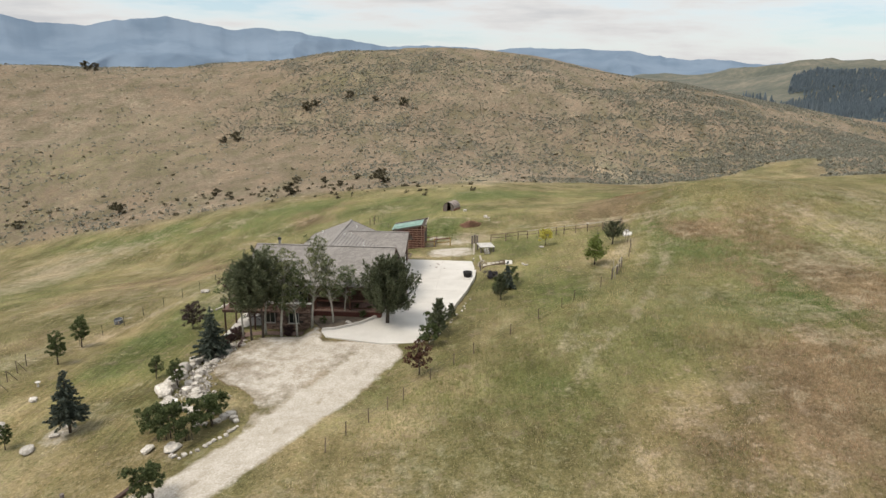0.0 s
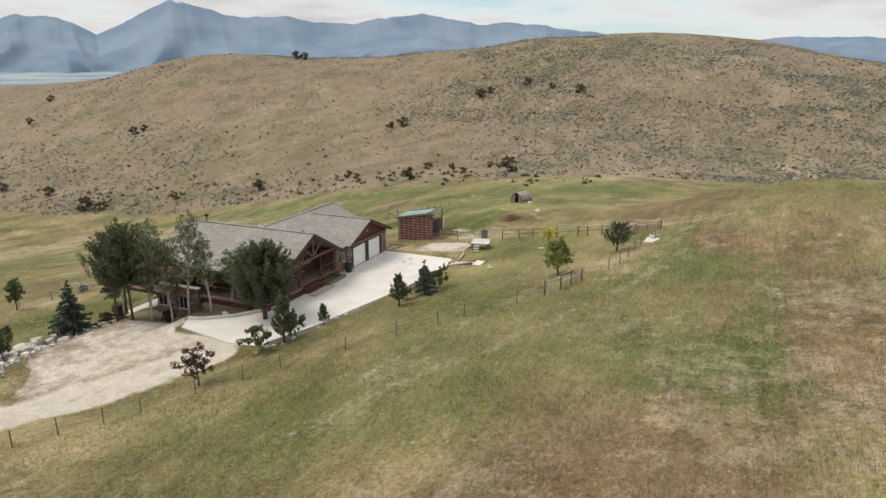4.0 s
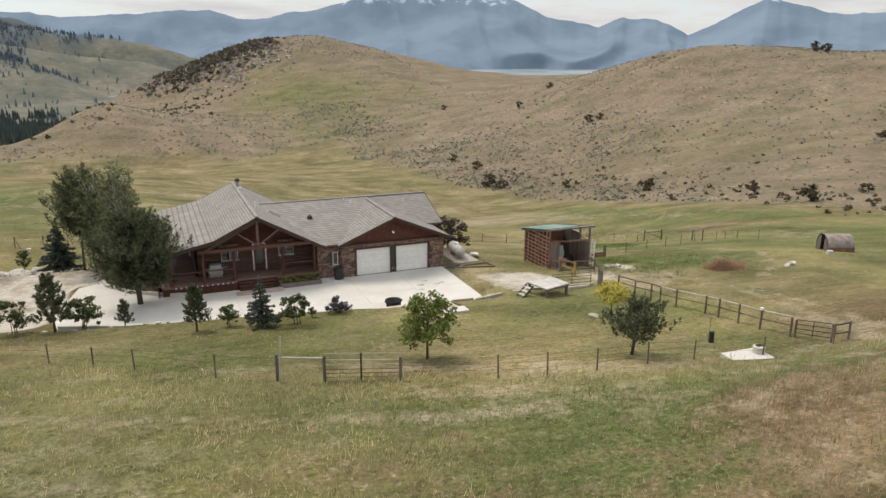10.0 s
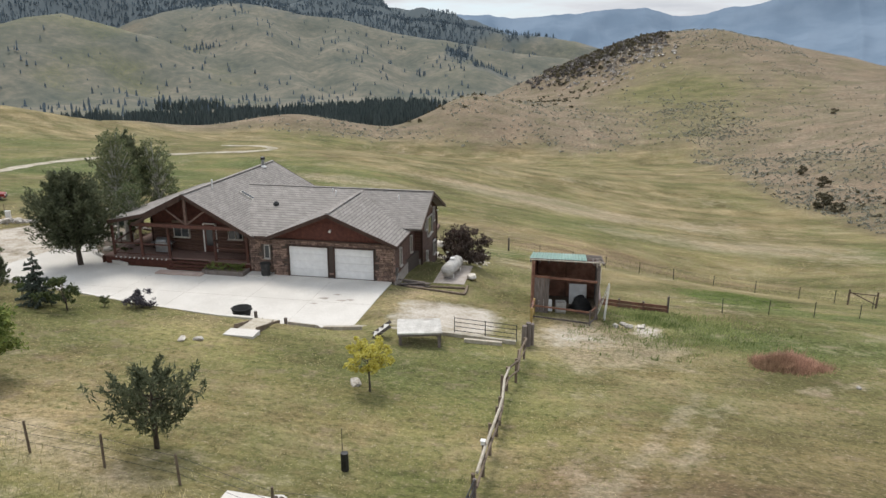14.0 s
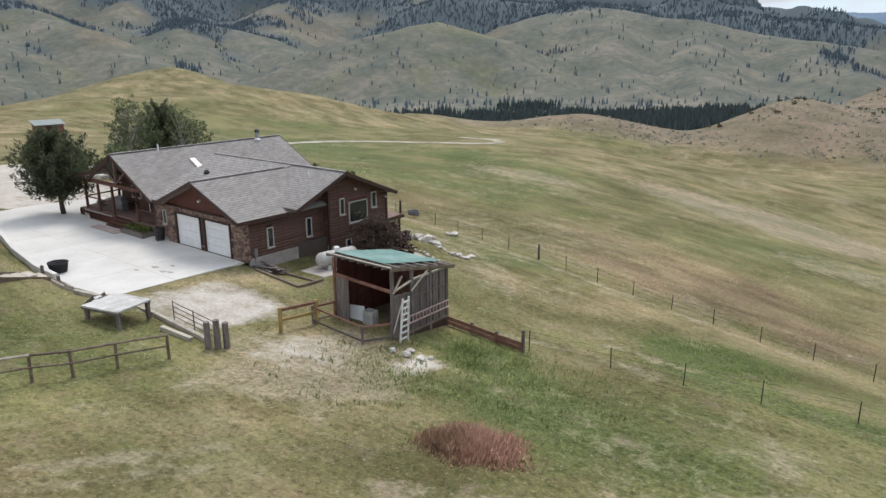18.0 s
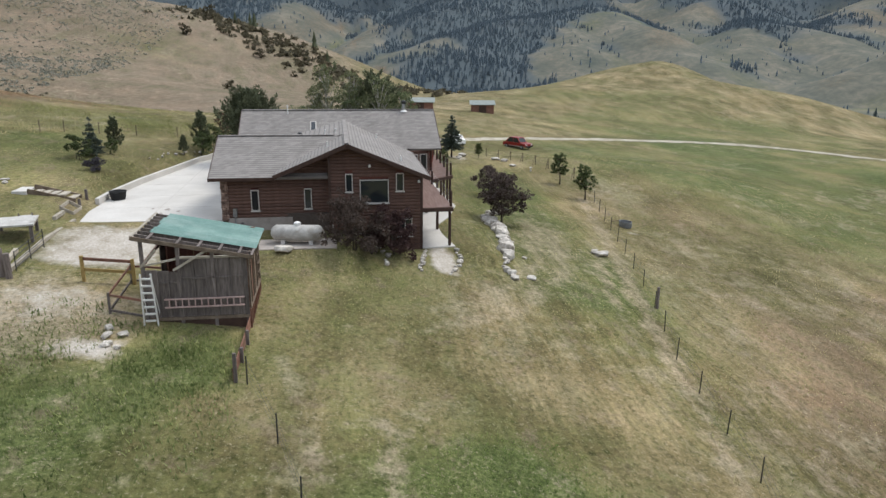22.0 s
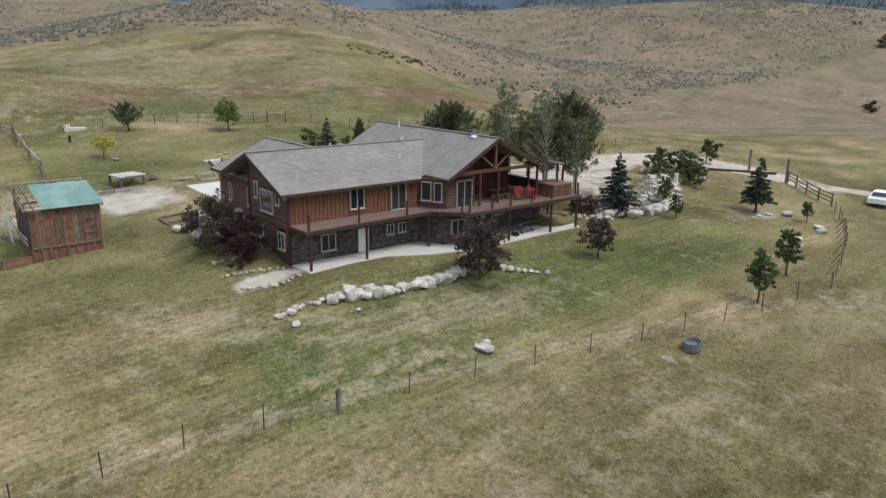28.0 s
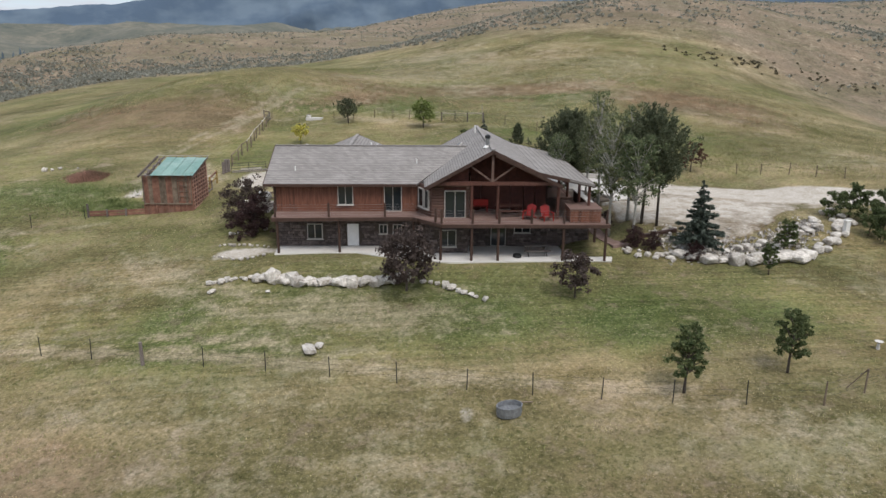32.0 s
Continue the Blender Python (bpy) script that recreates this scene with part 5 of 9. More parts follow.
DOORS = [(1.03, 3.80), (4.28, 7.02)]
part("veneer_bed", Geo().box(-0.1, 1.0, 0.0, 0.14, -0.1, 2.42).box(3.83, 4.25, 0.0, 0.14, -0.1, 2.2).box(7.05, 8.36, 0.0, 0.14, -0.1, 2.42).box(1.0, 7.05, 0.0, 0.14, 2.2, 2.42), MORTAR, house)
veneer(house, (-0.12, 0.0), (1, 0), 8.48, -0.02, 2.55, [(a + 0.08, b + 0.16, -1, 2.2) for a, b in DOORS], 4, STONE)
veneer(house, (8.37, -0.02), (0, 1), 0.42, -0.02, 2.5, [], 5, STONE)
veneer(house, (-0.1, 0.3), (0, -1), 0.3, -0.02, 2.6, [], 6, STONE)
part("veneer_bed", Geo().box(-1.85, -0.1, 0.24, 0.34, -0.1, 2.7), MORTAR, house)
veneer(house, (-1.9, 0.24), (1, 0), 1.8, -0.02, 2.6, [(1.05, 1.5, 1.05, 2.1)], 7, STONE)
veneer(house, (-1.9, 2.2), (0, -1), 1.95, 0.0, 2.6, [], 8, STONE)
window(house, (-0.62, 0.18, 1.58), 0.42, 0.98, 270, 1)
part("ledge", Geo().box(-0.2, 8.45, -0.12, 0.06, 2.55, 2.62), TRIM, house)

for a, b in DOORS:
    door = new("garage_door")
    door.parent = house
    tagged(door, "white sectional garage door")
    for k in range(4):
        z0 = k * 0.5325
        part("door_panel", Geo().box(a, b, 0.07, 0.12, z0 + 0.006, z0 + 0.5265), WHITE, door)
    fr = Geo().box(a - 0.08, a, -0.09, 0.12, 0, 2.2).box(b, b + 0.08, -0.09, 0.12, 0, 2.2).box(a - 0.08, b + 0.08, -0.09, 0.12, 2.13, 2.22)
    part("door_frame", fr, TRIM, door)
part("flood_lamp", Geo().tube([(4.05, 0.02, 3.35), (4.05, -0.16, 3.28)], [0.06, 0.09], 8), FRAMEWHITE, house)

# back: board and batten above, dark stone below
part("siding", Geo().box(-1.25, 8.9, 12.0, 12.06, 0.45, 2.62), BOARD, house, "red-brown board and batten siding")
x = -1.1
BACK_HOLES = [(3.35, 4.45), (-0.14, 1.14)]
while x < 8.85:
    inside_hole = any(a < x < b for a, b in BACK_HOLES)
    part("batten", Geo().box(x - 0.03, x + 0.03, 12.06, 12.10, 0.5 if not inside_hole else 2.5, 2.6), BOARD, house)
    x += 0.30
window(house, (3.9, 12.07, 1.80), 1.10, 1.40, 90, 2)
window(house, (0.5, 12.07, 1.58), 1.28, 1.92, 90, 2, "sliding_door", False)
veneer(house, (8.9, 12.04), (-1, 0), 10.2, -2.0, 0.38, [(2.15, 3.3, -1.5, -0.2), (5.05, 5.95, -2.1, -0.3), (7.3, 8.0, -1.1, -0.3), (8.3, 9.1, -1.1, -0.3)], 9, DARKSTONE, 0.16)
window(house, (6.18, 12.09, -0.86), 1.1, 1.15, 90, 2)
part("basement_door", Geo().box(3.02, 3.84, 12.04, 12.12, -1.95, -0.32).box(3.12, 3.17, 12.12, 12.17, -1.2, -1.1), WHITE, house, "plain white basement door")
window(house, (1.22, 12.09, -0.7), 0.62, 0.72, 90, 2)
window(house, (0.2, 12.09, -0.7), 0.66, 0.72, 90, 2)


# bay of the great room
def facing_of(a, b):
    return math.degrees(math.atan2(b[1] - a[1], b[0] - a[0])) + 90


def log_stretch(a, b, z0, z1, holes):
    """Log courses from a to b, seen from the right-hand side."""
    length = math.hypot(b[0] - a[0], b[1] - a[1])
    d = ((b[0] - a[0]) / length, (b[1] - a[1]) / length)
    log_wall(core, a, d, lambda z: cut(0, length, holes, z), z0, z1)
    return length, d


log_stretch((-1.32, 12.06), (-2.28, 14.0), 0.5, 2.75, [])
log_stretch((-2.28, 14.0), (-4.86, 14.0), 0.5, 3.0, [(0.85, 2.35, 0.5, 2.6)])
log_stretch((-4.9, 14.0), (-4.9, 11.7), 0.5, 3.6, [(0.5, 1.2, 0.9, 2.6)])
log_stretch((-4.9, 11.42), (-10.7, 11.42), 0.5, 3.4, [(0.9, 3.2, 0.6, 2.7)])
log_stretch((-10.74, 11.5), (-10.74, 2.4), 0.5, 3.3, [(1.5, 3.2, 0.6, 2.6)])
BAY = facing_of((-2.28, 14.0), (-1.32, 12.06)) - 180
for f, w in ((0.30, 0.78), (0.72, 0.62)):
    window(house, (-1.32 - 0.96 * f + 0.05, 12.06 + 1.94 * f + 0.03, 1.78), w, 1.35, math.degrees(math.atan2(0.96, 1.94)), 1)
window(house, (-3.88, 14.03, 1.55), 1.46, 1.95, 90, 2, "sliding_door", False)
window(house, (-4.86, 12.85, 1.75), 0.7, 1.6, 180, 1)
window(house, (-6.95, 11.50, 1.65), 2.2, 2.0, 90, 2)
window(house, (-9.4, 11.50, 1.55), 0.9, 1.95, 90, 1, "patio_door", False)
veneer(house, (-1.3, 12.02), (-0.445, 0.896), 2.1, -2.0, 0.36, [(0.3, 1.0, -1.5, -0.2)], 10, DARKSTONE, 0.16)
veneer(house, (-2.2, 13.92), (-1, 0), 2.6, -2.0, 0.36, [(0.6, 1.8, -1.55, -0.25)], 11, DARKSTONE, 0.16)
veneer(house, (-4.82, 13.9), (0, -1), 1.6, -2.0, 0.36, [], 12, DARKSTONE, 0.16)
veneer(house, (-4.9, 12.22), (-1, 0), 8.85, -2.0, 0.36, [(1.7, 2.8, -2.1, 0.0), (3.4, 4.6, -1.0, 0.0)], 13, DARKSTONE, 0.16)
part("parapet", Geo().box(-13.80, -13.60, 7.3, 12.2, 0.36, 1.30), MORTAR, house)
veneer(house, (-13.80, 12.25), (0, -1), 4.98, -1.9, 1.30, [(0.35, 1.4, -0.75, 0.45), (2.75, 3.8, -0.75, 0.45)], 14, STONE, 0.16)
part("parapet_cap", Geo().box(-13.98, -13.52, 7.2, 12.3, 1.30, 1.37), FRAMEWHITE, house, "pale parapet cap")
window(house, (-3.4, 13.96, -0.9), 1.2, 1.25, 90, 2)
window(house, (-7.15, 12.26, -0.95), 1.1, 2.0, 90, 1, "patio_door", False)
window(house, (-8.9, 12.26, -0.5), 1.2, 0.9, 90, 2)
window(house, (-13.86, 11.38, -0.15), 1.0, 1.18, 180, 2)
window(house, (-13.86, 8.98, -0.15), 1.0, 1.18, 180, 2)
window(house, (-10.8, 9.15, 1.6), 1.7, 2.0, 180, 2, "sliding_door", False)
part("wall_cap", Geo().box(-14.0, -10.6, 7.1, 12.4, 0.36, 0.44), DECKWOOD, house)

# decks
DECK_Z = 0.62
deck_outline = [(8.95, 12.08), (8.85, 14.1), (-0.9, 13.8), (-2.9, 15.95), (-14.3, 16.1), (-14.3, 11.3), (-10.75, 11.3), (-4.9, 11.45), (-4.9, 13.95), (-2.3, 14.0), (-1.3, 12.1)]
part("deck", Geo().prism(deck_outline, DECK_Z - 0.06, DECK_Z), DECKWOOD, house, "worn red-brown board deck")
rim = Geo()
for a, b in zip(deck_outline[:6], deck_outline[1:6]):
    rim.beam((*a, DECK_Z - 0.16), (*b, DECK_Z - 0.16), 0.06, 0.24)
part("deck_rim", rim, TRIM, house)
joists = Geo()
xj = -13.8
while xj < 8.8:
    ya = 12.2 if xj > -1.4 else (14.1 if xj > -4.8 else 12.3)
    yb = 13.8 if xj > -1.0 else (15.9 if xj < -3 else 14.6)
    joists.box(xj - 0.02, xj + 0.02, ya, yb, DECK_Z - 0.26, DECK_Z - 0.062)
    xj += 0.6
part("deck_joists", joists, TRIM, house)
for px, py in ((8.5, 13.95), (4.24, 13.75), (-1.0, 13.65), (-2.85, 15.75), (-4.95, 15.85), (-6.76, 15.85), (-11.2, 15.9), (-14.1, 15.95), (-14.1, 12.9)):
    part("deck_post", Geo().tube([(px, py, -1.98), (px, py, DECK_Z - 0.06)], [0.10, 0.09], 8), TRIM, house)
for px, py in ((8.6, 14.0), (4.9, 13.9), (1.0, 13.8), (-2.5, 13.85 + 1.6), (-2.9, 15.8), (-5.0, 15.85), (-6.8, 15.85), (-9.0, 15.85), (-11.2, 15.85), (-14.1, 15.95)):
    part("rail_post", Geo().tube([(px, py, DECK_Z), (px, py, DECK_Z + 0.98)], [0.085, 0.08], 8), TRIM, house)
wires = Geo()
RAILING = [(8.6, 14.0), (1.0, 13.78), (-0.9, 13.72), (-2.8, 15.8), (-14.1, 15.95)]
for (xa, ya), (xb, yb) in zip(RAILING, RAILING[1:]):
    for k in range(5):
        z = DECK_Z + 0.15 + k * 0.18
        wires.beam((xa, ya, z), (xb, yb, z), 0.007)
part("rail_cable", wires, STEEL, house)
# gable truss over the covered deck, and its columns
for y, zt in ((14.55, 0.0), (-0.1, 0.0)):
    t = Geo()
    t.beam((-10.6, y, 3.12), (-2.4, y, 3.12), 0.2, 0.24)
    part("truss_beam", t, POSTWOOD, house)
    part("king_post", Geo().beam((RIDGE_X, y, 3.2), (RIDGE_X, y, 5.2), 0.17), TRUSSWOOD, house)
    part("brace", Geo().beam((RIDGE_X - 0.1, y, 3.3), (RIDGE_X - 1.55, y, 4.35), 0.11), TRUSSWOOD, house)
    part("brace", Geo().beam((RIDGE_X + 0.1, y, 3.3), (RIDGE_X + 1.55, y, 4.35), 0.11), TRUSSWOOD, house)
for px, py, top in ((-5.0, 14.5, 3.05), (-6.8, 14.5, 3.05), (-11.0, 14.4, 3.3), (-13.1, 14.6, 3.0), (-13.1, 11.5, 3.0)):
    part("porch_column", Geo().tube([(px, py, DECK_Z), (px, py, top)], [0.11, 0.10], 8), POSTWOOD, house)
# front porch
part("porch_floor", Geo().prism([(-1.95, 2.4), (-1.95, 0.15), (-5.1, 0.15), (-5.1, 0.45), (-8.0, 0.45), (-8.0, 0.15), (-13.2, 0.15), (-13.6, 3.0), (-13.6, 7.2), (-10.7, 7.2), (-10.7, 2.4)], DECK_Z - 0.1, DECK_Z), DECKWOOD, house)
for sk in ((-13.2, -8.0, 0.2, 0.26), (-5.1, -1.95, 0.2, 0.26), (-13.5, -13.44, 0.2, 7.2)):
    part("porch_skirt", Geo().box(*sk, -0.1, DECK_Z - 0.1), SHAKE, house)
for k in range(4):
    z = DECK_Z - 0.155 * (k + 1)
    part("step", Geo().box(-7.95, -5.15, 0.42 - 0.32 * (k + 1), 0.42 - 0.32 * k, z - 0.10 if k < 3 else 0.01, z), POSTWOOD if k < 3 else CONCRETE, house)
part("step_landing", Geo().box(-8.3, -4.9, -1.5, -0.8, 0.01, 0.10), surface("pinkish_step", (0.34, 0.25, 0.21), (0.48, 0.38, 0.33), 2.0, 0.85, vary=0), house)
for px, py, top in ((-2.2, 0.35, 3.0), (-4.6, 0.35, 3.05), (-8.15, 0.35, 3.05), (-10.3, 0.35, 3.1), (-12.6, 0.45, 3.0), (-13.2, 3.4, 2.95), (-13.2, 6.9, 2.95)):
    part("porch_column", Geo().tube([(px, py, DECK_Z), (px, py, top)], [0.11, 0.10], 8), POSTWOOD, house)
for a, b in (((-2.2, 0.35), (-4.6, 0.35)), ((-8.15, 0.35), (-12.6, 0.45)), ((-12.6, 0.45), (-13.2, 3.4)), ((-13.2, 3.4), (-13.2, 6.9))):
    part("porch_rail", Geo().beam((*a, DECK_Z + 0.92), (*b, DECK_Z + 0.92), 0.09).beam((*a, DECK_Z + 0.15), (*b, DECK_Z + 0.15), 0.06), POSTWOOD, house)
log_wall(core, (-10.6, 2.40), (1, 0), lambda z: cut(0, 8.7, [(1.7, 3.0, 1.6, 2.6), (4.1, 5.05, 0.6, 2.75), (6.0, 7.2, 1.65, 2.6)], z), DECK_Z, 2.6)
window(house, (-8.25, 2.34, 2.1), 1.25, 0.9, 270, 2)
window(house, (-4.0, 2.34, 2.1), 1.15, 0.85, 270, 2)
front_door = new("front_door")
front_door.parent = house
part("door_leaf", Geo().box(-6.45, -5.6, 2.30, 2.38, DECK_Z + 0.02, 2.7), SHAKE, front_door)
part("door_frame", Geo().box(-6.55, -6.45, 2.28, 2.40, DECK_Z, 2.78).box(-5.6, -5.5, 2.28, 2.40, DECK_Z, 2.78).box(-6.55, -5.5, 2.28, 2.40, 2.70, 2.78), FRAMEWHITE, front_door)
part("pane", Geo().box(-6.30, -5.75, 2.28, 2.30, 1.1, 2.5), GLASS, front_door)
part("handle", Geo().tube([(-5.7, 2.27, 1.55), (-5.7, 2.27, 1.75)], [0.02, 0.02], 6), STEEL, front_door)
for xa, xb in ((-8.95, -7.6), (-4.6, -3.4)):
    part("sign_board", Geo().box(xa, xb, 2.25, 2.32, 2.72, 2.9), FENCEWOOD, house)
# roof fittings
chimney = new("chimney")
chimney.parent = house
part("flue", Geo().tube([(-6.2, 12.4, 5.0), (-6.2, 12.4, 5.95)], [0.14, 0.14], 12), STEEL, chimney)
part("chimney_cap", Geo().tube([(-6.2, 12.4, 5.93), (-6.2, 12.4, 6.12), (-6.2, 12.4, 6.20)], [0.20, 0.20, 0.06], 12), DARKMETAL, chimney)
part("flashing", Geo().tube([(-6.2, 12.4, 5.28), (-6.2, 12.4, 5.45)], [0.30, 0.16], 12), FRAMEWHITE, chimney)
for px, py, z, h in ((-6.0, 3.2, 5.2, 0.65), (2.4, 6.2, 4.3, 0.5), (1.9, 6.9, 4.5, 0.3), (7.2, 6.4, 4.2, 0.4), (7.6, 10.9, 3.25, 0.45), (-1.2, 9.9, 3.65, 0.45)):
    part("vent_pipe", Geo().tube([(px, py, z), (px, py, z + h)], [0.06, 0.06], 8), FRAMEWHITE, house)
part("turbine_vent", Geo().tube([(-1.6, 4.3, 3.8), (-1.6, 4.3, 4.05), (-1.6, 4.3, 4.2)], [0.2, 0.22, 0.1], 12), DARKMETAL, house)
sky_m = Matrix.Translation((-4.3, 5.2, gr(-4.3) + 0.03)) @ Euler((0, math.atan(0.55), 0)).to_matrix().to_4x4()
part("skylight", Geo().box(-0.60, 0.60, -0.24, 0.24, -0.05, 0.09, sky_m), FRAMETAN, house, "pale-framed skylight")
part("skylight_glass", Geo().box(-0.53, 0.53, -0.17, 0.17, 0.09, 0.10, sky_m), GLASS, house)

# ---- rocks ----
def rock_mesh(seed, flat=0.7, material=ROCK):
    rnd = random.Random(seed)
    bm = bmesh.new()
    for _ in range(30):
        p = Vector((rnd.uniform(-1, 1), rnd.uniform(-1, 1), rnd.uniform(-1, 1)))
        big = max(abs(c) for c in p)
        p = p.normalized().lerp(p / big, 0.55) * rnd.uniform(0.40, 0.50)
        bm.verts.new((p.x, p.y, p.z * flat))
    hull = bmesh.ops.convex_hull(bm, input=bm.verts)
    bmesh.ops.delete(bm, geom=[v for v in bm.verts if not v.link_faces], context="VERTS")
    bmesh.ops.bevel(bm, geom=bm.edges[:], offset=0.025, segments=1, affect="EDGES")
    bmesh.ops.triangulate(bm, faces=bm.faces[:])
    me = bpy.data.meshes.new("rock")
    bm.to_mesh(me)
    bm.free()
    me.materials.append(material)
    return me


ROCKS = [rock_mesh(s, f) for s, f in ((1, 0.8), (2, 0.6), (3, 0.7), (4, 0.55), (5, 0.9), (6, 0.65))]
rock_rnd = random.Random(11)


def rock(x, y, size, label, group="", sink=0.16, z=None, stretch=None):
    ob = new("rock", ROCKS[rock_rnd.randrange(len(ROCKS))])
    s = stretch or (rock_rnd.uniform(0.85, 1.3), rock_rnd.uniform(0.75, 1.05), rock_rnd.uniform(0.8, 1.1))
    base = gz(x, y) if z is None else z
    ob.matrix_basis = Matrix.Translation((x, y, base + size * s[2] * (0.36 - sink))) @ Euler((0, 0, rock_rnd.uniform(0, 6.28))).to_matrix().to_4x4() @ Matrix.Diagonal((size * s[0], size * s[1], size * s[2], 1))
    return tagged(ob, label, "rock", group)


def rock_row(line, count, lo, hi, label, group, spread=0.25):
    total = [0.0]
    for a, b in zip(line, line[1:]):
        total.append(total[-1] + math.hypot(b[0] - a[0], b[1] - a[1]))
    for k in range(count):
        s = (k + 0.5) / count * total[-1]
        i = max(j for j in range(len(line) - 1) if total[j] <= s)
        t = (s - total[i]) / (total[i + 1] - total[i])
        x = line[i][0] + t * (line[i + 1][0] - line[i][0]) + rock_rnd.uniform(-spread, spread)
        y = line[i][1] + t * (line[i + 1][1] - line[i][1]) + rock_rnd.uniform(-spread, spread)
        rock(x, y, rock_rnd.uniform(lo, hi), label, group)


rock_row([(12.6, 17.35), (10.8, 17.1), (9.6, 17.5)], 9, 0.32, 0.6, "small pale limestone boulder in the curved garden wall", "garden wall boulders", 0.1)
rock_row([(9.4, 17.6), (7.0, 18.1), (4.5, 18.5), (1.5, 18.6), (-0.8, 18.1)], 23, 0.80, 1.2, "large pale limestone boulder in the curved garden wall", "garden wall boulders", 0.12)
rock_row([(-1.4, 18.4), (-3.2, 19.2), (-4.4, 20.1), (-5.6, 21.0)], 10, 0.4, 0.7, "small pale limestone boulder in the curved garden wall", "garden wall boulders", 0.12)
rock(12.0, 18.5, 0.5, "single pale stone set in the lawn")
rock(8.3, 19.0, 0.3, "single pale stone set in the lawn")
rock_row([(-15.6, 14.2), (-17.5, 14.9), (-19.6, 15.3)], 16, 0.3, 0.6, "weathered boulder in the bank below the gravel lot", "lot bank boulders", 0.4)
rock_row([(-19.4, 14.9), (-21.5, 15.9), (-24.2, 16.6), (-26.6, 16.3), (-28.6, 15.6)], 18, 0.75, 1.5, "large pale boulder in the bank below the gravel lot", "lot bank boulders", 0.3)
rock_row([(-19.0, 13.2), (-22.0, 14.2), (-25, 14.6), (-28, 13.8), (-30.3, 12.2), (-31.5, 10.2)], 30, 0.4, 0.95, "pale boulder along the edge of the gravel lot", "lot edge boulders", 0.5)
rock_row([(-29.4, 15.0), (-31.0, 14.0), (-32.4, 12.0), (-33.0, 10.2)], 16, 0.45, 1.0, "pale boulder at the corner of the gravel lot", "lot edge boulders", 0.5)
rock(-38.1, 10.7, 1.15, "big flat pale boulder beside the shrub bed", "", 0.12, None, (1.3, 0.9, 0.7))
rock(-37.9, 12.6, 0.95, "big flat pale boulder beside the shrub bed", "", 0.12, None, (1.2, 0.9, 0.7))
rock_row([(-39.0, 10.6), (-39.6, 9.6), (-38.3, 8.4), (-36.8, 7.6), (-35.2, 7.0)], 14, 0.22, 0.5, "small stone edging the shrub bed", "shrub bed stones", 0.12)
rock_row([(-34.4, 7.6), (-33.6, 8.6), (-34.6, 9.8), (-34.0, 11.2)], 9, 0.3, 0.8, "pale boulder among the shrubs", "shrub bed stones", 0.3)
rock(4.66, 25.8, 1.0, "flat-topped pale boulder in the lawn by the wire fence", "", 0.1, None, (1.3, 0.8, 0.7))
rock(4.2, 25.4, 0.6, "flat-topped pale boulder in the lawn by the wire fence")
for x, y, s in ((-36.0, 22.6, 1.2), (-34.0, 21.8, 0.7), (-32.6, 21.6, 0.5), (-33.8, 26.4, 1.0), (-32.5, 27.2, 0.9), (-28.2, 27.2, 0.8)):
    rock(x, y, s, "pale lichened boulder on the lower lawn", "lower lawn boulders", 0.1, None, (1.2, 0.9, 0.6))
for x, y, s in ((35.2, -10.4, 0.5), (35.8, -10.0, 0.4), (36.5, -9.9, 0.62), (33.5, -10.6, 0.25)):
    rock(x, y, s, "white boulder lying in the dry paddock", "paddock boulders")
rock(13.1, 3.9, 0.95, "white boulder beside the gas tank", "", 0.1, None, (1.2, 0.8, 0.7))
rock(-15.2, 3.2, 0.7, "pale boulder in the planted bed")
rock(-11.9, 0.6, 0.65, "pale boulder in the planted bed")
rock(11.2, -17.4, 0.6, "pale boulder by the yellow tree", "", 0.1, None, (1.3, 0.8, 0.6))
rock(2.4, -14.6, 0.45, "brown stone lying on the lawn", "", 0.1, None, (1.3, 0.8, 0.6))
rock(1.7, -14.9, 0.5, "brown stone lying on the lawn", "", 0.1, None, (1.5, 0.8, 0.5))
rock_row([(9.3, 14.2), (11.0, 14.3), (13.4, 13.2)], 12, 0.18, 0.4, "small stone edging the gravel strip", "gravel strip stones", 0.1)
rock_row([(9.4, 12.4), (11.5, 11.9), (13.5, 11.5)], 11, 0.18, 0.4, "small stone edging the gravel strip", "gravel strip stones", 0.1)
rock_row([(10.3, 9.2), (11.6, 9.8), (13.2, 9.6)], 8, 0.2, 0.42, "small stone below the dark bushes", "bush bed stones", 0.15)
rock_row([(-10.0, -8.6), (-13.0, -7.9), (-17.0, -6.4), (-19.6, -5.6), (-23.0, -4.6)], 16, 0.16, 0.42, "small pale stone along the drive", "drive edge stones", 0.25)
rock_row([(23.2, -2.4), (24.8, -1.9)], 6, 0.25, 0.5, "grey stone in the spoil heap", "spoil heap stones", 0.5)

# ---- open shed with green sheet roof ----
SX0, SX1, SY0, SY1, SZ = 17.75, 21.75, -1.25, 2.95, -1.32
shed = thing("shed", "open-fronted weathered board shed with half-stripped green metal roof", "shed")


def shed_top(y):
    return 2.45 - (y + 1.25) * (2.45 - 1.62) / 4.2


WALL_TOP = 1.48
for px, py in ((SX0, SY0), (SX1, SY0), (SX0, SY1), (SX1, SY1), (19.75, SY1), (SX0, 0.85), (SX1, 0.2), (SX1, 1.6)):
    part("post", Geo().box(px - 0.07, px + 0.07, py - 0.07, py + 0.07, SZ - 0.7, shed_top(py) - 0.12), GREYWOOD if px > 20 else REDBOARD, shed)
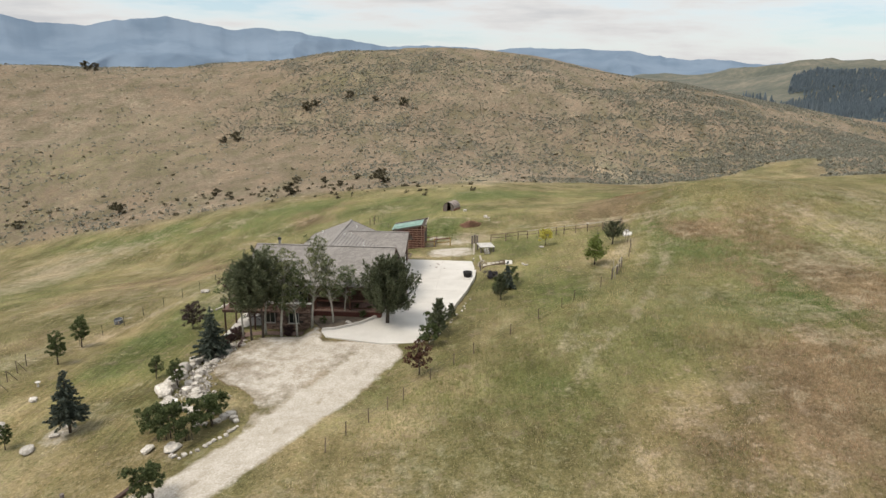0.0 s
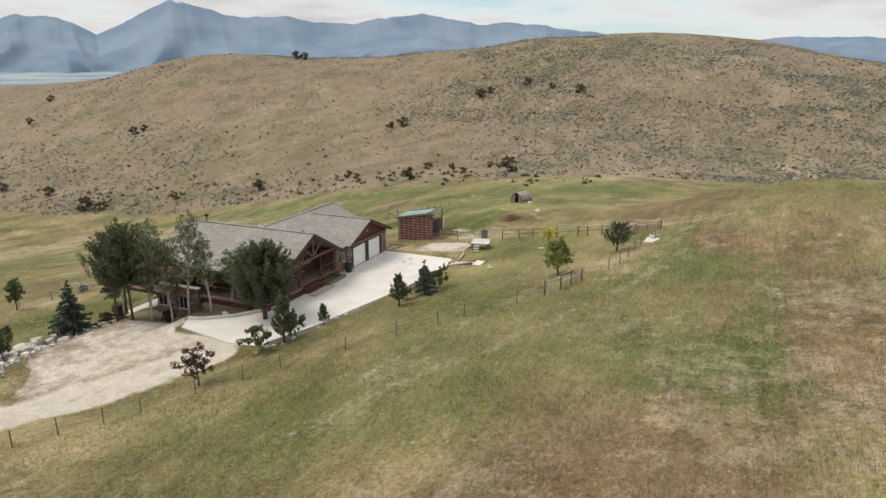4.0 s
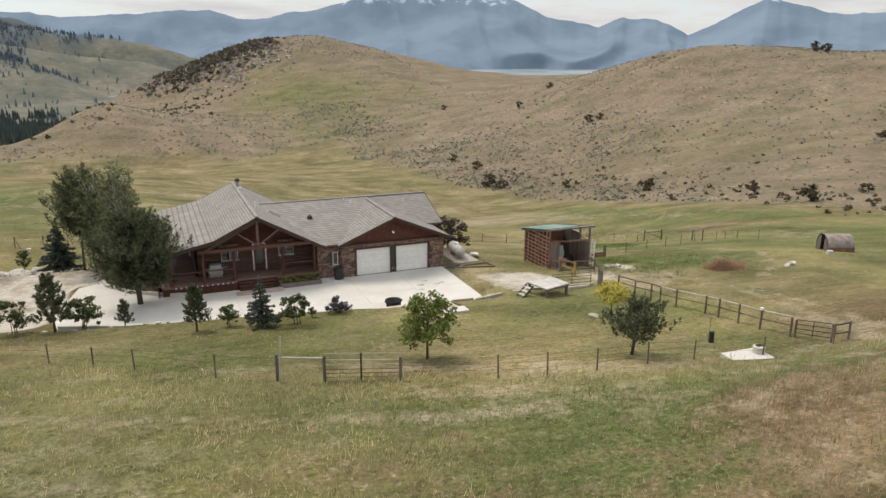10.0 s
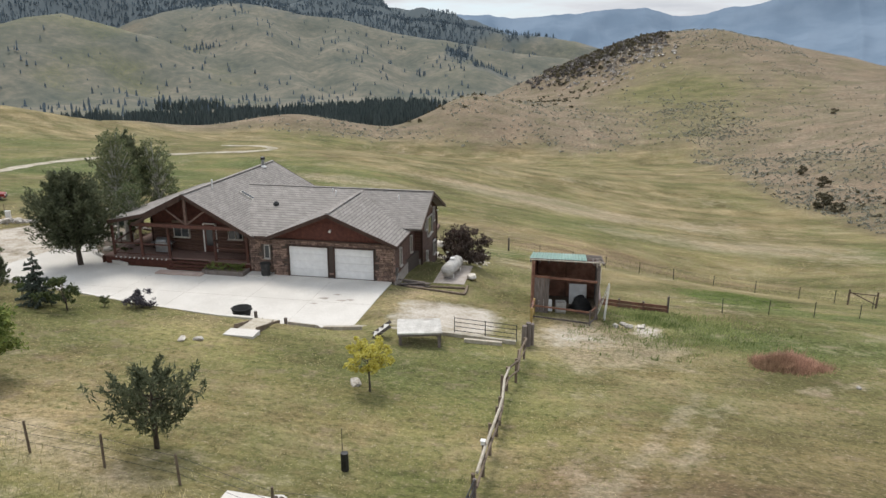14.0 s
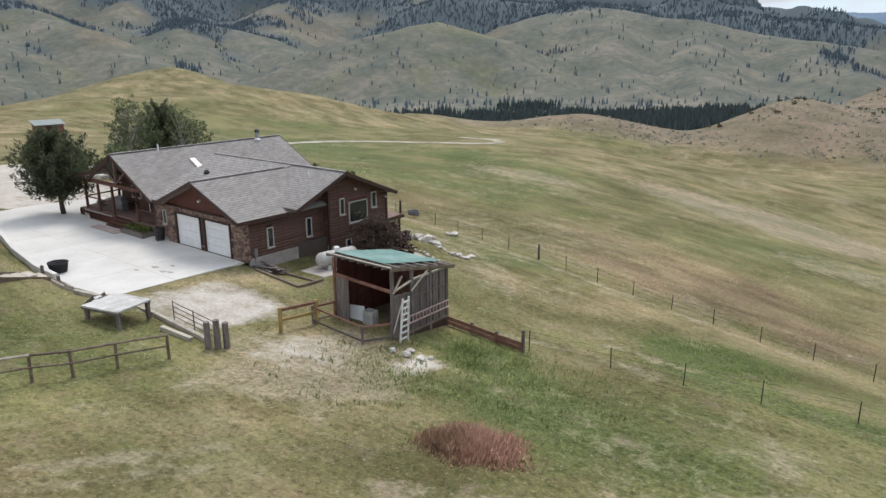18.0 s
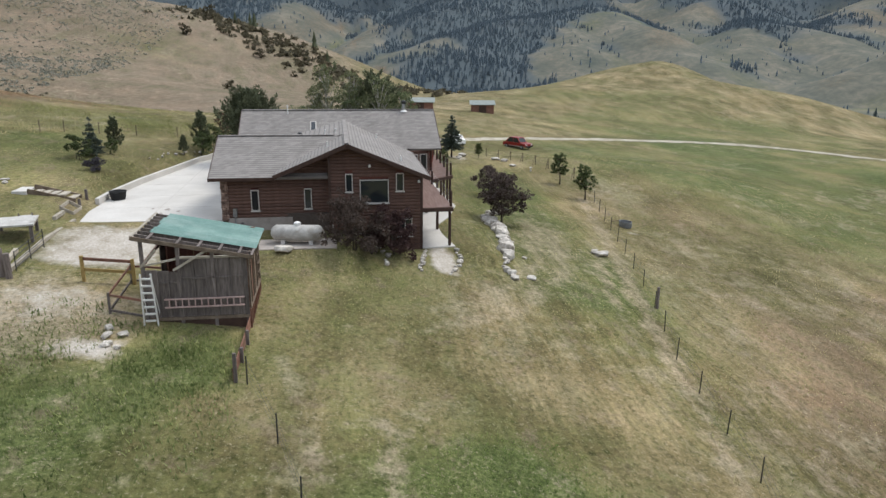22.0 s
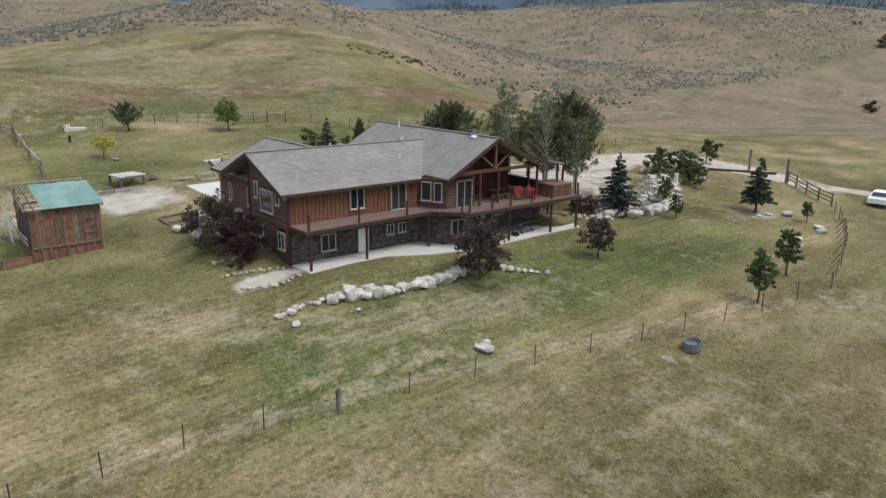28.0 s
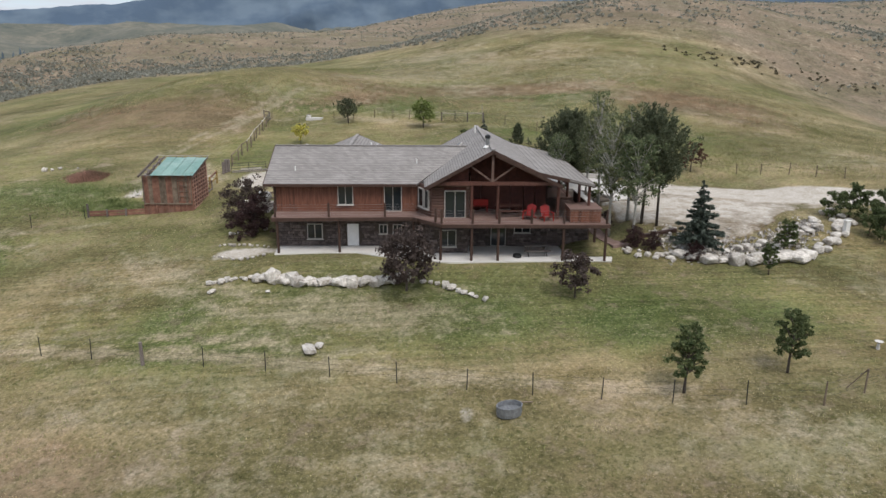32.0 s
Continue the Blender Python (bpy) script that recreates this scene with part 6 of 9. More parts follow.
# slatted wall towards the house
z = SZ + 0.06
while z < 1.75:
    part("slat", Geo().box(SX0 - 0.10, SX0 - 0.06, SY0, SY1, z, z + 0.10), LATH, shed)
    z += 0.33
for y in np.arange(SY0 + 0.3, SY1, 0.62):
    part("stud", Geo().box(SX0 - 0.15, SX0 - 0.10, y, y + 0.07, SZ, shed_top(y) - 0.12), LATH, shed)
for y in np.arange(SY0 + 0.1, SY1 - 0.1, 0.30):
    part("lining_board", Geo().box(SX0 + 0.06, SX0 + 0.085, y, y + 0.29, SZ + 0.05, shed_top(y) - 0.2), SHAKE, shed)
# back wall of wide upright boards over a dark skirt
x, k = SX0, 0
while x < SX1 - 0.05:
    w = (0.34, 0.22, 0.42, 0.28, 0.36)[k % 5]
    part("board", Geo().box(x, min(x + w - 0.014, SX1), SY1 + 0.07 + 0.008 * (k % 2), SY1 + 0.10, SZ + 0.50, 1.55), FENCEWOOD if k % 3 == 1 else REDBOARD, shed)
    part("skirt_board", Geo().box(x, min(x + w - 0.014, SX1), SY1 + 0.05, SY1 + 0.075, SZ - 0.75, SZ + 0.46), REDBOARD, shed)
    x += w
    k += 1
for x in np.arange(SX0 + 0.05, SX1 + 0.1, 0.495):
    part("skirt_batten", Geo().box(x - 0.045, x + 0.045, SY1 + 0.08, SY1 + 0.15, SZ - 0.8, SZ + 0.46), REDBOARD, shed)
for x in (SX0 + 0.05, 18.95, 19.9, 20.35, 21.1, SX1 - 0.02):
    part("batten", Geo().box(x - 0.045, x + 0.045, SY1 + 0.10, SY1 + 0.15, SZ + 0.56, 1.58), FENCEWOOD, shed)
part("girt", Geo().box(SX0, SX1, SY1 + 0.10, SY1 + 0.17, SZ + 0.46, SZ + 0.56), FENCEWOOD, shed)
grille = Geo()
for x in (17.95, 18.35, 18.75):
    grille.box(x, x + 0.05, SY1 + 0.12, SY1 + 0.16, -0.55, 1.35)
for k, z in enumerate((-0.2, 0.25, 0.7, 1.15)):
    grille.box(17.95 + 0.06 * (k % 2), 18.85, SY1 + 0.16, SY1 + 0.19, z, z + 0.06)
part("wooden_grille", grille, FENCEWOOD, shed, "pale nailed lath grille")
part("back_wall", Geo().box(SX0, SX1, SY1 - 0.05, SY1 + 0.05, SZ - 0.7, 1.5), REDBOARD, shed)
# end wall: grey sheets held by studs and short girts, open under the roof
sheets = [(SY0 + 0.07, SY0 + 0.55, 1.02), (SY0 + 0.56, SY0 + 1.0, 0.98), (SY0 + 1.01, 0.13, 0.92), (0.27, 0.80, WALL_TOP), (0.81, 1.30, WALL_TOP), (1.31, 1.80, WALL_TOP), (1.81, 2.32, WALL_TOP), (2.33, SY1 - 0.07, WALL_TOP)]
for a, b, top in sheets:
    part("sheet", Geo().box(SX1 - 0.02, SX1 + 0.02, a, b - 0.008, SZ + 0.22, top), GREYWOOD, shed)
    part("stud", Geo().box(SX1 + 0.02, SX1 + 0.075, b - 0.035, b + 0.025, SZ + 0.22, top), GREYWOOD, shed)
for k, (a, b, top) in enumerate(sheets[3:]):
    part("girt", Geo().box(SX1 + 0.022, SX1 + 0.07, a, b - 0.04, 0.62 - 0.03 * (k % 2), 0.69 - 0.03 * (k % 2)), GREYWOOD, shed)
part("girt", Geo().box(SX1 + 0.022, SX1 + 0.07, SY0 + 0.58, 0.1, 0.42, 0.49), GREYWOOD, shed)
part("sill_beam", Geo().box(SX1 - 0.05, SX1 + 0.10, SY0 + 0.1, SY1 + 0.05, SZ + 0.08, SZ + 0.21), FENCEWOOD, shed)
part("base_board", Geo().box(SX1 - 0.02, SX1 + 0.03, SY0 + 0.3, SY1, SZ - 0.6, SZ + 0.075), TRIM, shed)
part("top_rail", Geo().beam((SX1, 0.2, WALL_TOP + 0.05), (SX1, SY1 + 0.1, WALL_TOP + 0.06), 0.11, 0.09), PEELED, shed)
part("top_rail", Geo().beam((SX1, SY0, 1.22), (SX1, 0.2, 1.50), 0.08, 0.08), PEELED, shed)
part("brace", Geo().beam((SX1 + 0.12, SY0 - 0.05, 1.20), (SX1 + 0.12, SY0 + 0.6, 1.95), 0.05, 0.09), PEELED, shed)
part("brace", Geo().beam((SX1 + 0.14, 0.0, 1.02), (SX1 + 0.14, 1.4, 1.86), 0.05, 0.09), PEELED, shed)
# front: header below the roof, and a short grey return wall
part("header", Geo().beam((SX0, SY0, 1.42), (SX1, SY0, 1.24), 0.09, 0.14), REDBOARD, shed)
for k in range(3):
    part("return_board", Geo().box(SX0 + 0.08 + 0.31 * k, SX0 + 0.38 + 0.31 * k, SY0 - 0.02, SY0 + 0.02, SZ, 1.32), GREYWOOD, shed)
# roof: rafters, laths and green sheets, with the near edges stripped
for x in np.linspace(SX0 - 0.2, SX1 + 0.22, 9):
    part("rafter", Geo().beam((x, SY0 - 0.3, shed_top(SY0 - 0.3) - 0.03), (x, SY1 + 0.34, shed_top(SY1 + 0.34) - 0.03), 0.06, 0.15), GREYWOOD, shed)
for y in (SY0 - 0.28, SY0 + 0.35, 0.25, 1.1, 1.95, 2.75, SY1 + 0.32):
    part("lath", Geo().box(SX0 - 0.25, SX1 + 0.27, y - 0.05, y + 0.05, shed_top(y) + 0.055, shed_top(y) + 0.095), PEELED if y < SY0 else GREYWOOD, shed)
part("fascia", Geo().beam((SX1 + 0.28, SY0 - 0.32, shed_top(SY0 - 0.32)), (SX1 + 0.28, SY1 + 0.36, shed_top(SY1 + 0.36)), 0.04, 0.16), FENCEWOOD, shed)
for x0, x1 in ((SX0 - 0.3, SX0 + 0.62), (SX0 + 0.60, SX0 + 1.52), (SX0 + 1.50, SX0 + 2.42), (SX0 + 2.40, SX0 + 3.24)):
    sheet = Geo()
    xs = np.linspace(x0, x1, 25)
    low_edge = SY0 + 0.28 + 0.05 * math.sin(x0 * 3)
    for lift in (0.10, 0.092):
        for i, xx in enumerate(xs):
            rib = 0.032 if i % 5 in (0, 1) else 0.0
            for yy in (low_edge, SY1 + 0.42):
                sheet.v.append((xx, yy, shed_top(yy) + lift + rib + 0.004 * (x0 > SX0)))
    n = len(xs)
    for i in range(n - 1):
        sheet.f.append((2 * i, 2 * i + 2, 2 * i + 3, 2 * i + 1))
        sheet.f.append((2 * n + 2 * i, 2 * n + 2 * i + 1, 2 * n + 2 * i + 3, 2 * n + 2 * i + 2))
    part("roof_sheet", sheet, GREENMETAL, shed, "sea-green ribbed metal roofing")
part("floor", Geo().box(SX0, SX1, SY0, SY1, SZ - 0.5, SZ + 0.04), SOIL, shed)
pen = thing("pen_rail", "low red rail and mesh pen before the open shed", "rail")
for a, b in (((17.8, -1.4), (17.8, -2.9)), ((17.8, -2.9), (21.3, -2.9)), ((21.3, -2.9), (21.7, -1.3))):
    za, zb = gz(*a), gz(*b)
    part("rail", Geo().beam((*a, za + 0.85), (*b, zb + 0.85), 0.05, 0.1), REDBOARD, pen)
    part("rail", Geo().beam((*a, za + 0.15), (*b, zb + 0.15), 0.05, 0.1), GREYWOOD, pen)
    part("post", Geo().beam((*b, zb - 0.15), (*b, zb + 0.95), 0.09), GREYWOOD, pen)
part("post", Geo().beam((17.8, -1.4, gz(17.8, -1.4) - 0.15), (17.8, -1.4, gz(17.8, -1.4) + 0.95), 0.09), REDBOARD, pen)
for x, y, rz, w, h in ((18.55, -0.75, 16, 0.95, 0.95), (20.6, 1.5, 5, 1.15, 1.35)):
    board = thing("panel", "white painted board leaning inside the shed", "board", "boards in the shed")
    pb = part("board_face", Geo().box(-w / 2, w / 2, -0.02, 0.02, 0, h), WHITE, board)
    board.matrix_basis = pose(x, y, SZ + 0.045, -18, 0, rz)


hens = thing("crate_stack", "stack of white slatted crates inside the shed", "crates")
for k in range(3):
    crate_geo = Geo()
    for f in range(3):
        crate_geo.box(-0.32, 0.32, -0.26, -0.24, 0.03 + 0.09 * f, 0.09 + 0.09 * f).box(-0.32, 0.32, 0.24, 0.26, 0.03 + 0.09 * f, 0.09 + 0.09 * f).box(-0.32, -0.30, -0.24, 0.24, 0.03 + 0.09 * f, 0.09 + 0.09 * f).box(0.30, 0.32, -0.24, 0.24, 0.03 + 0.09 * f, 0.09 + 0.09 * f)
    crate_geo.box(-0.31, 0.31, -0.25, 0.25, 0.0, 0.02)
    crate_geo.v = [(x, y, z + 0.29 * k) for x, y, z in crate_geo.v]
    part("crate", crate_geo, WEATHERWHITE, hens)
hens.matrix_basis = pose(19.5, -0.5, SZ + 0.045, 0, 0, 8)
pile = thing("tarpaulin_heap", "black tarpaulin heaped over stored things in the shed", "tarpaulin")
heap = Geo()
for i in range(9):
    for k in range(16):
        a, rr = k * math.pi / 8, 1 - i / 8
        wob = 1 + 0.16 * math.sin(3 * a + i) + 0.1 * math.sin(5 * a - 2 * i)
        heap.v.append((0.75 * rr * wob * math.cos(a), 0.5 * rr * wob * math.sin(a), 0.95 * (1 - rr ** 2.2) * (1 + 0.1 * math.sin(2 * a + 1))))
for i in range(8):
    for k in range(16):
        a, b = i * 16 + k, i * 16 + (k + 1) % 16
        heap.f.append((a, b, b + 16, a + 16))
part("sheet", heap, BLACKRUBBER, pile, "", True)
pile.matrix_basis = pose(20.75, 0.5, SZ + 0.042, 0, 0, 10)


def ladder(name, label, length, width, material, m, rungs, step=False):
    ob = thing(name, label, "ladder")
    for sx in (-width / 2, width / 2):
        part("stile", Geo().beam((sx * (1.35 if step else 1), 0, 0), (sx, 0, length), 0.05, 0.09, (0, 1, 0)), material, ob)
    for k in range(rungs):
        zz = length * (k + 0.7) / (rungs + 0.4)
        part("rung", Geo().beam((-width / 2, 0, zz), (width / 2, 0, zz), 0.07 if step else 0.045), material, ob)
    if step:
        for sx in (-width / 2, width / 2):
            part("back_leg", Geo().beam((sx * 1.3, 0.55, 0.05), (sx, 0.02, length * 0.96), 0.035), material, ob)
    ob.matrix_basis = m
    return ob


PINKMETAL = surface("faded_orange_fibreglass", (0.38, 0.25, 0.22), (0.54, 0.40, 0.36), 4.0, 0.6, vary=0.05)
ladder("stepladder", "white aluminium stepladder against the shed", 2.35, 0.42, FRAMEWHITE, pose(22.25, -1.0, gz(22.25, -1.0), 4, 0, 90), 7, True)
ladder("extension_ladder", "faded orange ladder hung along the shed wall", 3.3, 0.36, PINKMETAL, pose(21.97, -0.45, -0.42, -90, 0, 0) @ pose(0, 0, 0, 0, 0, 90), 12)
low = thing("board_fence", "low red plank fence running out from the shed", "fence")
for (xa, ya), (xb, yb) in zip([(21.8, 3.0), (23.4, 2.98), (25.0, 2.94), (26.6, 2.9)], [(23.4, 2.98), (25.0, 2.94), (26.6, 2.9)]):
    za, zb = gz(xa, ya), gz(xb, yb)
    for k in range(2):
        part("plank", Geo().beam((xa, ya, za + 0.16 + 0.25 * k), (xb - 0.02, yb, zb + 0.16 + 0.25 * k), 0.04, 0.22), REDBOARD, low)
    part("post", Geo().beam((xb, yb + 0.08, zb - 0.1), (xb, yb + 0.08, zb + (1.15 if xb > 26 else 0.62)), 0.13), GREYWOOD, low)

# ---- arched hut ----
hut = thing("animal_shelter", "small arched shelter of rusty corrugated iron with a dark doorway", "shelter")
HUTIRON = surface("rusty_corrugated_iron", (0.170, 0.125, 0.105), (0.380, 0.330, 0.300), 1.6, 0.7, 0.2, fine=12, vary=0.05, wear=(0.30, 0.27, 0.24))
arch = Geo()
seg, rows_n = 20, 34
for i in range(rows_n + 1):
    xx = -1.35 + 2.7 * i / rows_n
    rr = 1.10 + (0.05 if i % 4 < 2 else 0.0)
    for k in range(seg + 1):
        a = math.pi * k / seg
        arch.v.append((xx, -rr * math.cos(a), 0.55 + rr * math.sin(a)))
for i in range(rows_n):
    for k in range(seg):
        a = i * (seg + 1) + k
        arch.f.append((a, a + 1, a + seg + 2, a + seg + 1))
part("curved_roof", arch, HUTIRON, hut, "", True)
part("side_wall", Geo().box(-1.35, 1.35, -1.13, -1.05, -0.3, 0.58), REDBOARD, hut)
part("side_wall", Geo().box(-1.35, 1.35, 1.05, 1.13, -0.3, 0.58), REDBOARD, hut)
for sx in (-1.33, 1.33):
    end = Geo()
    pts = [(sx, -1.07, -0.3)] + [(sx, -1.07 * math.cos(math.pi * k / 14), 0.55 + 1.07 * math.sin(math.pi * k / 14)) for k in range(15)] + [(sx, 1.07, -0.3)]
    if sx < 0:
        pts = [p for p in pts if abs(p[1]) > 0.5 or p[2] > 1.35]
        end.slab([(sx, -1.07, -0.3), (sx, -0.45, -0.3), (sx, -0.45, 1.5), (sx, -0.8, 1.3), (sx, -1.07, 0.6)], 0.03)
        end.slab([(sx, 1.07, -0.3), (sx, 0.3, -0.3), (sx, 0.3, 1.6), (sx, 0.8, 1.3), (sx, 1.07, 0.6)], 0.03)
    else:
        end.add(pts, [tuple(range(len(pts)))])
    part("end_wall", end, GREYWOOD, hut)
hut.matrix_basis = pose(49.6, -3.6, gz(49.6, -3.6) + 0.02, 0, 0, -24)
crate = thing("crate", "pale upturned feed tub in the paddock", "tub")
part("tub", Geo().tube([(0, 0, 0), (0, 0, 0.36)], [0.32, 0.28], 12), FRAMETAN, crate)
crate.matrix_basis = pose(45.6, -6.2, gz(45.6, -6.2))

# ---- platform, steps and boxes by the drive ----
platform = thing("platform", "low weathered white-topped wooden platform on stout legs", "platform")
part("top", Geo().box(-1.15, 1.15, -1.0, 1.0, 0.68, 0.76), WEATHERWHITE, platform)
part("apron", Geo().box(-1.1, 1.1, -0.96, -0.92, 0.56, 0.68), GREYWOOD, platform)
part("apron", Geo().box(-1.1, 1.1, 0.92, 0.96, 0.56, 0.68), GREYWOOD, platform)
for sx in (-1.0, 1.0):
    for sy in (-0.85, 0.85):
        part("leg", Geo().box(sx - 0.08, sx + 0.08, sy - 0.08, sy + 0.08, -0.2, 0.68), GREYWOOD, platform)
platform.matrix_basis = pose(12.35, -10.05, gz(12.35, -10.05) + 0.1, 0, 0, 14)
steps = thing("step_stool", "white wooden steps beside the platform", "steps")
for k in range(3):
    part("tread", Geo().box(-0.35, 0.35, -0.14, 0.14, 0.20 * k + 0.14, 0.20 * k + 0.18, Matrix.Translation((0, 0.26 * k, 0))), WEATHERWHITE, steps)
for sx in (-0.33, 0.33):
    part("stringer", Geo().beam((sx, -0.2, 0.02), (sx, 0.75, 0.72), 0.04, 0.16), GREYWOOD, steps)
steps.matrix_basis = pose(10.1, -10.3, gz(10.1, -10.3), 0, 0, -76)
ramp = thing("lawn_ramp", "pale plank ramp with side boards up to a slab", "ramp")
for x in (3.2, 4.4):
    part("side_board", Geo().beam((x, -9.7, gz(x, -9.7) + 0.12), (x, -12.5, gz(x, -12.5) + 0.20), 0.08, 0.30), FENCEWOOD, ramp)
for k in range(5):
    y = -10.0 - 0.52 * k
    part("tread", Geo().box(3.24, 4.36, y - 0.22, y + 0.22, gz(3.8, y) + 0.02, gz(3.8, y) + 0.10), PEELED, ramp)
part("slab", Geo().box(3.0, 4.6, -13.35, -12.5, gz(3.8, -12.9) - 0.2, gz(3.8, -12.9) + 0.14), CONCRETE, ramp)
for x, y, h in ((2.95, -9.5, 0.7), (4.65, -9.4, 0.5)):
    part("post", Geo().tube([(x, y, gz(x, y) - 0.3), (x, y, gz(x, y) + h)], [0.1, 0.09], 8), GREYWOOD, ramp)
frame_box = thing("planting_bed", "empty pale timber planting bed beside the kerb", "planting bed")
for a, b in (((5.0, -9.2), (6.5, -9.2)), ((5.0, -9.9), (6.5, -9.9)), ((5.0, -9.2), (5.0, -9.9)), ((6.5, -9.2), (6.5, -9.9))):
    part("board", Geo().beam((*a, gz(*a) + 0.10), (*b, gz(*b) + 0.10), 0.06, 0.20), PEELED, frame_box)
tub = thing("stock_tub", "round black rubber stock tub on the drive", "tub")
tg = Geo()
outer = [(0.44, 0.0), (0.50, 0.22), (0.55, 0.52), (0.58, 0.54), (0.58, 0.60), (0.52, 0.60), (0.47, 0.14), (0.0, 0.12)]
for rr, zz in outer:
    tg.v += [(rr * math.cos(k * math.pi / 12), rr * math.sin(k * math.pi / 12), zz) for k in range(24)]
for i in range(len(outer) - 1):
    for k in range(24):
        a, b = i * 24 + k, i * 24 + (k + 1) % 24
        tg.f.append((a, b, b + 24, a + 24))
part("shell", tg, BLACKRUBBER, tub, "", True)
for sx in (-0.6, 0.6):
    part("handle", Geo().box(sx - 0.04, sx + 0.04, -0.12, 0.12, 0.50, 0.54), BLACKRUBBER, tub)
tub.matrix_basis = pose(1.35, -8.0, 0.034)
for xa, ya, xb, yb in ((8.25, -8.55, 12.8, -8.5), (12.85, -8.5, 17.3, -8.45), (14.6, -9.2, 16.6, -8.95), (6.9, -9.6, 9.0, -9.35)):
    t = thing("timber", "long pale weathered timber lying on the ground", "timber", "loose timbers")
    part("beam", Geo().beam((xa, ya, gz(xa, ya) + 0.1), (xb, yb, gz(xb, yb) + 0.1), 0.2, 0.2), PEELED, t)
for xa, ya, xb, yb in ((9.3, 0.0, 13.2, 0.05), (13.2, 0.15, 13.1, 2.0), (9.2, 1.3, 13.0, 1.5)):
    t = thing("timber", "weathered landscape timber edging the gas tank pad", "timber", "pad timbers")
    part("beam", Geo().beam((xa, ya, gz(xa, ya) + 0.06), (xb, yb, gz(xb, yb) + 0.06), 0.15, 0.15), FENCEWOOD, t)
for k in range(9):
    r = random.Random(k)
    t = thing("plank", "grey plank in a loose pile by the garage wall", "plank", "plank pile")
    part("board", Geo().box(-0.95, 0.95, -0.09, 0.09, 0, 0.045), GREYWOOD, t)
    t.matrix_basis = pose(9.5 + r.uniform(-0.25, 0.3), 0.75 + r.uniform(-0.3, 0.3), gz(9.5, 0.8) + 0.02 + 0.048 * k, r.uniform(-2, 2), r.uniform(-3, 3), 12 + r.uniform(-22, 22))
drive_logs = thing("timber", "dark railway sleeper at the edge of the lot", "timber")
part("beam", Geo().beam((-17.2, 13.0, gz(-17.2, 13.0) + 0.14), (-20.2, 12.4, gz(-20.2, 12.4) + 0.14), 0.26, 0.24), TRIM, drive_logs)

# ---- gas tank ----
tank = thing("gas_tank", "white horizontal propane tank on concrete blocks", "gas tank")
cap = Geo()
prof = [(-1.55, 0.02), (-1.50, 0.20), (-1.38, 0.36), (-1.20, 0.46), (1.20, 0.46), (1.38, 0.36), (1.50, 0.20), (1.55, 0.02)]
cap.tube([(0, s, 0.72) for s, r in prof], [r for s, r in prof], 20)
part("vessel", cap, WEATHERWHITE, tank, "stained white painted steel", True)
part("dome", Geo().tube([(0, 0, 1.12), (0, 0, 1.32), (0, 0, 1.38)], [0.2, 0.2, 0.1], 12), WHITE, tank)
for sy in (-0.8, 0.8):
    part("block", Geo().box(-0.35, 0.35, sy - 0.12, sy + 0.12, -0.05, 0.34), CONCRETE, tank)
tank.matrix_basis = pose(11.6, 4.6, gz(11.6, 4.6) - 0.08, 0, 0, -8)
structure("pavement_tank_pad", Geo().box(10.6, 12.8, 2.4, 6.8, -0.95, -0.70), FOUNDATION, "grey pad below the gas tank", "pad")

# ---- bin, planter and porch things ----
bin_ = thing("rubbish_bin", "dark grey lidded rubbish bin by the garage", "bin")
part("body", Geo().tube([(0, 0, 0), (0, 0, 0.85)], [0.3, 0.36], 12), DARKMETAL, bin_)
part("lid", Geo().tube([(0, 0, 0.85), (0, 0, 0.93), (0, 0, 0.97)], [0.39, 0.37, 0.2], 12), DARKMETAL, bin_)
bin_.matrix_basis = pose(-0.55, -0.45, 0.02)
bed = thing("raised_planter", "timber-edged planter full of low green plants", "planter")
part("edging", Geo().box(-5.05, -2.0, -0.95, -0.85, 0.0, 0.3).box(-5.05, -4.95, -0.85, 0.15, 0.0, 0.3).box(-2.1, -2.0, -0.85, 0.15, 0.0, 0.3), GREYWOOD, bed)
part("soil", Geo().box(-4.95, -2.1, -0.85, 0.18, 0.0, 0.24), SOIL, bed)
landing = thing("paving_slab", "concrete step slab by the garage corner", "slab")
part("slab", Geo().box(-1.9, -0.2, -0.75, 0.2, 0.0, 0.07), CONCRETE, landing)
part("handrail", Geo().tube([(-0.25, -0.75, 0.05), (-0.3, -0.75, 0.5), (-0.7, -0.1, 0.9)], [0.02, 0.02, 0.02], 6), DARKMETAL, landing)
grill = thing("barbecue", "stainless barbecue on the front porch", "barbecue")
part("cabinet", Geo().box(-0.5, 0.5, -0.25, 0.25, 0.08, 0.8), STEEL, grill)
part("hood", Geo().tube([(-0.42, 0, 0.86), (0.42, 0, 0.86)], [0.27, 0.27], 12), STEEL, grill)
part("shelf", Geo().box(-0.85, -0.5, -0.22, 0.22, 0.74, 0.78), STEEL, grill)
part("shelf", Geo().box(0.5, 0.85, -0.22, 0.22, 0.74, 0.78), STEEL, grill)
grill.matrix_basis = pose(-9.4, 1.6, DECK_Z + 0.002)
basket = thing("hanging_basket", "hanging basket of pink and white flowers", "flower basket")
part("bowl", Geo().tube([(0, 0, 0), (0, 0, 0.2)], [0.08, 0.2], 10), TRIM, basket)
part("chain", Geo().tube([(0, 0, 0.2), (0, 0, 0.9)], [0.008, 0.008], 5), DARKMETAL, basket)
basket.matrix_basis = pose(-4.4, 0.2, 1.95)
lights_row = thing("string_lights", "row of pale globes along the porch skirt", "string lights")
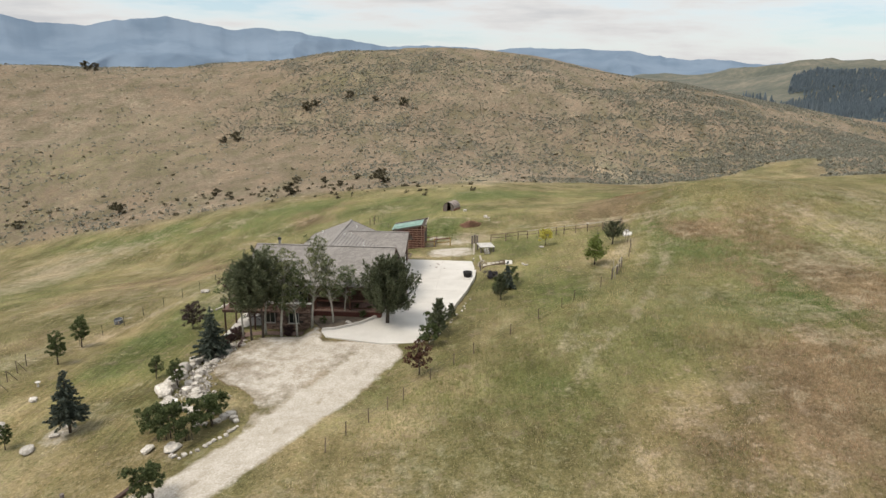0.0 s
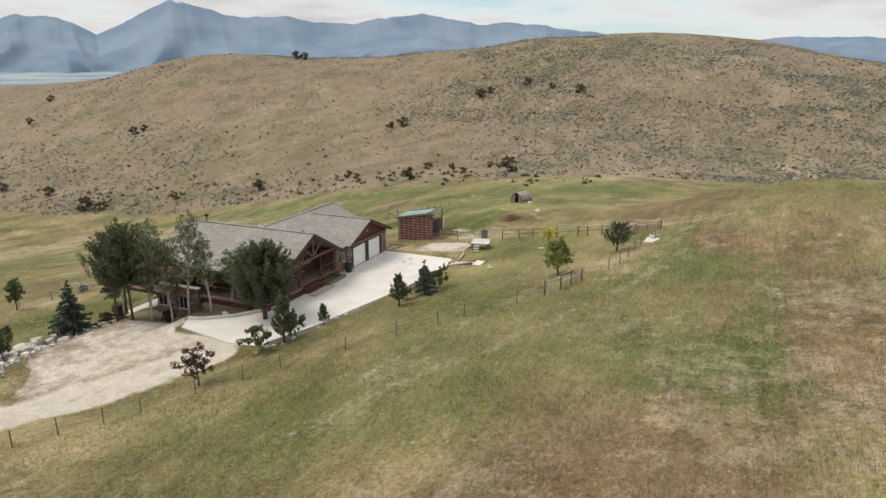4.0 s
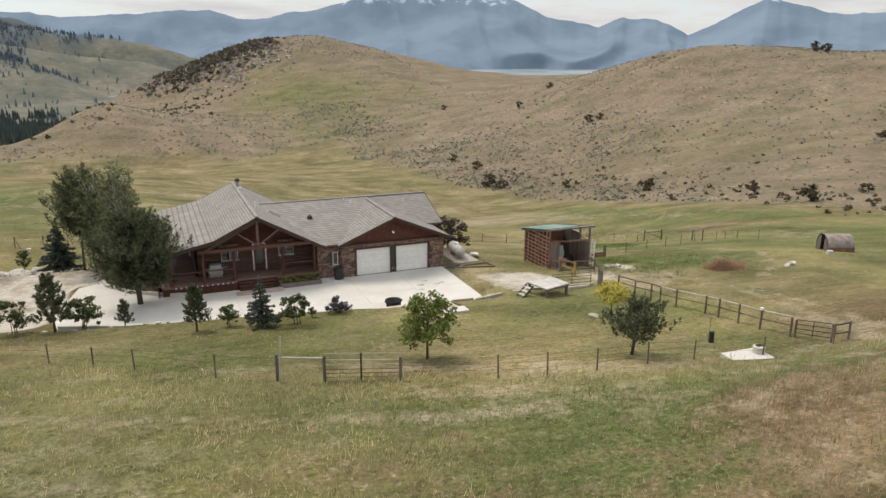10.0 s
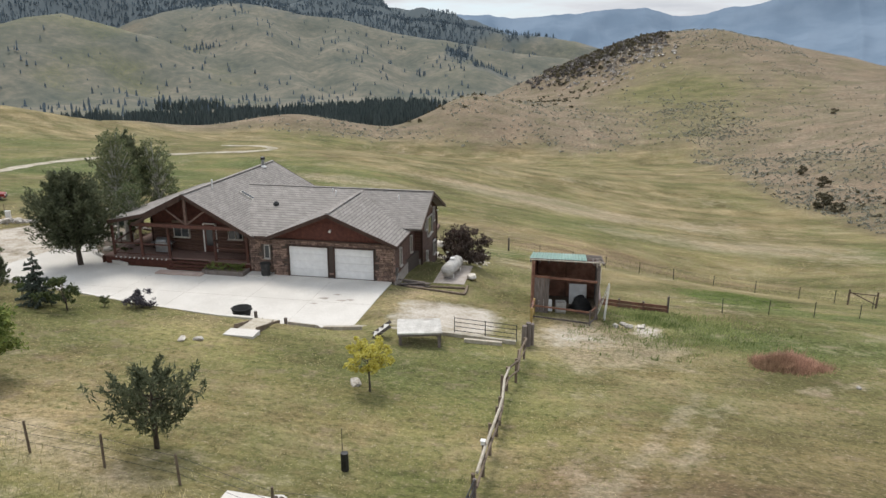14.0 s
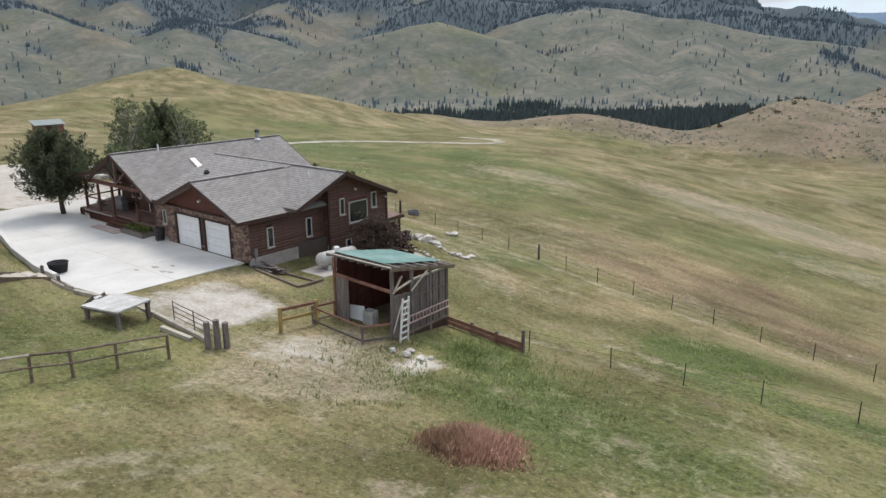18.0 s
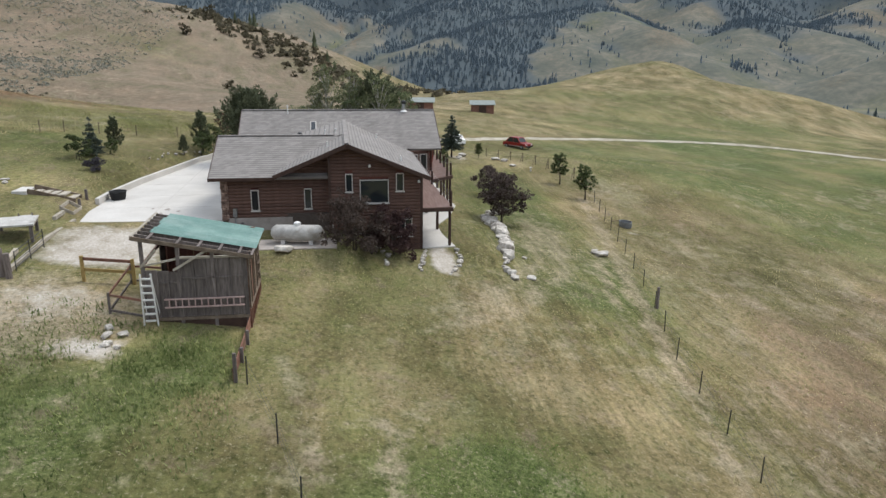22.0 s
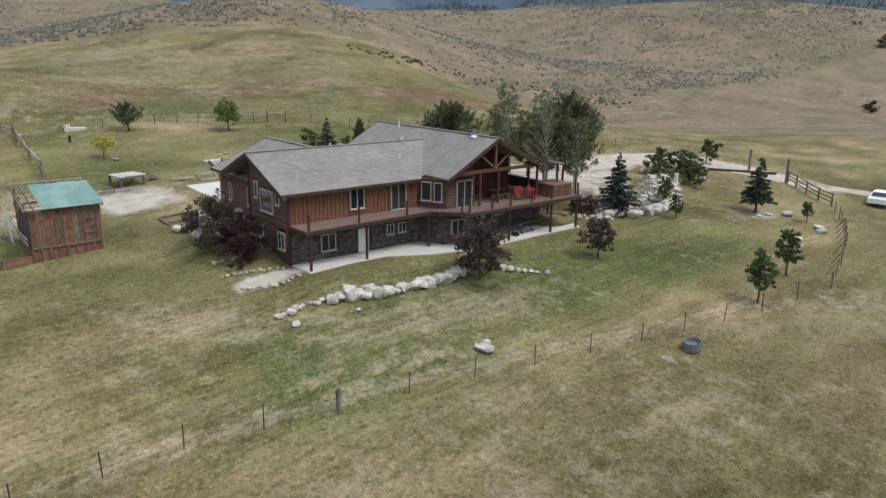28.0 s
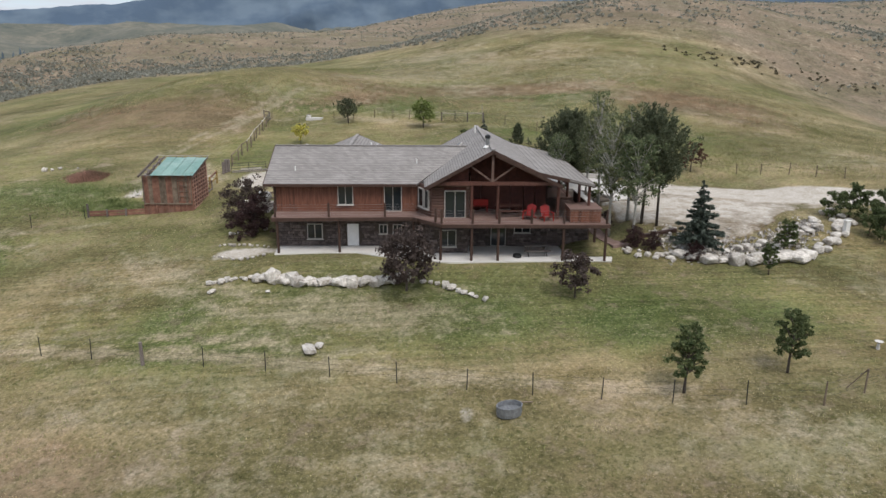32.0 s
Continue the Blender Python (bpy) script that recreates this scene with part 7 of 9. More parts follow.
for k in range(12):
    part("globe", Geo().tube([(-12.3 + 0.36 * k, 0.12, 0.50), (-12.3 + 0.36 * k, 0.12, 0.60)], [0.05, 0.05], 6), FRAMEWHITE, lights_row)
part("cord", Geo().beam((-12.4, 0.12, 0.61), (-8.2, 0.12, 0.61), 0.015), DARKMETAL, lights_row)


def adirondack(x, y, rz):
    c = thing("deck_chair", "red slatted adirondack chair on the deck", "chair", "deck chairs")
    part("seat", Geo().slab([(-0.28, -0.3, 0.36), (0.28, -0.3, 0.36), (0.28, 0.25, 0.24), (-0.28, 0.25, 0.24)], 0.03), REDPAINT, c)
    for k in range(5):
        xx = -0.24 + 0.12 * k
        part("back_slat", Geo().beam((xx, 0.22, 0.24), (xx * 1.15, 0.52, 1.0 - abs(k - 2) * 0.05), 0.1, 0.02, (0, 1, 0)), REDPAINT, c)
    for sx in (-0.34, 0.34):
        part("arm", Geo().box(sx - 0.06, sx + 0.06, -0.35, 0.4, 0.54, 0.57), REDPAINT, c)
        part("leg", Geo().box(sx - 0.03, sx + 0.03, -0.32, -0.24, 0, 0.54), REDPAINT, c)
        part("leg", Geo().beam((sx, 0.5, 0.03), (sx, -0.2, 0.34), 0.04, 0.1), REDPAINT, c)
    c.matrix_basis = pose(x, y, DECK_Z + 0.002, 0, 0, rz)


adirondack(-9.0, 14.6, 150)
adirondack(-10.2, 14.9, 195)
bench = thing("bench", "red wooden bench against the log wall", "bench")
part("seat", Geo().box(-0.65, 0.65, -0.25, 0.25, 0.42, 0.46), REDPAINT, bench)
part("backrest", Geo().box(-0.65, 0.65, 0.22, 0.26, 0.5, 0.95), REDPAINT, bench)
for sx in (-0.58, 0.58):
    part("leg", Geo().box(sx - 0.04, sx + 0.04, -0.24, 0.24, 0, 0.42), REDPAINT, bench)
bench.matrix_basis = pose(-5.7, 12.2, DECK_Z + 0.002, 0, 0, 0)


def picnic(x, y, z, rz, label, material):
    p = thing("picnic_table", label, "table")
    for k in range(5):
        part("top_board", Geo().box(-0.9, 0.9, -0.36 + 0.15 * k, -0.22 + 0.15 * k, 0.70, 0.74), material, p)
    for sy in (-0.68, 0.68):
        part("seat_board", Geo().box(-0.9, 0.9, sy - 0.14, sy + 0.14, 0.42, 0.46), material, p)
    for sx in (-0.65, 0.65):
        part("leg", Geo().beam((sx, -0.65, 0), (sx, 0.25, 0.7), 0.05, 0.12), material, p)
        part("leg", Geo().beam((sx, 0.65, 0), (sx, -0.25, 0.7), 0.05, 0.12), material, p)
        part("crosspiece", Geo().box(sx - 0.02, sx + 0.02, -0.75, 0.75, 0.36, 0.42), material, p)
    p.matrix_basis = pose(x, y, z, 0, 0, rz)


picnic(-9.6, 14.4, -1.968, 6, "dark wooden picnic table on the patio", GREYWOOD)
picnic(-7.7, 13.3, DECK_Z + 0.002, 4, "red-brown picnic table on the covered deck", POSTWOOD)
spa = thing("hot_tub", "wood-panelled hot tub with brown cover on the deck corner", "hot tub")
for k in range(8):
    part("panel", Geo().box(-1.05 + 0.2625 * k, -0.80 + 0.2625 * k, 0.95, 1.0, 0.02, 0.86), BOARD, spa)
    part("panel", Geo().box(0.98, 1.03, -0.98 + 0.245 * k, -0.75 + 0.245 * k, 0.02, 0.86), BOARD, spa)
part("shell", Geo().box(-1.04, 0.98, -1.0, 0.95, 0.0, 0.85), TRIM, spa)
part("cover", Geo().box(-1.12, 1.10, -1.05, 1.06, 0.87, 0.98), DECKWOOD, spa)
spa.matrix_basis = pose(-12.7, 14.6, DECK_Z + 0.002)
hose = thing("hose_reel", "coil of dark garden hose on the patio", "hose")
for k in range(4):
    ring = [(0.28 * math.cos(a * math.pi / 8), 0.28 * math.sin(a * math.pi / 8), 0.03 + 0.05 * k) for a in range(17)]
    part("coil", Geo().tube(ring, [0.025] * 17, 6), DARKMETAL, hose)
hose.matrix_basis = pose(-8.2, 15.1, -1.968)
# ---- well slab, pump posts, water trough ----
well = thing("well_slab", "rough concrete slab with a round well cap", "well slab")
part("slab", Geo().box(-1.25, 1.2, -0.75, 0.75, -0.25, 0.16), CONCRETE, well)
part("well_ring", Geo().tube([(0.85, 0.15, 0.16), (0.85, 0.15, 0.55), (0.85, 0.15, 0.58)], [0.34, 0.33, 0.28], 16), CONCRETE, well)
# Dark blocks: the shade of two holes in the cap, put into colour.
part("ring_lid", Geo().box(0.68, 0.82, 0.02, 0.28, 0.58, 0.64), TRIM, well)
part("ring_lid", Geo().box(0.90, 1.04, 0.02, 0.28, 0.58, 0.64), TRIM, well)
well.matrix_basis = pose(11.9, -28.7, gz(11.9, -28.7), 0, 0, -3) @ Matrix.Diagonal((0.84, 0.84, 0.8, 1))
pump = thing("stump_post", "short dark post with a thin marker rod beside it", "post")
part("post", Geo().tube([(0, 0, -0.2), (0, 0, 0.62)], [0.13, 0.12], 10), DARKMETAL, pump)
part("rod", Geo().tube([(-0.1, 0.1, -0.2), (-0.1, 0.1, 1.4)], [0.012, 0.012], 5), DARKMETAL, pump)
pump.matrix_basis = pose(13.25, -25.0, gz(13.25, -25.0))
trough = thing("water_trough", "galvanised oval water trough outside the wire fence", "trough")
shell = Geo()
ring_o = [(0.85 * math.cos(a * math.pi / 12) * (1 if True else 0), 0.5 * math.sin(a * math.pi / 12)) for a in range(24)]
for z, s in ((0.0, 0.94), (0.2, 0.98), (0.4, 0.98), (0.6, 1.0), (0.6, 0.93), (0.3, 0.92), (0.28, 0.0)):
    shell.v += [(x * s, y * s, z) for x, y in ring_o]
for i in range(6):
    for k in range(24):
        a, b = i * 24 + k, i * 24 + (k + 1) % 24
        shell.f.append((a, b, b + 24, a + 24))
part("shell", shell, surface("dull_zinc", (0.13, 0.135, 0.14), (0.26, 0.265, 0.27), 5.0, 0.6, 0.4), trough)
part("pipe", Geo().tube([(0.8, 0.1, 0.55), (1.8, 0.3, 0.3)], [0.04, 0.04], 6), FENCEWOOD, trough)
trough.matrix_basis = pose(-5.7, 31.9, gz(-5.7, 31.9), 0, 0, 200) @ Matrix.Diagonal((0.78, 0.95, 0.85, 1))
ubox = thing("utility_box", "white utility pedestal by the lot", "utility box")
part("cabinet", Geo().box(-0.2, 0.2, -0.15, 0.15, 0.0, 1.1), FRAMEWHITE, ubox)
part("cap", Geo().box(-0.23, 0.23, -0.18, 0.18, 1.1, 1.16), FRAMEWHITE, ubox)
ubox.matrix_basis = pose(-32.6, 12.9, gz(-32.6, 12.9), 0, 0, 20)
bath = thing("bird_bath", "pale stone bird bath on the lower lawn", "bird bath")
part("stem", Geo().tube([(0, 0, 0), (0, 0, 0.6)], [0.16, 0.1], 10), CONCRETE, bath)
part("bowl", Geo().tube([(0, 0, 0.6), (0, 0, 0.72)], [0.2, 0.36], 14), CONCRETE, bath)
bath.matrix_basis = pose(-25.4, 28.6, gz(-25.4, 28.6)) @ Matrix.Scale(0.6, 4)


# ---- fences ----
def fence_posts(fence, pts, radius, high, material, lean=0.0, seed=3):
    rnd = random.Random(seed)
    tops = []
    for x, y in pts:
        z = gz(x, y)
        h = high * rnd.uniform(0.93, 1.08)
        tx, ty = x + rnd.uniform(-lean, lean), y + rnd.uniform(-lean, lean)
        part("post", Geo().tube([(x, y, z - 0.3), (tx, ty, z + h)], [radius, radius * 0.92], 6), material, fence)
        tops.append((x, y, z, h))
    return tops


def wires(fence, tops, heights, material=DARKMETAL, r=0.0035):
    for f in heights:
        for (xa, ya, za, ha), (xb, yb, zb, hb) in zip(tops, tops[1:]):
            part("wire", Geo().beam((xa, ya, za + ha * f), (xb, yb, zb + hb * f), 2 * r), material, fence)


def along(line, gap):
    out = []
    for (xa, ya), (xb, yb) in zip(line, line[1:]):
        n = max(1, round(math.hypot(xb - xa, yb - ya) / gap))
        out += [(xa + (xb - xa) * k / n, ya + (yb - ya) * k / n) for k in range(n)]
    return out + [line[-1]]


north = thing("wire_fence", "thin wire fence on steel posts below the lawn", "fence")
wires(north, fence_posts(north, along([(52, 8.2), (44.6, 16.2), (40, 19.6), (29.8, 22.9), (20.3, 24.0), (13.8, 25.75), (-3.8, 29.8), (-20.0, 33.3)], 3.3), 0.028, 1.15, DARKMETAL, 0.05), (0.35, 0.62, 0.9))
stout = thing("fence_post", "stout wooden brace post in the wire fence", "post")
part("post", Geo().tube([(13.8, 25.9, gz(13.8, 25.9) - 0.3), (13.8, 25.9, gz(13.8, 25.9) + 1.35)], [0.1, 0.09], 8), GREYWOOD, stout)
corner = thing("wire_fence", "wire fence with leaning cedar stays along the green pasture", "fence")
tops = fence_posts(corner, along([(-20.0, 33.3), (-24.5, 32.0), (-29.5, 30.3), (-36.5, 27.4), (-41, 25.2), (-45.4, 22.6)], 2.6), 0.045, 1.15, FENCEWOOD, 0.05, 5)
wires(corner, tops, (0.35, 0.62, 0.9))
for x, y, z, h in tops[1:8]:
    part("stay", Geo().beam((x + 0.55, y - 0.5, z), (x, y, z + h), 0.05), FENCEWOOD, corner)
gate_w = thing("rail_fence", "weathered rail fence beside the gravel road", "fence")
tops = fence_posts(gate_w, [(-45.4, 22.6), (-46.2, 20.9), (-47.0, 19.3), (-47.8, 17.8), (-48.4, 16.6)], 0.09, 1.35, GREYWOOD, 0.03, 6)
for f in (0.35, 0.62, 0.9):
    for (xa, ya, za, ha), (xb, yb, zb, hb) in zip(tops, tops[1:]):
        part("rail", Geo().beam((xa, ya, za + ha * f), (xb, yb, zb + hb * f), 0.06, 0.1), GREYWOOD, gate_w)
for x, y, h in ((-48.4, 16.4, 2.6), (-46.6, 13.0, 2.6)):
    gp = thing("gate_post", "tall dark gate post beside the gravel road", "post", "gate posts")
    part("post", Geo().tube([(x, y, gz(x, y) - 0.3), (x, y, gz(x, y) + h)], [0.13, 0.12], 8), GREYWOOD, gp)
cattle = thing("timber", "dark timber edging the gravel road", "timber")
part("beam", Geo().beam((-42, 10.9, gz(-42, 10.9) + 0.12), (-50.3, 14.3, gz(-50.3, 14.3) + 0.12), 0.26, 0.28), TRIM, cattle)
south = thing("wire_fence", "wire fence on weathered posts between lawn and long grass", "fence")
SOUTH_POSTS = [(-40.0, -0.2), (-37.8, -1.1), (-35.9, -2.3), (-33.7, -3.3), (-31.8, -4.2), (-29.0, -6.0), (-26.5, -7.7), (-24.5, -9.3), (-21.3, -12.4), (-18.6, -15.0), (-16.5, -17.3), (-14.7, -18.6), (-11.4, -21.6), (-8.98, -23.12)]
wires(south, fence_posts(south, SOUTH_POSTS, 0.042, 1.05, FENCEWOOD, 0.05, 8), (0.35, 0.62, 0.9))
gate = thing("field_gate", "weathered six-bar tubular field gate with a pole rail beside it", "gate")
GATE_A, GATE_B, GATE_C = (-8.98, -23.12), (-7.13, -23.94), (-4.04, -24.95)
for (x, y), h in ((GATE_A, 1.22), (GATE_B, 1.18), (GATE_C, 1.08)):
    part("post", Geo().tube([(x, y, gz(x, y) - 0.3), (x, y, gz(x, y) + h)], [0.075, 0.07], 8), GREYWOOD, gate)
part("pole_rail", Geo().tube([(*GATE_A, gz(*GATE_A) + 1.08), (*GATE_B, gz(*GATE_B) + 1.06)], [0.045, 0.055], 7), PEELED, gate, "peeled pale pole")
part("prop", Geo().tube([(GATE_A[0] + 0.02, GATE_A[1] - 0.35, gz(*GATE_A) - 0.05), (GATE_A[0] + 0.12, GATE_A[1] - 0.16, gz(*GATE_A) + 1.15), (GATE_A[0] + 0.20, GATE_A[1] - 0.05, gz(*GATE_A) + 2.05)], [0.045, 0.04, 0.03], 7), PEELED, gate, "bleached leaning pole")
for k, h in enumerate((0.18, 0.36, 0.54, 0.74, 0.98, 1.28)):
    part("bar", Geo().tube([(*GATE_B, gz(*GATE_B) + h), (*GATE_C, gz(*GATE_C) + h - 0.03 * (k > 3))], [0.022, 0.022], 6), PEELED if k > 2 else FENCEWOOD, gate)
mid_x, mid_y = GATE_B[0] * 0.52 + GATE_C[0] * 0.48, GATE_B[1] * 0.52 + GATE_C[1] * 0.48
part("upright", Geo().box(mid_x - 0.03, mid_x + 0.03, mid_y - 0.03, mid_y + 0.03, gz(mid_x, mid_y) + 0.05, gz(mid_x, mid_y) + 1.30), DARKMETAL, gate)
south2 = thing("wire_fence", "wire fence on weathered posts before the paddock", "fence")
wires(south2, fence_posts(south2, [(-4.04, -24.95), (-0.1, -26.5), (2.0, -27.1), (4.3, -27.5), (6.9, -27.7), (9.4, -27.9), (12.6, -28.9), (17.3, -28.9)], 0.04, 1.05, FENCEWOOD, 0.05, 9), (0.35, 0.62, 0.9))
paddock = thing("rail_fence", "weathered post and rail fence along the paddock", "fence")
tops = fence_posts(paddock, [(17.9, -10.8), (17.75, -12.9), (17.8, -14.6), (17.5, -15.9), (17.45, -17.5), (17.6, -19.9), (17.6, -21.0), (17.55, -22.6), (17.5, -24.2), (17.5, -26.2)], 0.07, 1.15, FENCEWOOD, 0.03, 10)
for (xa, ya, za, ha), (xb, yb, zb, hb) in zip(tops, tops[1:]):
    part("rail", Geo().tube([(xa + 0.08, ya, za + 1.10), (xb + 0.08, yb, zb + 1.10)], [0.055, 0.05], 6), PEELED if yb < -17 else FENCEWOOD, paddock, "peeled pale pole" if yb < -17 else "")
    part("rail", Geo().tube([(xa + 0.08, ya, za + 0.62), (xb + 0.08, yb, zb + 0.62)], [0.04, 0.04], 6), FENCEWOOD, paddock)
brace_gate = thing("fence_brace", "braced timber corner of the paddock fence", "fence")
for x, y in ((17.5, -28.6), (18.3, -28.9), (17.55, -26.45)):
    part("post", Geo().tube([(x, y, gz(x, y) - 0.3), (x, y, gz(x, y) + 1.0)], [0.06, 0.06], 8), GREYWOOD, brace_gate)
nest = thing("bird_house", "small white bird house on a fence post", "bird house")
part("box", Geo().box(-0.09, 0.09, -0.09, 0.09, 0, 0.18), WHITE, nest)
part("roof", Geo().box(-0.11, 0.11, -0.12, 0.12, 0.18, 0.2), WHITE, nest)
nest.matrix_basis = pose(17.5, -24.2, gz(17.5, -24.2) + 1.15) @ Matrix.Scale(0.7, 4)
panel_gate = thing("pipe_gate", "dark tubular gate at the end of the rail fence", "gate")
for h in (0.25, 0.5, 0.75, 1.0):
    part("bar", Geo().tube([(17.55, -26.5, gz(17.55, -26.5) + h), (17.5, -28.5, gz(17.5, -28.5) + h)], [0.022, 0.022], 6), DARKMETAL, panel_gate)
part("upright", Geo().tube([(17.52, -27.5, gz(17.52, -27.5) + 0.15), (17.52, -27.5, gz(17.52, -27.5) + 1.02)], [0.02, 0.02], 6), DARKMETAL, panel_gate)
for h in (0.45, 0.92):
    part("rail", Geo().beam((17.5, -28.6, gz(17.5, -28.6) + h), (18.3, -28.9, gz(18.3, -28.9) + h), 0.08), FENCEWOOD, brace_gate)
pipe_gate = thing("pipe_gate", "low tubular steel gate across the gravel yard", "gate")
for h in (0.25, 0.5, 0.75, 0.98):
    part("bar", Geo().tube([(13.9, -8.15, gz(13.9, -8.15) + h), (17.3, -8.15, gz(17.3, -8.15) + h)], [0.02, 0.02], 6), DARKMETAL, pipe_gate)
for k in range(3):
    x, y = 13.9 + 1.7 * k, -8.15
    part("upright", Geo().tube([(x, y, gz(x, y) + 0.05), (x, y, gz(x, y) + 1.05)], [0.025, 0.025], 6), DARKMETAL, pipe_gate)
for x, y, h in ((17.75, -8.85, 1.25), (17.95, -8.5, 1.35), (18.1, -8.15, 1.2)):
    gp = thing("gate_post", "thick grey wooden gate post", "post", "yard gate posts")
    part("post", Geo().tube([(x, y, gz(x, y) - 0.3), (x, y, gz(x, y) + h)], [0.15, 0.14], 8), GREYWOOD, gp)
yellow = thing("rail_fence", "short fresh yellow timber rail fence by the shed", "fence")
for x, y in ((17.9, -5.0), (17.92, -2.75)):
    part("post", Geo().beam((x, y, gz(x, y) - 0.2), (x, y, gz(x, y) + 1.25), 0.14), YELLOWWOOD, yellow)
for h in (0.6, 1.12):
    part("rail", Geo().beam((17.9, -5.0, gz(17.9, -5.0) + h), (17.92, -2.75, gz(17.92, -2.75) + h), 0.08, 0.14), YELLOWWOOD if h < 1 else REDBOARD, yellow)
east = thing("wire_fence", "thin wire fence on steel posts across the pasture", "fence")
wires(east, fence_posts(east, along([(26.7, 3.4), (30.5, 4.8), (37.0, 6.6), (44.3, 10.2), (50, 9.5)], 3.3), 0.028, 1.15, DARKMETAL, 0.05, 12), (0.35, 0.62, 0.9))
stile = thing("fence_brace", "timber brace panel at the pasture corner", "fence")
for x, y in ((43.4, 18.0), (45.2, 17.0), (44.6, 11.0), (45.6, 10.4)):
    part("post", Geo().tube([(x, y, gz(x, y) - 0.3), (x, y, gz(x, y) + 1.4)], [0.08, 0.08], 6), FENCEWOOD, stile)
part("brace", Geo().beam((43.4, 18.0, gz(43.4, 18.0) + 1.2), (45.2, 17.0, gz(45.2, 17.0) + 0.3), 0.08), FENCEWOOD, stile)
part("rail", Geo().beam((43.4, 18.0, gz(43.4, 18.0) + 1.1), (45.2, 17.0, gz(45.2, 17.0) + 1.1), 0.08), FENCEWOOD, stile)


# ---- far sheds and parked cars ----
PALEROOF = surface("pale_green_roof_sheet", (0.16, 0.182, 0.160), (0.26, 0.282, 0.255), 1.2, 0.5, fine=14, vary=0.05, bump=0.1)


def far_shed(x, y, w, d, rz):
    s = thing("outbuilding", "low red-brown shed with pale green metal roof", "shed", "far sheds")
    part("wall", Geo().box(-w / 2, w / 2, -d / 2, d / 2, -1.0, 1.9), REDBOARD, s)
    part("gable", Geo().slab([(-w / 2, -d / 2, 1.9), (w / 2, -d / 2, 1.9), (-w / 2, -d / 2, 2.6)], 0.06), REDBOARD, s)
    part("gable", Geo().slab([(-w / 2, d / 2, 1.9), (w / 2, d / 2, 1.9), (-w / 2, d / 2, 2.6)], 0.06), REDBOARD, s)
    part("roof", Geo().slab([(-w / 2 - 0.3, -d / 2 - 0.4, 2.75), (w / 2 + 0.3, -d / 2 - 0.4, 1.95), (w / 2 + 0.3, d / 2 + 0.4, 1.95), (-w / 2 - 0.3, d / 2 + 0.4, 2.75)], 0.12), PALEROOF, s)
    part("door", Geo().box(w / 2, w / 2 + 0.05, -0.9, 0.9, -0.8, 1.7), TRIM, s)
    s.matrix_basis = pose(x, y, gz(x, y), 0, 0, rz)


far_shed(-113.5, 26.2, 3.6, 6.0, -8)
far_shed(-119.0, 42.0, 3.4, 5.4, -8)


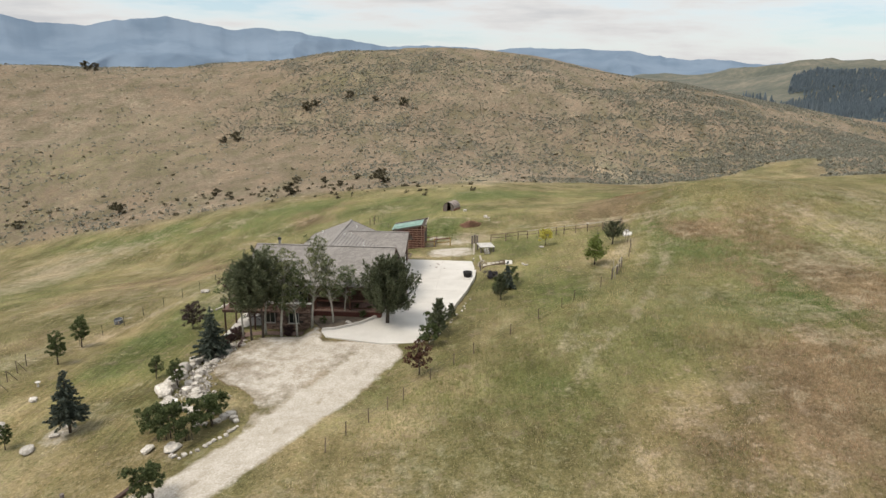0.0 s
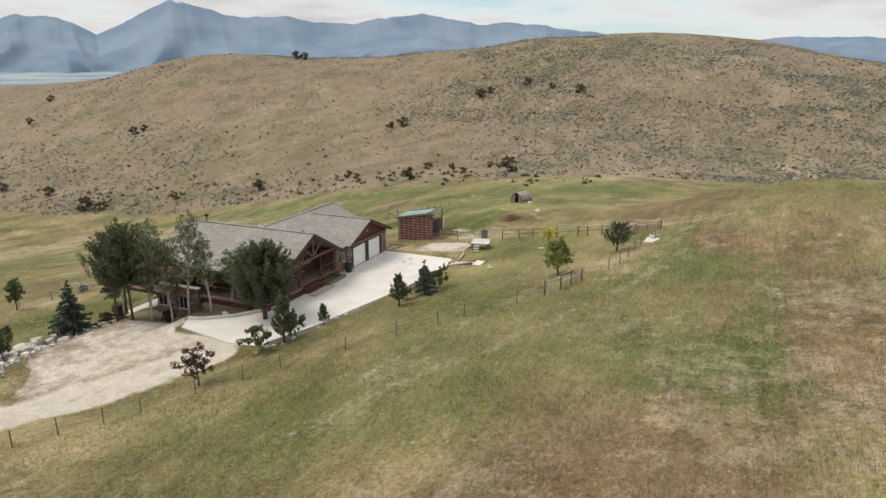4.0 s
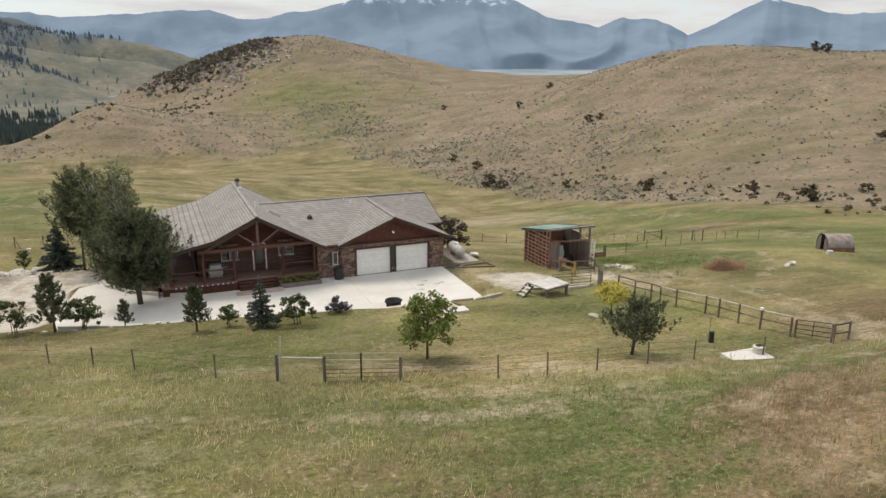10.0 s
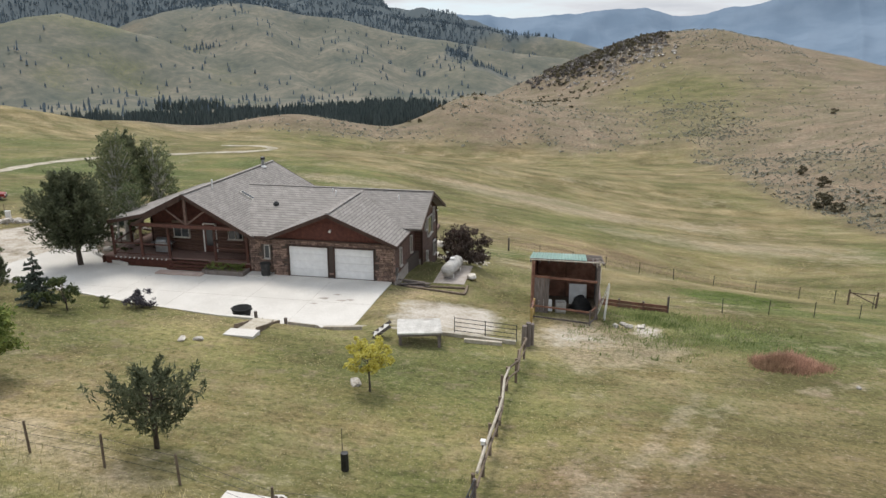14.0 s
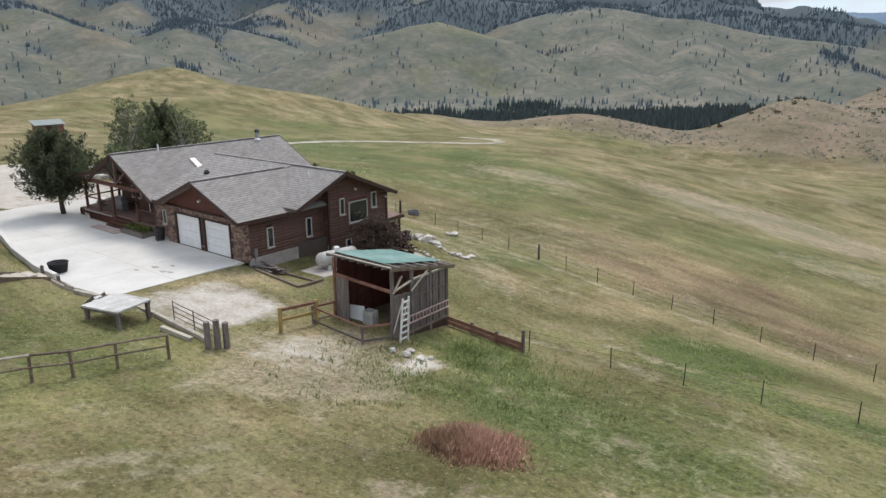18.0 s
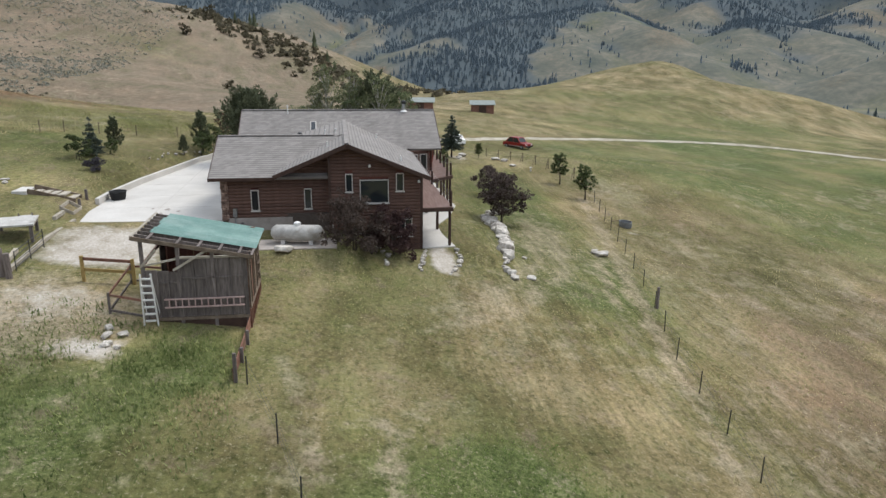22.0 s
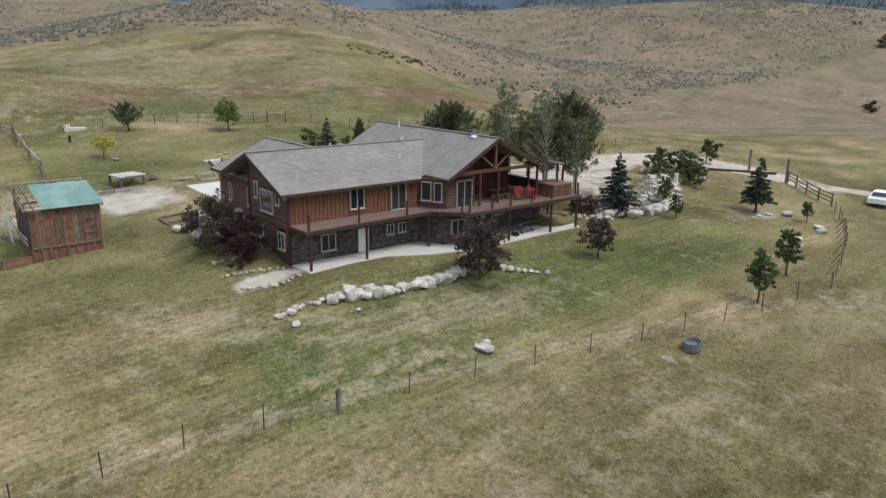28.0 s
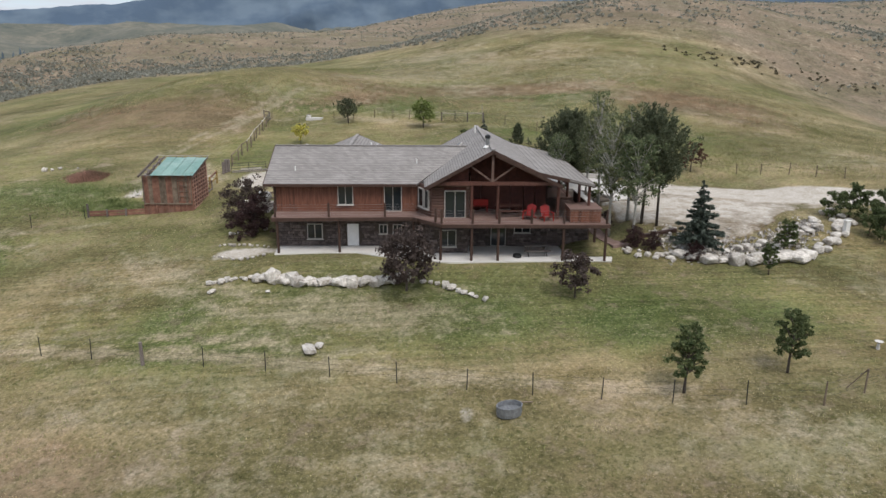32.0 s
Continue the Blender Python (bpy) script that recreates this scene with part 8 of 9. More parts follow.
def car(x, y, rz, paint, label, tall=1.45, length=4.5, pickup=False):
    c = thing("car", label, "car", "parked cars")
    hl = length / 2
    body = [(-hl, 0.35), (-hl + 0.08, 0.82), (-hl + 0.95, 0.92), (hl - 0.6, 0.95), (hl - 0.02, 0.86), (hl, 0.35)]
    g = Geo()
    n = len(body)
    for sy in (-0.86, 0.86):
        g.v += [(px, sy, pz) for px, pz in body]
    g.f = [tuple(range(n)), tuple(range(2 * n - 1, n - 1, -1))] + [(i, n + i, n + (i + 1) % n, (i + 1) % n) for i in range(n)]
    part("body", g, paint, c)
    cab = [(-hl + 1.15, 0.93), (-hl + 1.8, tall), (hl - 1.2 if not pickup else 0.5, tall), (hl - 0.45 if not pickup else 0.75, 0.96)]
    g = Geo()
    for sy, ins in ((-0.80, 0), (0.80, 0)):
        g.v += [(px, sy * (0.88 if pz > 1.2 else 1.0), pz) for px, pz in cab]
    g.f = [(0, 1, 2, 3), (7, 6, 5, 4), (0, 4, 5, 1), (1, 5, 6, 2), (2, 6, 7, 3), (3, 7, 4, 0)]
    cabin = part("cabin", g, paint, c)
    (xa, za), (xb, zb), (xc, zc), (xd, zd) = cab
    mid = (xb + xc) / 2
    for sy in (-1, 1):
        for x0, x1, u0, u1 in ((xa + 0.22, mid - 0.05, xb + 0.06, mid - 0.05), (mid + 0.05, xd - 0.22, mid + 0.05, xc - 0.06)):
            zl, zu = za + 0.05, zb - 0.06
            pane = [(x0, sy * 0.806, zl), (x1, sy * 0.806, zl), (u1, sy * 0.722, zu), (u0, sy * 0.722, zu)]
            inner = [(px, py - sy * 0.02, pz) for px, py, pz in pane]
            part("side_window", Geo().add(pane + inner, [(0, 1, 2, 3), (7, 6, 5, 4), (0, 4, 5, 1), (1, 5, 6, 2), (2, 6, 7, 3), (3, 7, 4, 0)]), GLASS, cabin)
    for (x0, z0), (x1, z1), sgn in (((xa, za), (xb, zb), -1), ((xd, zd), (xc, zc), 1)):
        lo, hi = Vector((x0, 0, z0)).lerp(Vector((x1, 0, z1)), 0.12), Vector((x0, 0, z0)).lerp(Vector((x1, 0, z1)), 0.88)
        pane = [(lo.x + sgn * 0.006, -0.68, lo.z + 0.004), (lo.x + sgn * 0.006, 0.68, lo.z + 0.004), (hi.x + sgn * 0.006, 0.62, hi.z + 0.004), (hi.x + sgn * 0.006, -0.62, hi.z + 0.004)]
        inner = [(px - sgn * 0.03, py, pz - 0.02) for px, py, pz in pane]
        part("windscreen", Geo().add(pane + inner, [(0, 1, 2, 3), (7, 6, 5, 4), (0, 4, 5, 1), (1, 5, 6, 2), (2, 6, 7, 3), (3, 7, 4, 0)]), GLASS, cabin)
    for sy in (-0.872, 0.862):
        part("sill_trim", Geo().box(-hl + 0.2, hl - 0.2, sy, sy + 0.01, 0.38, 0.50), STEEL, c)
    for sx in (-hl + 0.8, hl - 0.85):
        for sy in (-0.84, 0.84):
            w = part("wheel", Geo().tube([(sx, sy - 0.1, 0.33), (sx, sy + 0.1, 0.33)], [0.33, 0.33], 14), BLACKRUBBER, c)
            part("rim", Geo().tube([(sx, sy - 0.105, 0.33), (sx, sy + 0.105, 0.33)], [0.19, 0.19], 10), STEEL, w)
    for sy in (-0.6, 0.6):
        part("headlight", Geo().box(-hl - 0.01, -hl + 0.06, sy - 0.16, sy + 0.16, 0.62, 0.76), FRAMEWHITE, c)
    part("bumper", Geo().box(-hl - 0.06, -hl + 0.04, -0.8, 0.8, 0.35, 0.55), DARKMETAL, c)
    c.matrix_basis = pose(x, y, gz(x, y) - 0.02, 0, 0, rz)


car(-52.9, 24.5, 8, WHITE, "white saloon car parked on the pasture")
car(-56.0, 34.9, 214, REDPAINT, "red off-road car parked on the pasture", 1.7, 4.7)

# ---- trees and bushes ----
def leaf_quads(centres, sizes, rng, droop=0.0, out=None, slim=0.55):
    """Small leaf or needle sprays at the centres, turned at random."""
    n = len(centres)
    a = rng.normal(size=(n, 3))
    if out is not None:
        a = a * 0.55 + out
    a[:, 2] -= droop
    a /= np.linalg.norm(a, axis=1, keepdims=True) + 1e-9
    b = np.cross(a, rng.normal(size=(n, 3)))
    b /= np.linalg.norm(b, axis=1, keepdims=True) + 1e-9
    s = np.asarray(sizes)[:, None]
    v = np.stack([centres - a * s, centres + b * s * slim, centres + a * s, centres - b * s * slim], 1)
    return v.reshape(-1, 3)


def leaf_mesh(name, verts, material):
    n = len(verts) // 4
    me = bpy.data.meshes.new(name)
    me.vertices.add(n * 4)
    me.vertices.foreach_set("co", np.asarray(verts, np.float32).ravel())
    me.loops.add(n * 4)
    me.loops.foreach_set("vertex_index", np.arange(n * 4))
    me.polygons.add(n)
    me.polygons.foreach_set("loop_start", np.arange(0, n * 4, 4))
    me.update(calc_edges=True)
    me.materials.append(material)
    return me


def in_ball(rng, n):
    p = rng.normal(size=(n, 3))
    p /= np.linalg.norm(p, axis=1, keepdims=True)
    return p * (rng.random((n, 1)) ** 0.45)


def broadleaf(high, wide, clear, leaf, bark, seed, leaves=1500, size=0.13, clumps=16, stems=1, name="tree"):
    """Trunk, limbs and clumps of leaves with gaps between; metres."""
    rng = np.random.default_rng(seed)
    wood = Geo()
    tips = []
    for s in range(stems):
        lean = rng.normal(size=2) * (0.05 if stems == 1 else 0.16)
        base = rng.normal(size=2) * (0.0 if stems == 1 else 0.12)
        top = Vector((base[0] + lean[0] * high, base[1] + lean[1] * high, high * 0.8))
        mid = Vector((base[0] + lean[0] * high * 0.3, base[1] + lean[1] * high * 0.3, high * 0.4))
        r = (0.020 if bark is BARK else 0.0125) * high * (1.0 if stems == 1 else 0.6)
        wood.tube([(base[0], base[1], -0.15), (base[0], base[1], high * 0.12), mid, top], [r * 1.25, r, r * 0.7, r * 0.2], 7)
        for k in range(max(4, clumps // stems)):
            h = clear + (high * 0.97 - clear) * ((k + 0.5 + rng.normal() * 0.3) / max(4, clumps // stems))
            h = min(max(h, clear * 0.9), high * 0.95)
            t = min(1.0, max(0.0, (h - clear) / max(0.1, high - clear)))
            reach = wide / 2 * (1 - 0.75 * t ** 2.2) * rng.uniform(0.45, 0.95) * (0.75 + 0.5 * min(1, t * 3))
            a = k * 2.4 + rng.uniform(0, 1.2)
            f = min(1.0, h / (high * 0.8))
            start = Vector((base[0] + lean[0] * h * 0.8, base[1] + lean[1] * h * 0.8, h * 0.75))
            end = Vector((start.x + reach * math.cos(a), start.y + reach * math.sin(a), h))
            wood.tube([start, start.lerp(end, 0.55) + Vector((0, 0, 0.05 * high * (1 - f))), end], [r * 0.42, r * 0.26, r * 0.08], 5, False)
            tips.append((end, wide * rng.uniform(0.07, 0.13), 1.0))
            for _ in range(3):
                u = rng.uniform(0.45, 1.0)
                off = Vector(rng.normal(size=3)) * (wide * 0.085)
                twig = start.lerp(end, u) + off
                wood.tube([start.lerp(end, u * 0.85), twig], [r * 0.10, r * 0.04], 4, False)
                tips.append((twig, wide * rng.uniform(0.045, 0.095), 0.55))
    share = leaves * 1.7 / sum(w for _, _, w in tips)
    size = size * 0.80
    vs = []
    for end, rad, weight in tips:
        per = max(6, int(share * weight))
        c = in_ball(rng, per) * np.array([rad * 1.15, rad * 1.15, rad * 0.85]) + np.array(end)
        vs.append(leaf_quads(c, rng.uniform(0.6, 1.3, per) * size, rng))
    return wood.mesh("trunk", bark, True), leaf_mesh("crown", np.concatenate(vs), leaf)


def spruce_tree(high, wide, seed, leaf, sprays=2600, size=0.14, ragged=0.15, clear=0.35):
    rng = np.random.default_rng(seed)
    wood = Geo()
    wood.tube([(0, 0, -0.15), (0, 0, high * 0.5), (0, 0, high * 0.98)], [0.024 * high, 0.014 * high, 0.004 * high], 7)
    tiers = int(high * 3.6)
    vs = []
    total = 0
    branches = []
    for k in range(tiers):
        t = (k + 0.5) / tiers
        z = clear + (high - clear) * t
        reach = wide / 2 * (1 - t) ** 0.85 + 0.06
        for j in range(max(4, int(9 * (1 - t)) + 3)):
            a = j * 2.399 + k * 1.1 + rng.uniform(-0.3, 0.3)
            branches.append((z + rng.uniform(-0.12, 0.12), reach * rng.uniform(1 - 2.2 * ragged, 1 + ragged), a))
    weights = sum(b[1] for b in branches)
    for z, reach, a in branches:
        n = max(6, int(sprays * 1.6 * reach / weights))
        u = rng.random(n) ** 0.7
        d = np.array([math.cos(a), math.sin(a), 0.0])
        side = np.array([-d[1], d[0], 0.0])
        c = d[None] * (u * reach)[:, None] + side[None] * (rng.normal(size=n) * 0.12 * reach * (1.1 - u))[:, None]
        c[:, 2] = z - 0.22 * reach * u + 0.10 * reach * u ** 2 + rng.normal(size=n) * 0.035
        out = np.tile(d * 0.9, (n, 1))
        vs.append(leaf_quads(c, rng.uniform(0.6, 1.25, n) * size, rng, 0.15, out, 0.36))
        if reach > 0.35:
            wood.tube([(0, 0, z), tuple(d * reach * 0.8 + np.array([0, 0, z - 0.14 * reach]))], [0.018, 0.006], 4, False)
    return wood.mesh("trunk", BARK, True), leaf_mesh("crown", np.concatenate(vs), leaf)


def pine_tree(high, wide, clear, seed, sprays=3200, size=0.17, clumps=34, leaf=None, cone=0.0):
    """A pine: needle tufts along upswept limbs; cone 0 is round-headed, 1 is pointed."""
    rng = np.random.default_rng(seed)
    wood = Geo()
    bend = rng.normal(size=2) * 0.03 * high
    r = (0.012 if high > 8 else 0.028 - 0.010 * cone) * high
    wood.tube([(0, 0, -0.15), (bend[0] * 0.4, bend[1] * 0.4, high * 0.35), (bend[0], bend[1], high * 0.7), (bend[0], bend[1], high * 0.95)], [r * 1.2, r * 0.9, r * 0.5, r * 0.12], 8)
    spots = []
    for k in range(clumps):
        t = (k + 0.5) / clumps
        h = clear + (high * 0.98 - clear) * t
        round_head = 0.55 + 0.75 * t if t < 0.45 else 0.9 * (1 - ((t - 0.45) / 0.58) ** 2) + 0.05
        reach = wide / 2 * ((1 - cone) * round_head + cone * (1.02 - t) ** 0.8) * rng.uniform(0.5, 1.1)
        a = k * 2.399 + rng.uniform(-0.4, 0.4)
        base = Vector((bend[0] * t, bend[1] * t, 0))
        start = base + Vector((0, 0, max(min(clear, 0.25 * high), h - reach * 0.5)))
        end = base + Vector((reach * math.cos(a), reach * math.sin(a), h))
        wood.tube([start, start.lerp(end, 0.6) + Vector((0, 0, -0.05 * reach)), end], [r * 0.28, r * 0.16, r * 0.05], 5, False)
        for u in (0.45, 0.65, 0.82, 1.0, 1.06):
            side = Vector(rng.normal(size=3)) * (0.16 * reach * (1.15 - 0.5 * u))
            spots.append((start.lerp(end, u) + side, end - start, u))
    per = max(8, sprays * 2 // len(spots))
    vs = []
    for p, d, u in spots:
        rad = wide * rng.uniform(0.045, 0.085) * (0.8 + 0.3 * u)
        q = in_ball(rng, per)
        shoot = np.array(d.normalized()) * 0.7 + np.array([0, 0, 0.75])
        run = rng.random(per)
        c = q * (rad * (1.05 - 0.75 * run))[:, None] + np.array(p) + shoot * (rad * 2.3 * (run - 0.25))[:, None]
        out = q * 0.8 + shoot * 0.6
        vs.append(leaf_quads(c, rng.uniform(0.6, 1.3, per) * size, rng, 0.0, out, 0.26))
    return wood.mesh("trunk", BARK, True), leaf_mesh("crown", np.concatenate(vs), leaf or NEEDLE)


def plant(meshes, x, y, name, label, category, group="", scale=1.0, turn=0.0, z=None, squash=1.0):
    t = thing(name, label, category, group)
    for kind, me in zip(("trunk", "crown"), meshes):
        part(kind, me, None, t)
    t.matrix_basis = pose(x, y, gz(x, y) if z is None else z, 0, 0, turn) @ Matrix.Diagonal((scale, scale, scale * squash, 1))
    return t


MAPLE = broadleaf(3.2, 2.9, 1.05, BRIGHTLEAF, BARK, 1, 2200, 0.11, 28)
plant(MAPLE, -1.8, -22.4, "maple_tree", "round bright green maple on the lawn", "tree")
plant(pine_tree(2.7, 3.1, 1.05, 3, 1900, 0.11, 34), 7.4, -25.9, "pine_tree", "small round-headed dark pine on the lawn", "tree")
plant(broadleaf(2.3, 2.1, 1.1, YELLOWLEAF, BARK, 4, 1000, 0.10, 16), 12.0, -18.0, "yellow_tree", "small tree with bright yellow leaves", "tree")
BIGPINE = pine_tree(6.3, 5.9, 1.6, 5, 9500, 0.17, 110, None, 0.12)
plant(BIGPINE, -14.7, -0.6, "pine_tree", "broad dark pine beside the front porch", "tree", z=0.0)
ASPENS = [broadleaf(9.4, 3.3, 3.5, ASPENLEAF, ASPENBARK, 20 + k, 1900, 0.12, 36) for k in range(3)]
POPLARLEAF = leaf_material("poplar_leaves", (0.066, 0.092, 0.044), (0.205, 0.228, 0.116))
GREENS = [broadleaf(7.8, 3.8, 3.4, POPLARLEAF, ASPENBARK, 30 + k, 2100, 0.13, 36) for k in range(2)]
GROVEPINE = [pine_tree(8.2, 5.2, 3.6, 36 + k, 4200, 0.16, 54, None, 0.1) for k in range(2)]
for k, (x, y, kind, s) in enumerate(((-18.1, 10.8, GROVEPINE[0], 1.02), (-17.5, 9.2, ASPENS[2], 0.98), (-19.0, 11.6, GROVEPINE[1], 0.92), (-16.4, 8.0, GREENS[0], 1.0), (-15.5, 11.4, ASPENS[0], 1.0), (-15.8, 6.6, ASPENS[1], 1.0), (-15.2, 4.7, ASPENS[2], 0.78), (-13.4, 3.9, GREENS[0], 0.70), (-16.8, 13.2, GREENS[1], 1.0))):
    plant(kind, x, y, "grove_tree", "tall pale-trunked aspen in the grove by the house" if kind in ASPENS else ("dark long-needled pine in the grove by the house" if kind in GROVEPINE else "leafy dark green poplar in the grove by the house"), "tree", "grove by the house", s, 40 * k)
JUNIPER = spruce_tree(5.0, 3.3, 7, SPRUCELEAF, 3400, 0.17, 0.30, 0.7)
plant(JUNIPER, -21.0, 14.6, "spruce_tree", "shaggy blue spruce at the edge of the gravel lot", "tree", z=gz(-21.0, 14.6) + 0.1)
plant(spruce_tree(4.7, 2.9, 8, SPRUCELEAF, 3800, 0.13, 0.12, 1.0), -33.5, 20.8, "spruce_tree", "neat blue spruce on the lower lawn", "tree", "", 1.1)
YOUNG = [broadleaf(3.5, 2.0, 1.15, LEAF, BARK, 40 + k, 2100, 0.10, 24) for k in range(3)]
plant(YOUNG[0], -14.3, 31.2, "young_tree", "young dark green tree by the wire fence", "tree", "young lawn trees", 1.0)
plant(YOUNG[1], -19.8, 30.3, "young_tree", "young upright tree by the wire fence", "tree", "young lawn trees", 0.95, 60)
plant(YOUNG[2], -24.4, 18.4, "young_tree", "small thin tree below the rock bank", "tree", "young lawn trees", 0.62, 20)
plant(YOUNG[0], -35.5, 24.6, "young_tree", "small thin tree among boulders", "tree", "young lawn trees", 0.55, 90)
plant(YOUNG[1], -26.8, 15.4, "young_tree", "small bushy tree growing in the rock bank", "tree", "young lawn trees", 0.75, 10)
PLUM = [broadleaf(3.9, 4.0, 1.15, PLUMLEAF, BARK, 50, 3000, 0.13, 30), broadleaf(2.9, 2.7, 0.9, PLUMLEAF, BARK, 51, 1600, 0.12, 20)]
plant(PLUM[0], -0.6, 19.5, "plum_tree", "broad dark purple-leaved plum behind the boulder wall", "tree")
plant(PLUM[1], -11.1, 20.7, "plum_tree", "small dark purple-leaved plum on the back lawn", "tree")
REDTREE = broadleaf(2.9, 2.4, 0.9, leaf_material("reddish_leaves", (0.060, 0.028, 0.022), (0.165, 0.085, 0.062)), BARK, 52, 900, 0.11, 16)
plant(REDTREE, -27.6, -5.0, "plum_tree", "sparse red-leaved young tree by the drive", "tree")
BUSH = [broadleaf(3.0, 3.9, 0.3, leaf_material("bronze_plum_leaves", (0.052, 0.040, 0.034), (0.150, 0.112, 0.092)), BARK, 60, 3000, 0.11, 34, 4), broadleaf(2.9, 3.3, 0.3, leaf_material("dark_maroon_leaves", (0.044, 0.026, 0.026), (0.120, 0.074, 0.068)), BARK, 61, 2800, 0.11, 30, 3)]
plant(BUSH[0], 12.2, 7.9, "lilac_bush", "wide dark plum-coloured bush beside the house end", "bush", "house end bushes")
plant(BUSH[1], 11.0, 10.2, "lilac_bush", "dark plum-coloured bush against the basement wall", "bush", "house end bushes", 1.0, 40)
# trees along the drive
ROWPINE = [pine_tree(3.2, 1.9, 0.75, 70 + k, 1500, 0.13, 34, None, 0.8) for k in range(2)]
ROWSHRUB = [broadleaf(2.1, 2.2, 0.6, LEAF, BARK, 75 + k, 1100, 0.11, 16, 3) for k in range(2)]
plant(ROWSHRUB[0], -21.6, -5.5, "shrub", "rounded green shrub beside the drive", "shrub", "drive row", 1.0)
plant(ROWPINE[0], -19.4, -5.9, "pine_tree", "young upright pine beside the drive", "tree", "drive row", 1.15)
plant(ROWSHRUB[1], -17.9, -5.9, "shrub", "dense green shrub beside the drive", "shrub", "drive row", 1.05)
plant(ROWPINE[1], -15.5, -6.9, "pine_tree", "thin seedling pine beside the drive", "tree", "drive row", 0.55)
plant(ROWPINE[1], -11.6, -11.7, "pine_tree", "young pine on the lawn above the drive", "tree", "drive row", 0.85, 50)
plant(ROWSHRUB[1], -9.9, -11.6, "shrub", "small two-stemmed shrub above the drive", "shrub", "drive row", 0.62)
plant(spruce_tree(3.0, 2.0, 81, SPRUCELEAF, 1800, 0.12, 0.15, 0.3), -8.1, -12.4, "spruce_tree", "small neat spruce above the drive", "tree", "drive row")
plant(ROWSHRUB[0], -6.1, -12.8, "shrub", "small flat-topped tree above the drive", "shrub", "drive row", 0.9, 70)
LAVENDER = broadleaf(0.9, 1.7, 0.1, leaf_material("lavender_leaves", (0.050, 0.045, 0.055), (0.120, 0.110, 0.125)), BARK, 83, 900, 0.08, 20, 5)
plant(LAVENDER, -3.3, -10.9, "lavender_bush", "low grey-purple lavender bush above the drive", "bush", "", 1.0)
plant(ROWSHRUB[1], -5.0, -11.4, "shrub", "tiny green shrub above the drive", "shrub", "drive row", 0.3)
# shrubs at the west bed
for x, y, k, s in ((-36.2, 11.6, 0, 1.35), (-35.0, 9.0, 1, 1.3), (-34.6, 12.4, 1, 1.0), (-36.9, 10.0, 0, 1.0), (-33.3, 9.3, 0, 0.95), (-44.3, 8.9, 1, 1.25), (-34.9, 13.4, 0, 1.1)):
    plant(ROWSHRUB[k], x, y, "shrub", "dark green shrub in the stone-edged bed", "shrub", "west bed shrubs", s, 33 * s)
for x, y, s in ((-16.8, 13.9, 0.5), (-18.0, 14.3, 0.42), (-15.9, 9.0, 0.4), (-20.6, 15.6, 0.45)):
    plant(BUSH[1], x, y, "low_bush", "low dark purple bush on the bank", "bush", "bank bushes", s, 70 * s)
bedplants = broadleaf(0.5, 0.9, 0.05, BRIGHTLEAF, BARK, 88, 260, 0.06, 10, 4)
for k, (x, y) in enumerate(((-4.5, -0.4), (-3.8, -0.3), (-3.1, -0.4), (-2.5, -0.3))):
    plant(bedplants, x, y, "flower_clump", "clump of low green plants in the planter", "plant", "planter plants", 1.0, 90 * k, 0.24)
for k, (x, y) in enumerate(((-12.4, 1.4), (-13.6, 1.9), (-12.2, 3.0), (-15.6, 5.6))):
    plant(ROWSHRUB[k % 2], x, y, "shrub", "low green shrub in the planted bed", "shrub", "planted bed shrubs", 0.4, 50 * k, 0.02)
# dark bushes scattered over the open slopes
HILLBUSH = [broadleaf(2.6, 3.4, 0.3, SHRUBLEAF, BARK, 90 + k, 700, 0.22, 16, 4) for k in range(3)]
for k, (x, y, s) in enumerate(((177.8, 266, 1.5), (147, 241, 1.3), (128, 285, 1.2), (277, 194, 2.2), (281, 192, 1.9), (192, 88.5, 1.7), (188, 92, 1.2), (227, 69, 1.9), (232, 66, 1.4), (85.5, 175, 1.3), (78, 131, 1.8), (80, 127, 1.2), (100.7, 41.8, 1.6), (114.9, 19.9, 1.9), (145, 181, 1.4), (149, 180, 1.2), (230, 27, 1.7), (242, 52.6, 1.6), (236, 40, 1.2), (85, 154, 1.3), (99.8, 88, 1.3), (104, 92, 1.0), (-265, -53.5, 1.8), (-331, -54, 2.0), (-188, -27, 1.6), (-258, -24, 1.8), (120, 45, 1.0), (116, 36, 0.9), (106, 60, 0.9), (92, 112, 1.0), (111, 66, 1.0), (124, 28, 0.8), (109, 30, 0.8))):
    plant(HILLBUSH[k % 3], x, y, "hill_bush", "dark wind-pruned bush on the dry hillside", "bush", "hillside bushes", s * 0.78, 47 * k)

# ---- what grows too thick to count ----
def scatter(rng, n, x0, x1, y0, y1, keep):
    x, y = rng.uniform(x0, x1, n), rng.uniform(y0, y1, n)
    p = keep(x, y)
    m = rng.random(n) < p
    return x[m], y[m]


def stuff(name, verts, per, material, label, category):
    """One joined mesh of many small faces with per corners each."""
    n = len(verts) // per
    me = bpy.data.meshes.new(name)
    me.vertices.add(n * per)
    me.vertices.foreach_set("co", np.asarray(verts, np.float32).ravel())
    me.loops.add(n * per)
    me.loops.foreach_set("vertex_index", np.arange(n * per))
    me.polygons.add(n)
    me.polygons.foreach_set("loop_start", np.arange(0, n * per, per))
    me.update(calc_edges=True)
    me.materials.append(material)
    return tagged(new(name, me), label, category, kind="stuff")


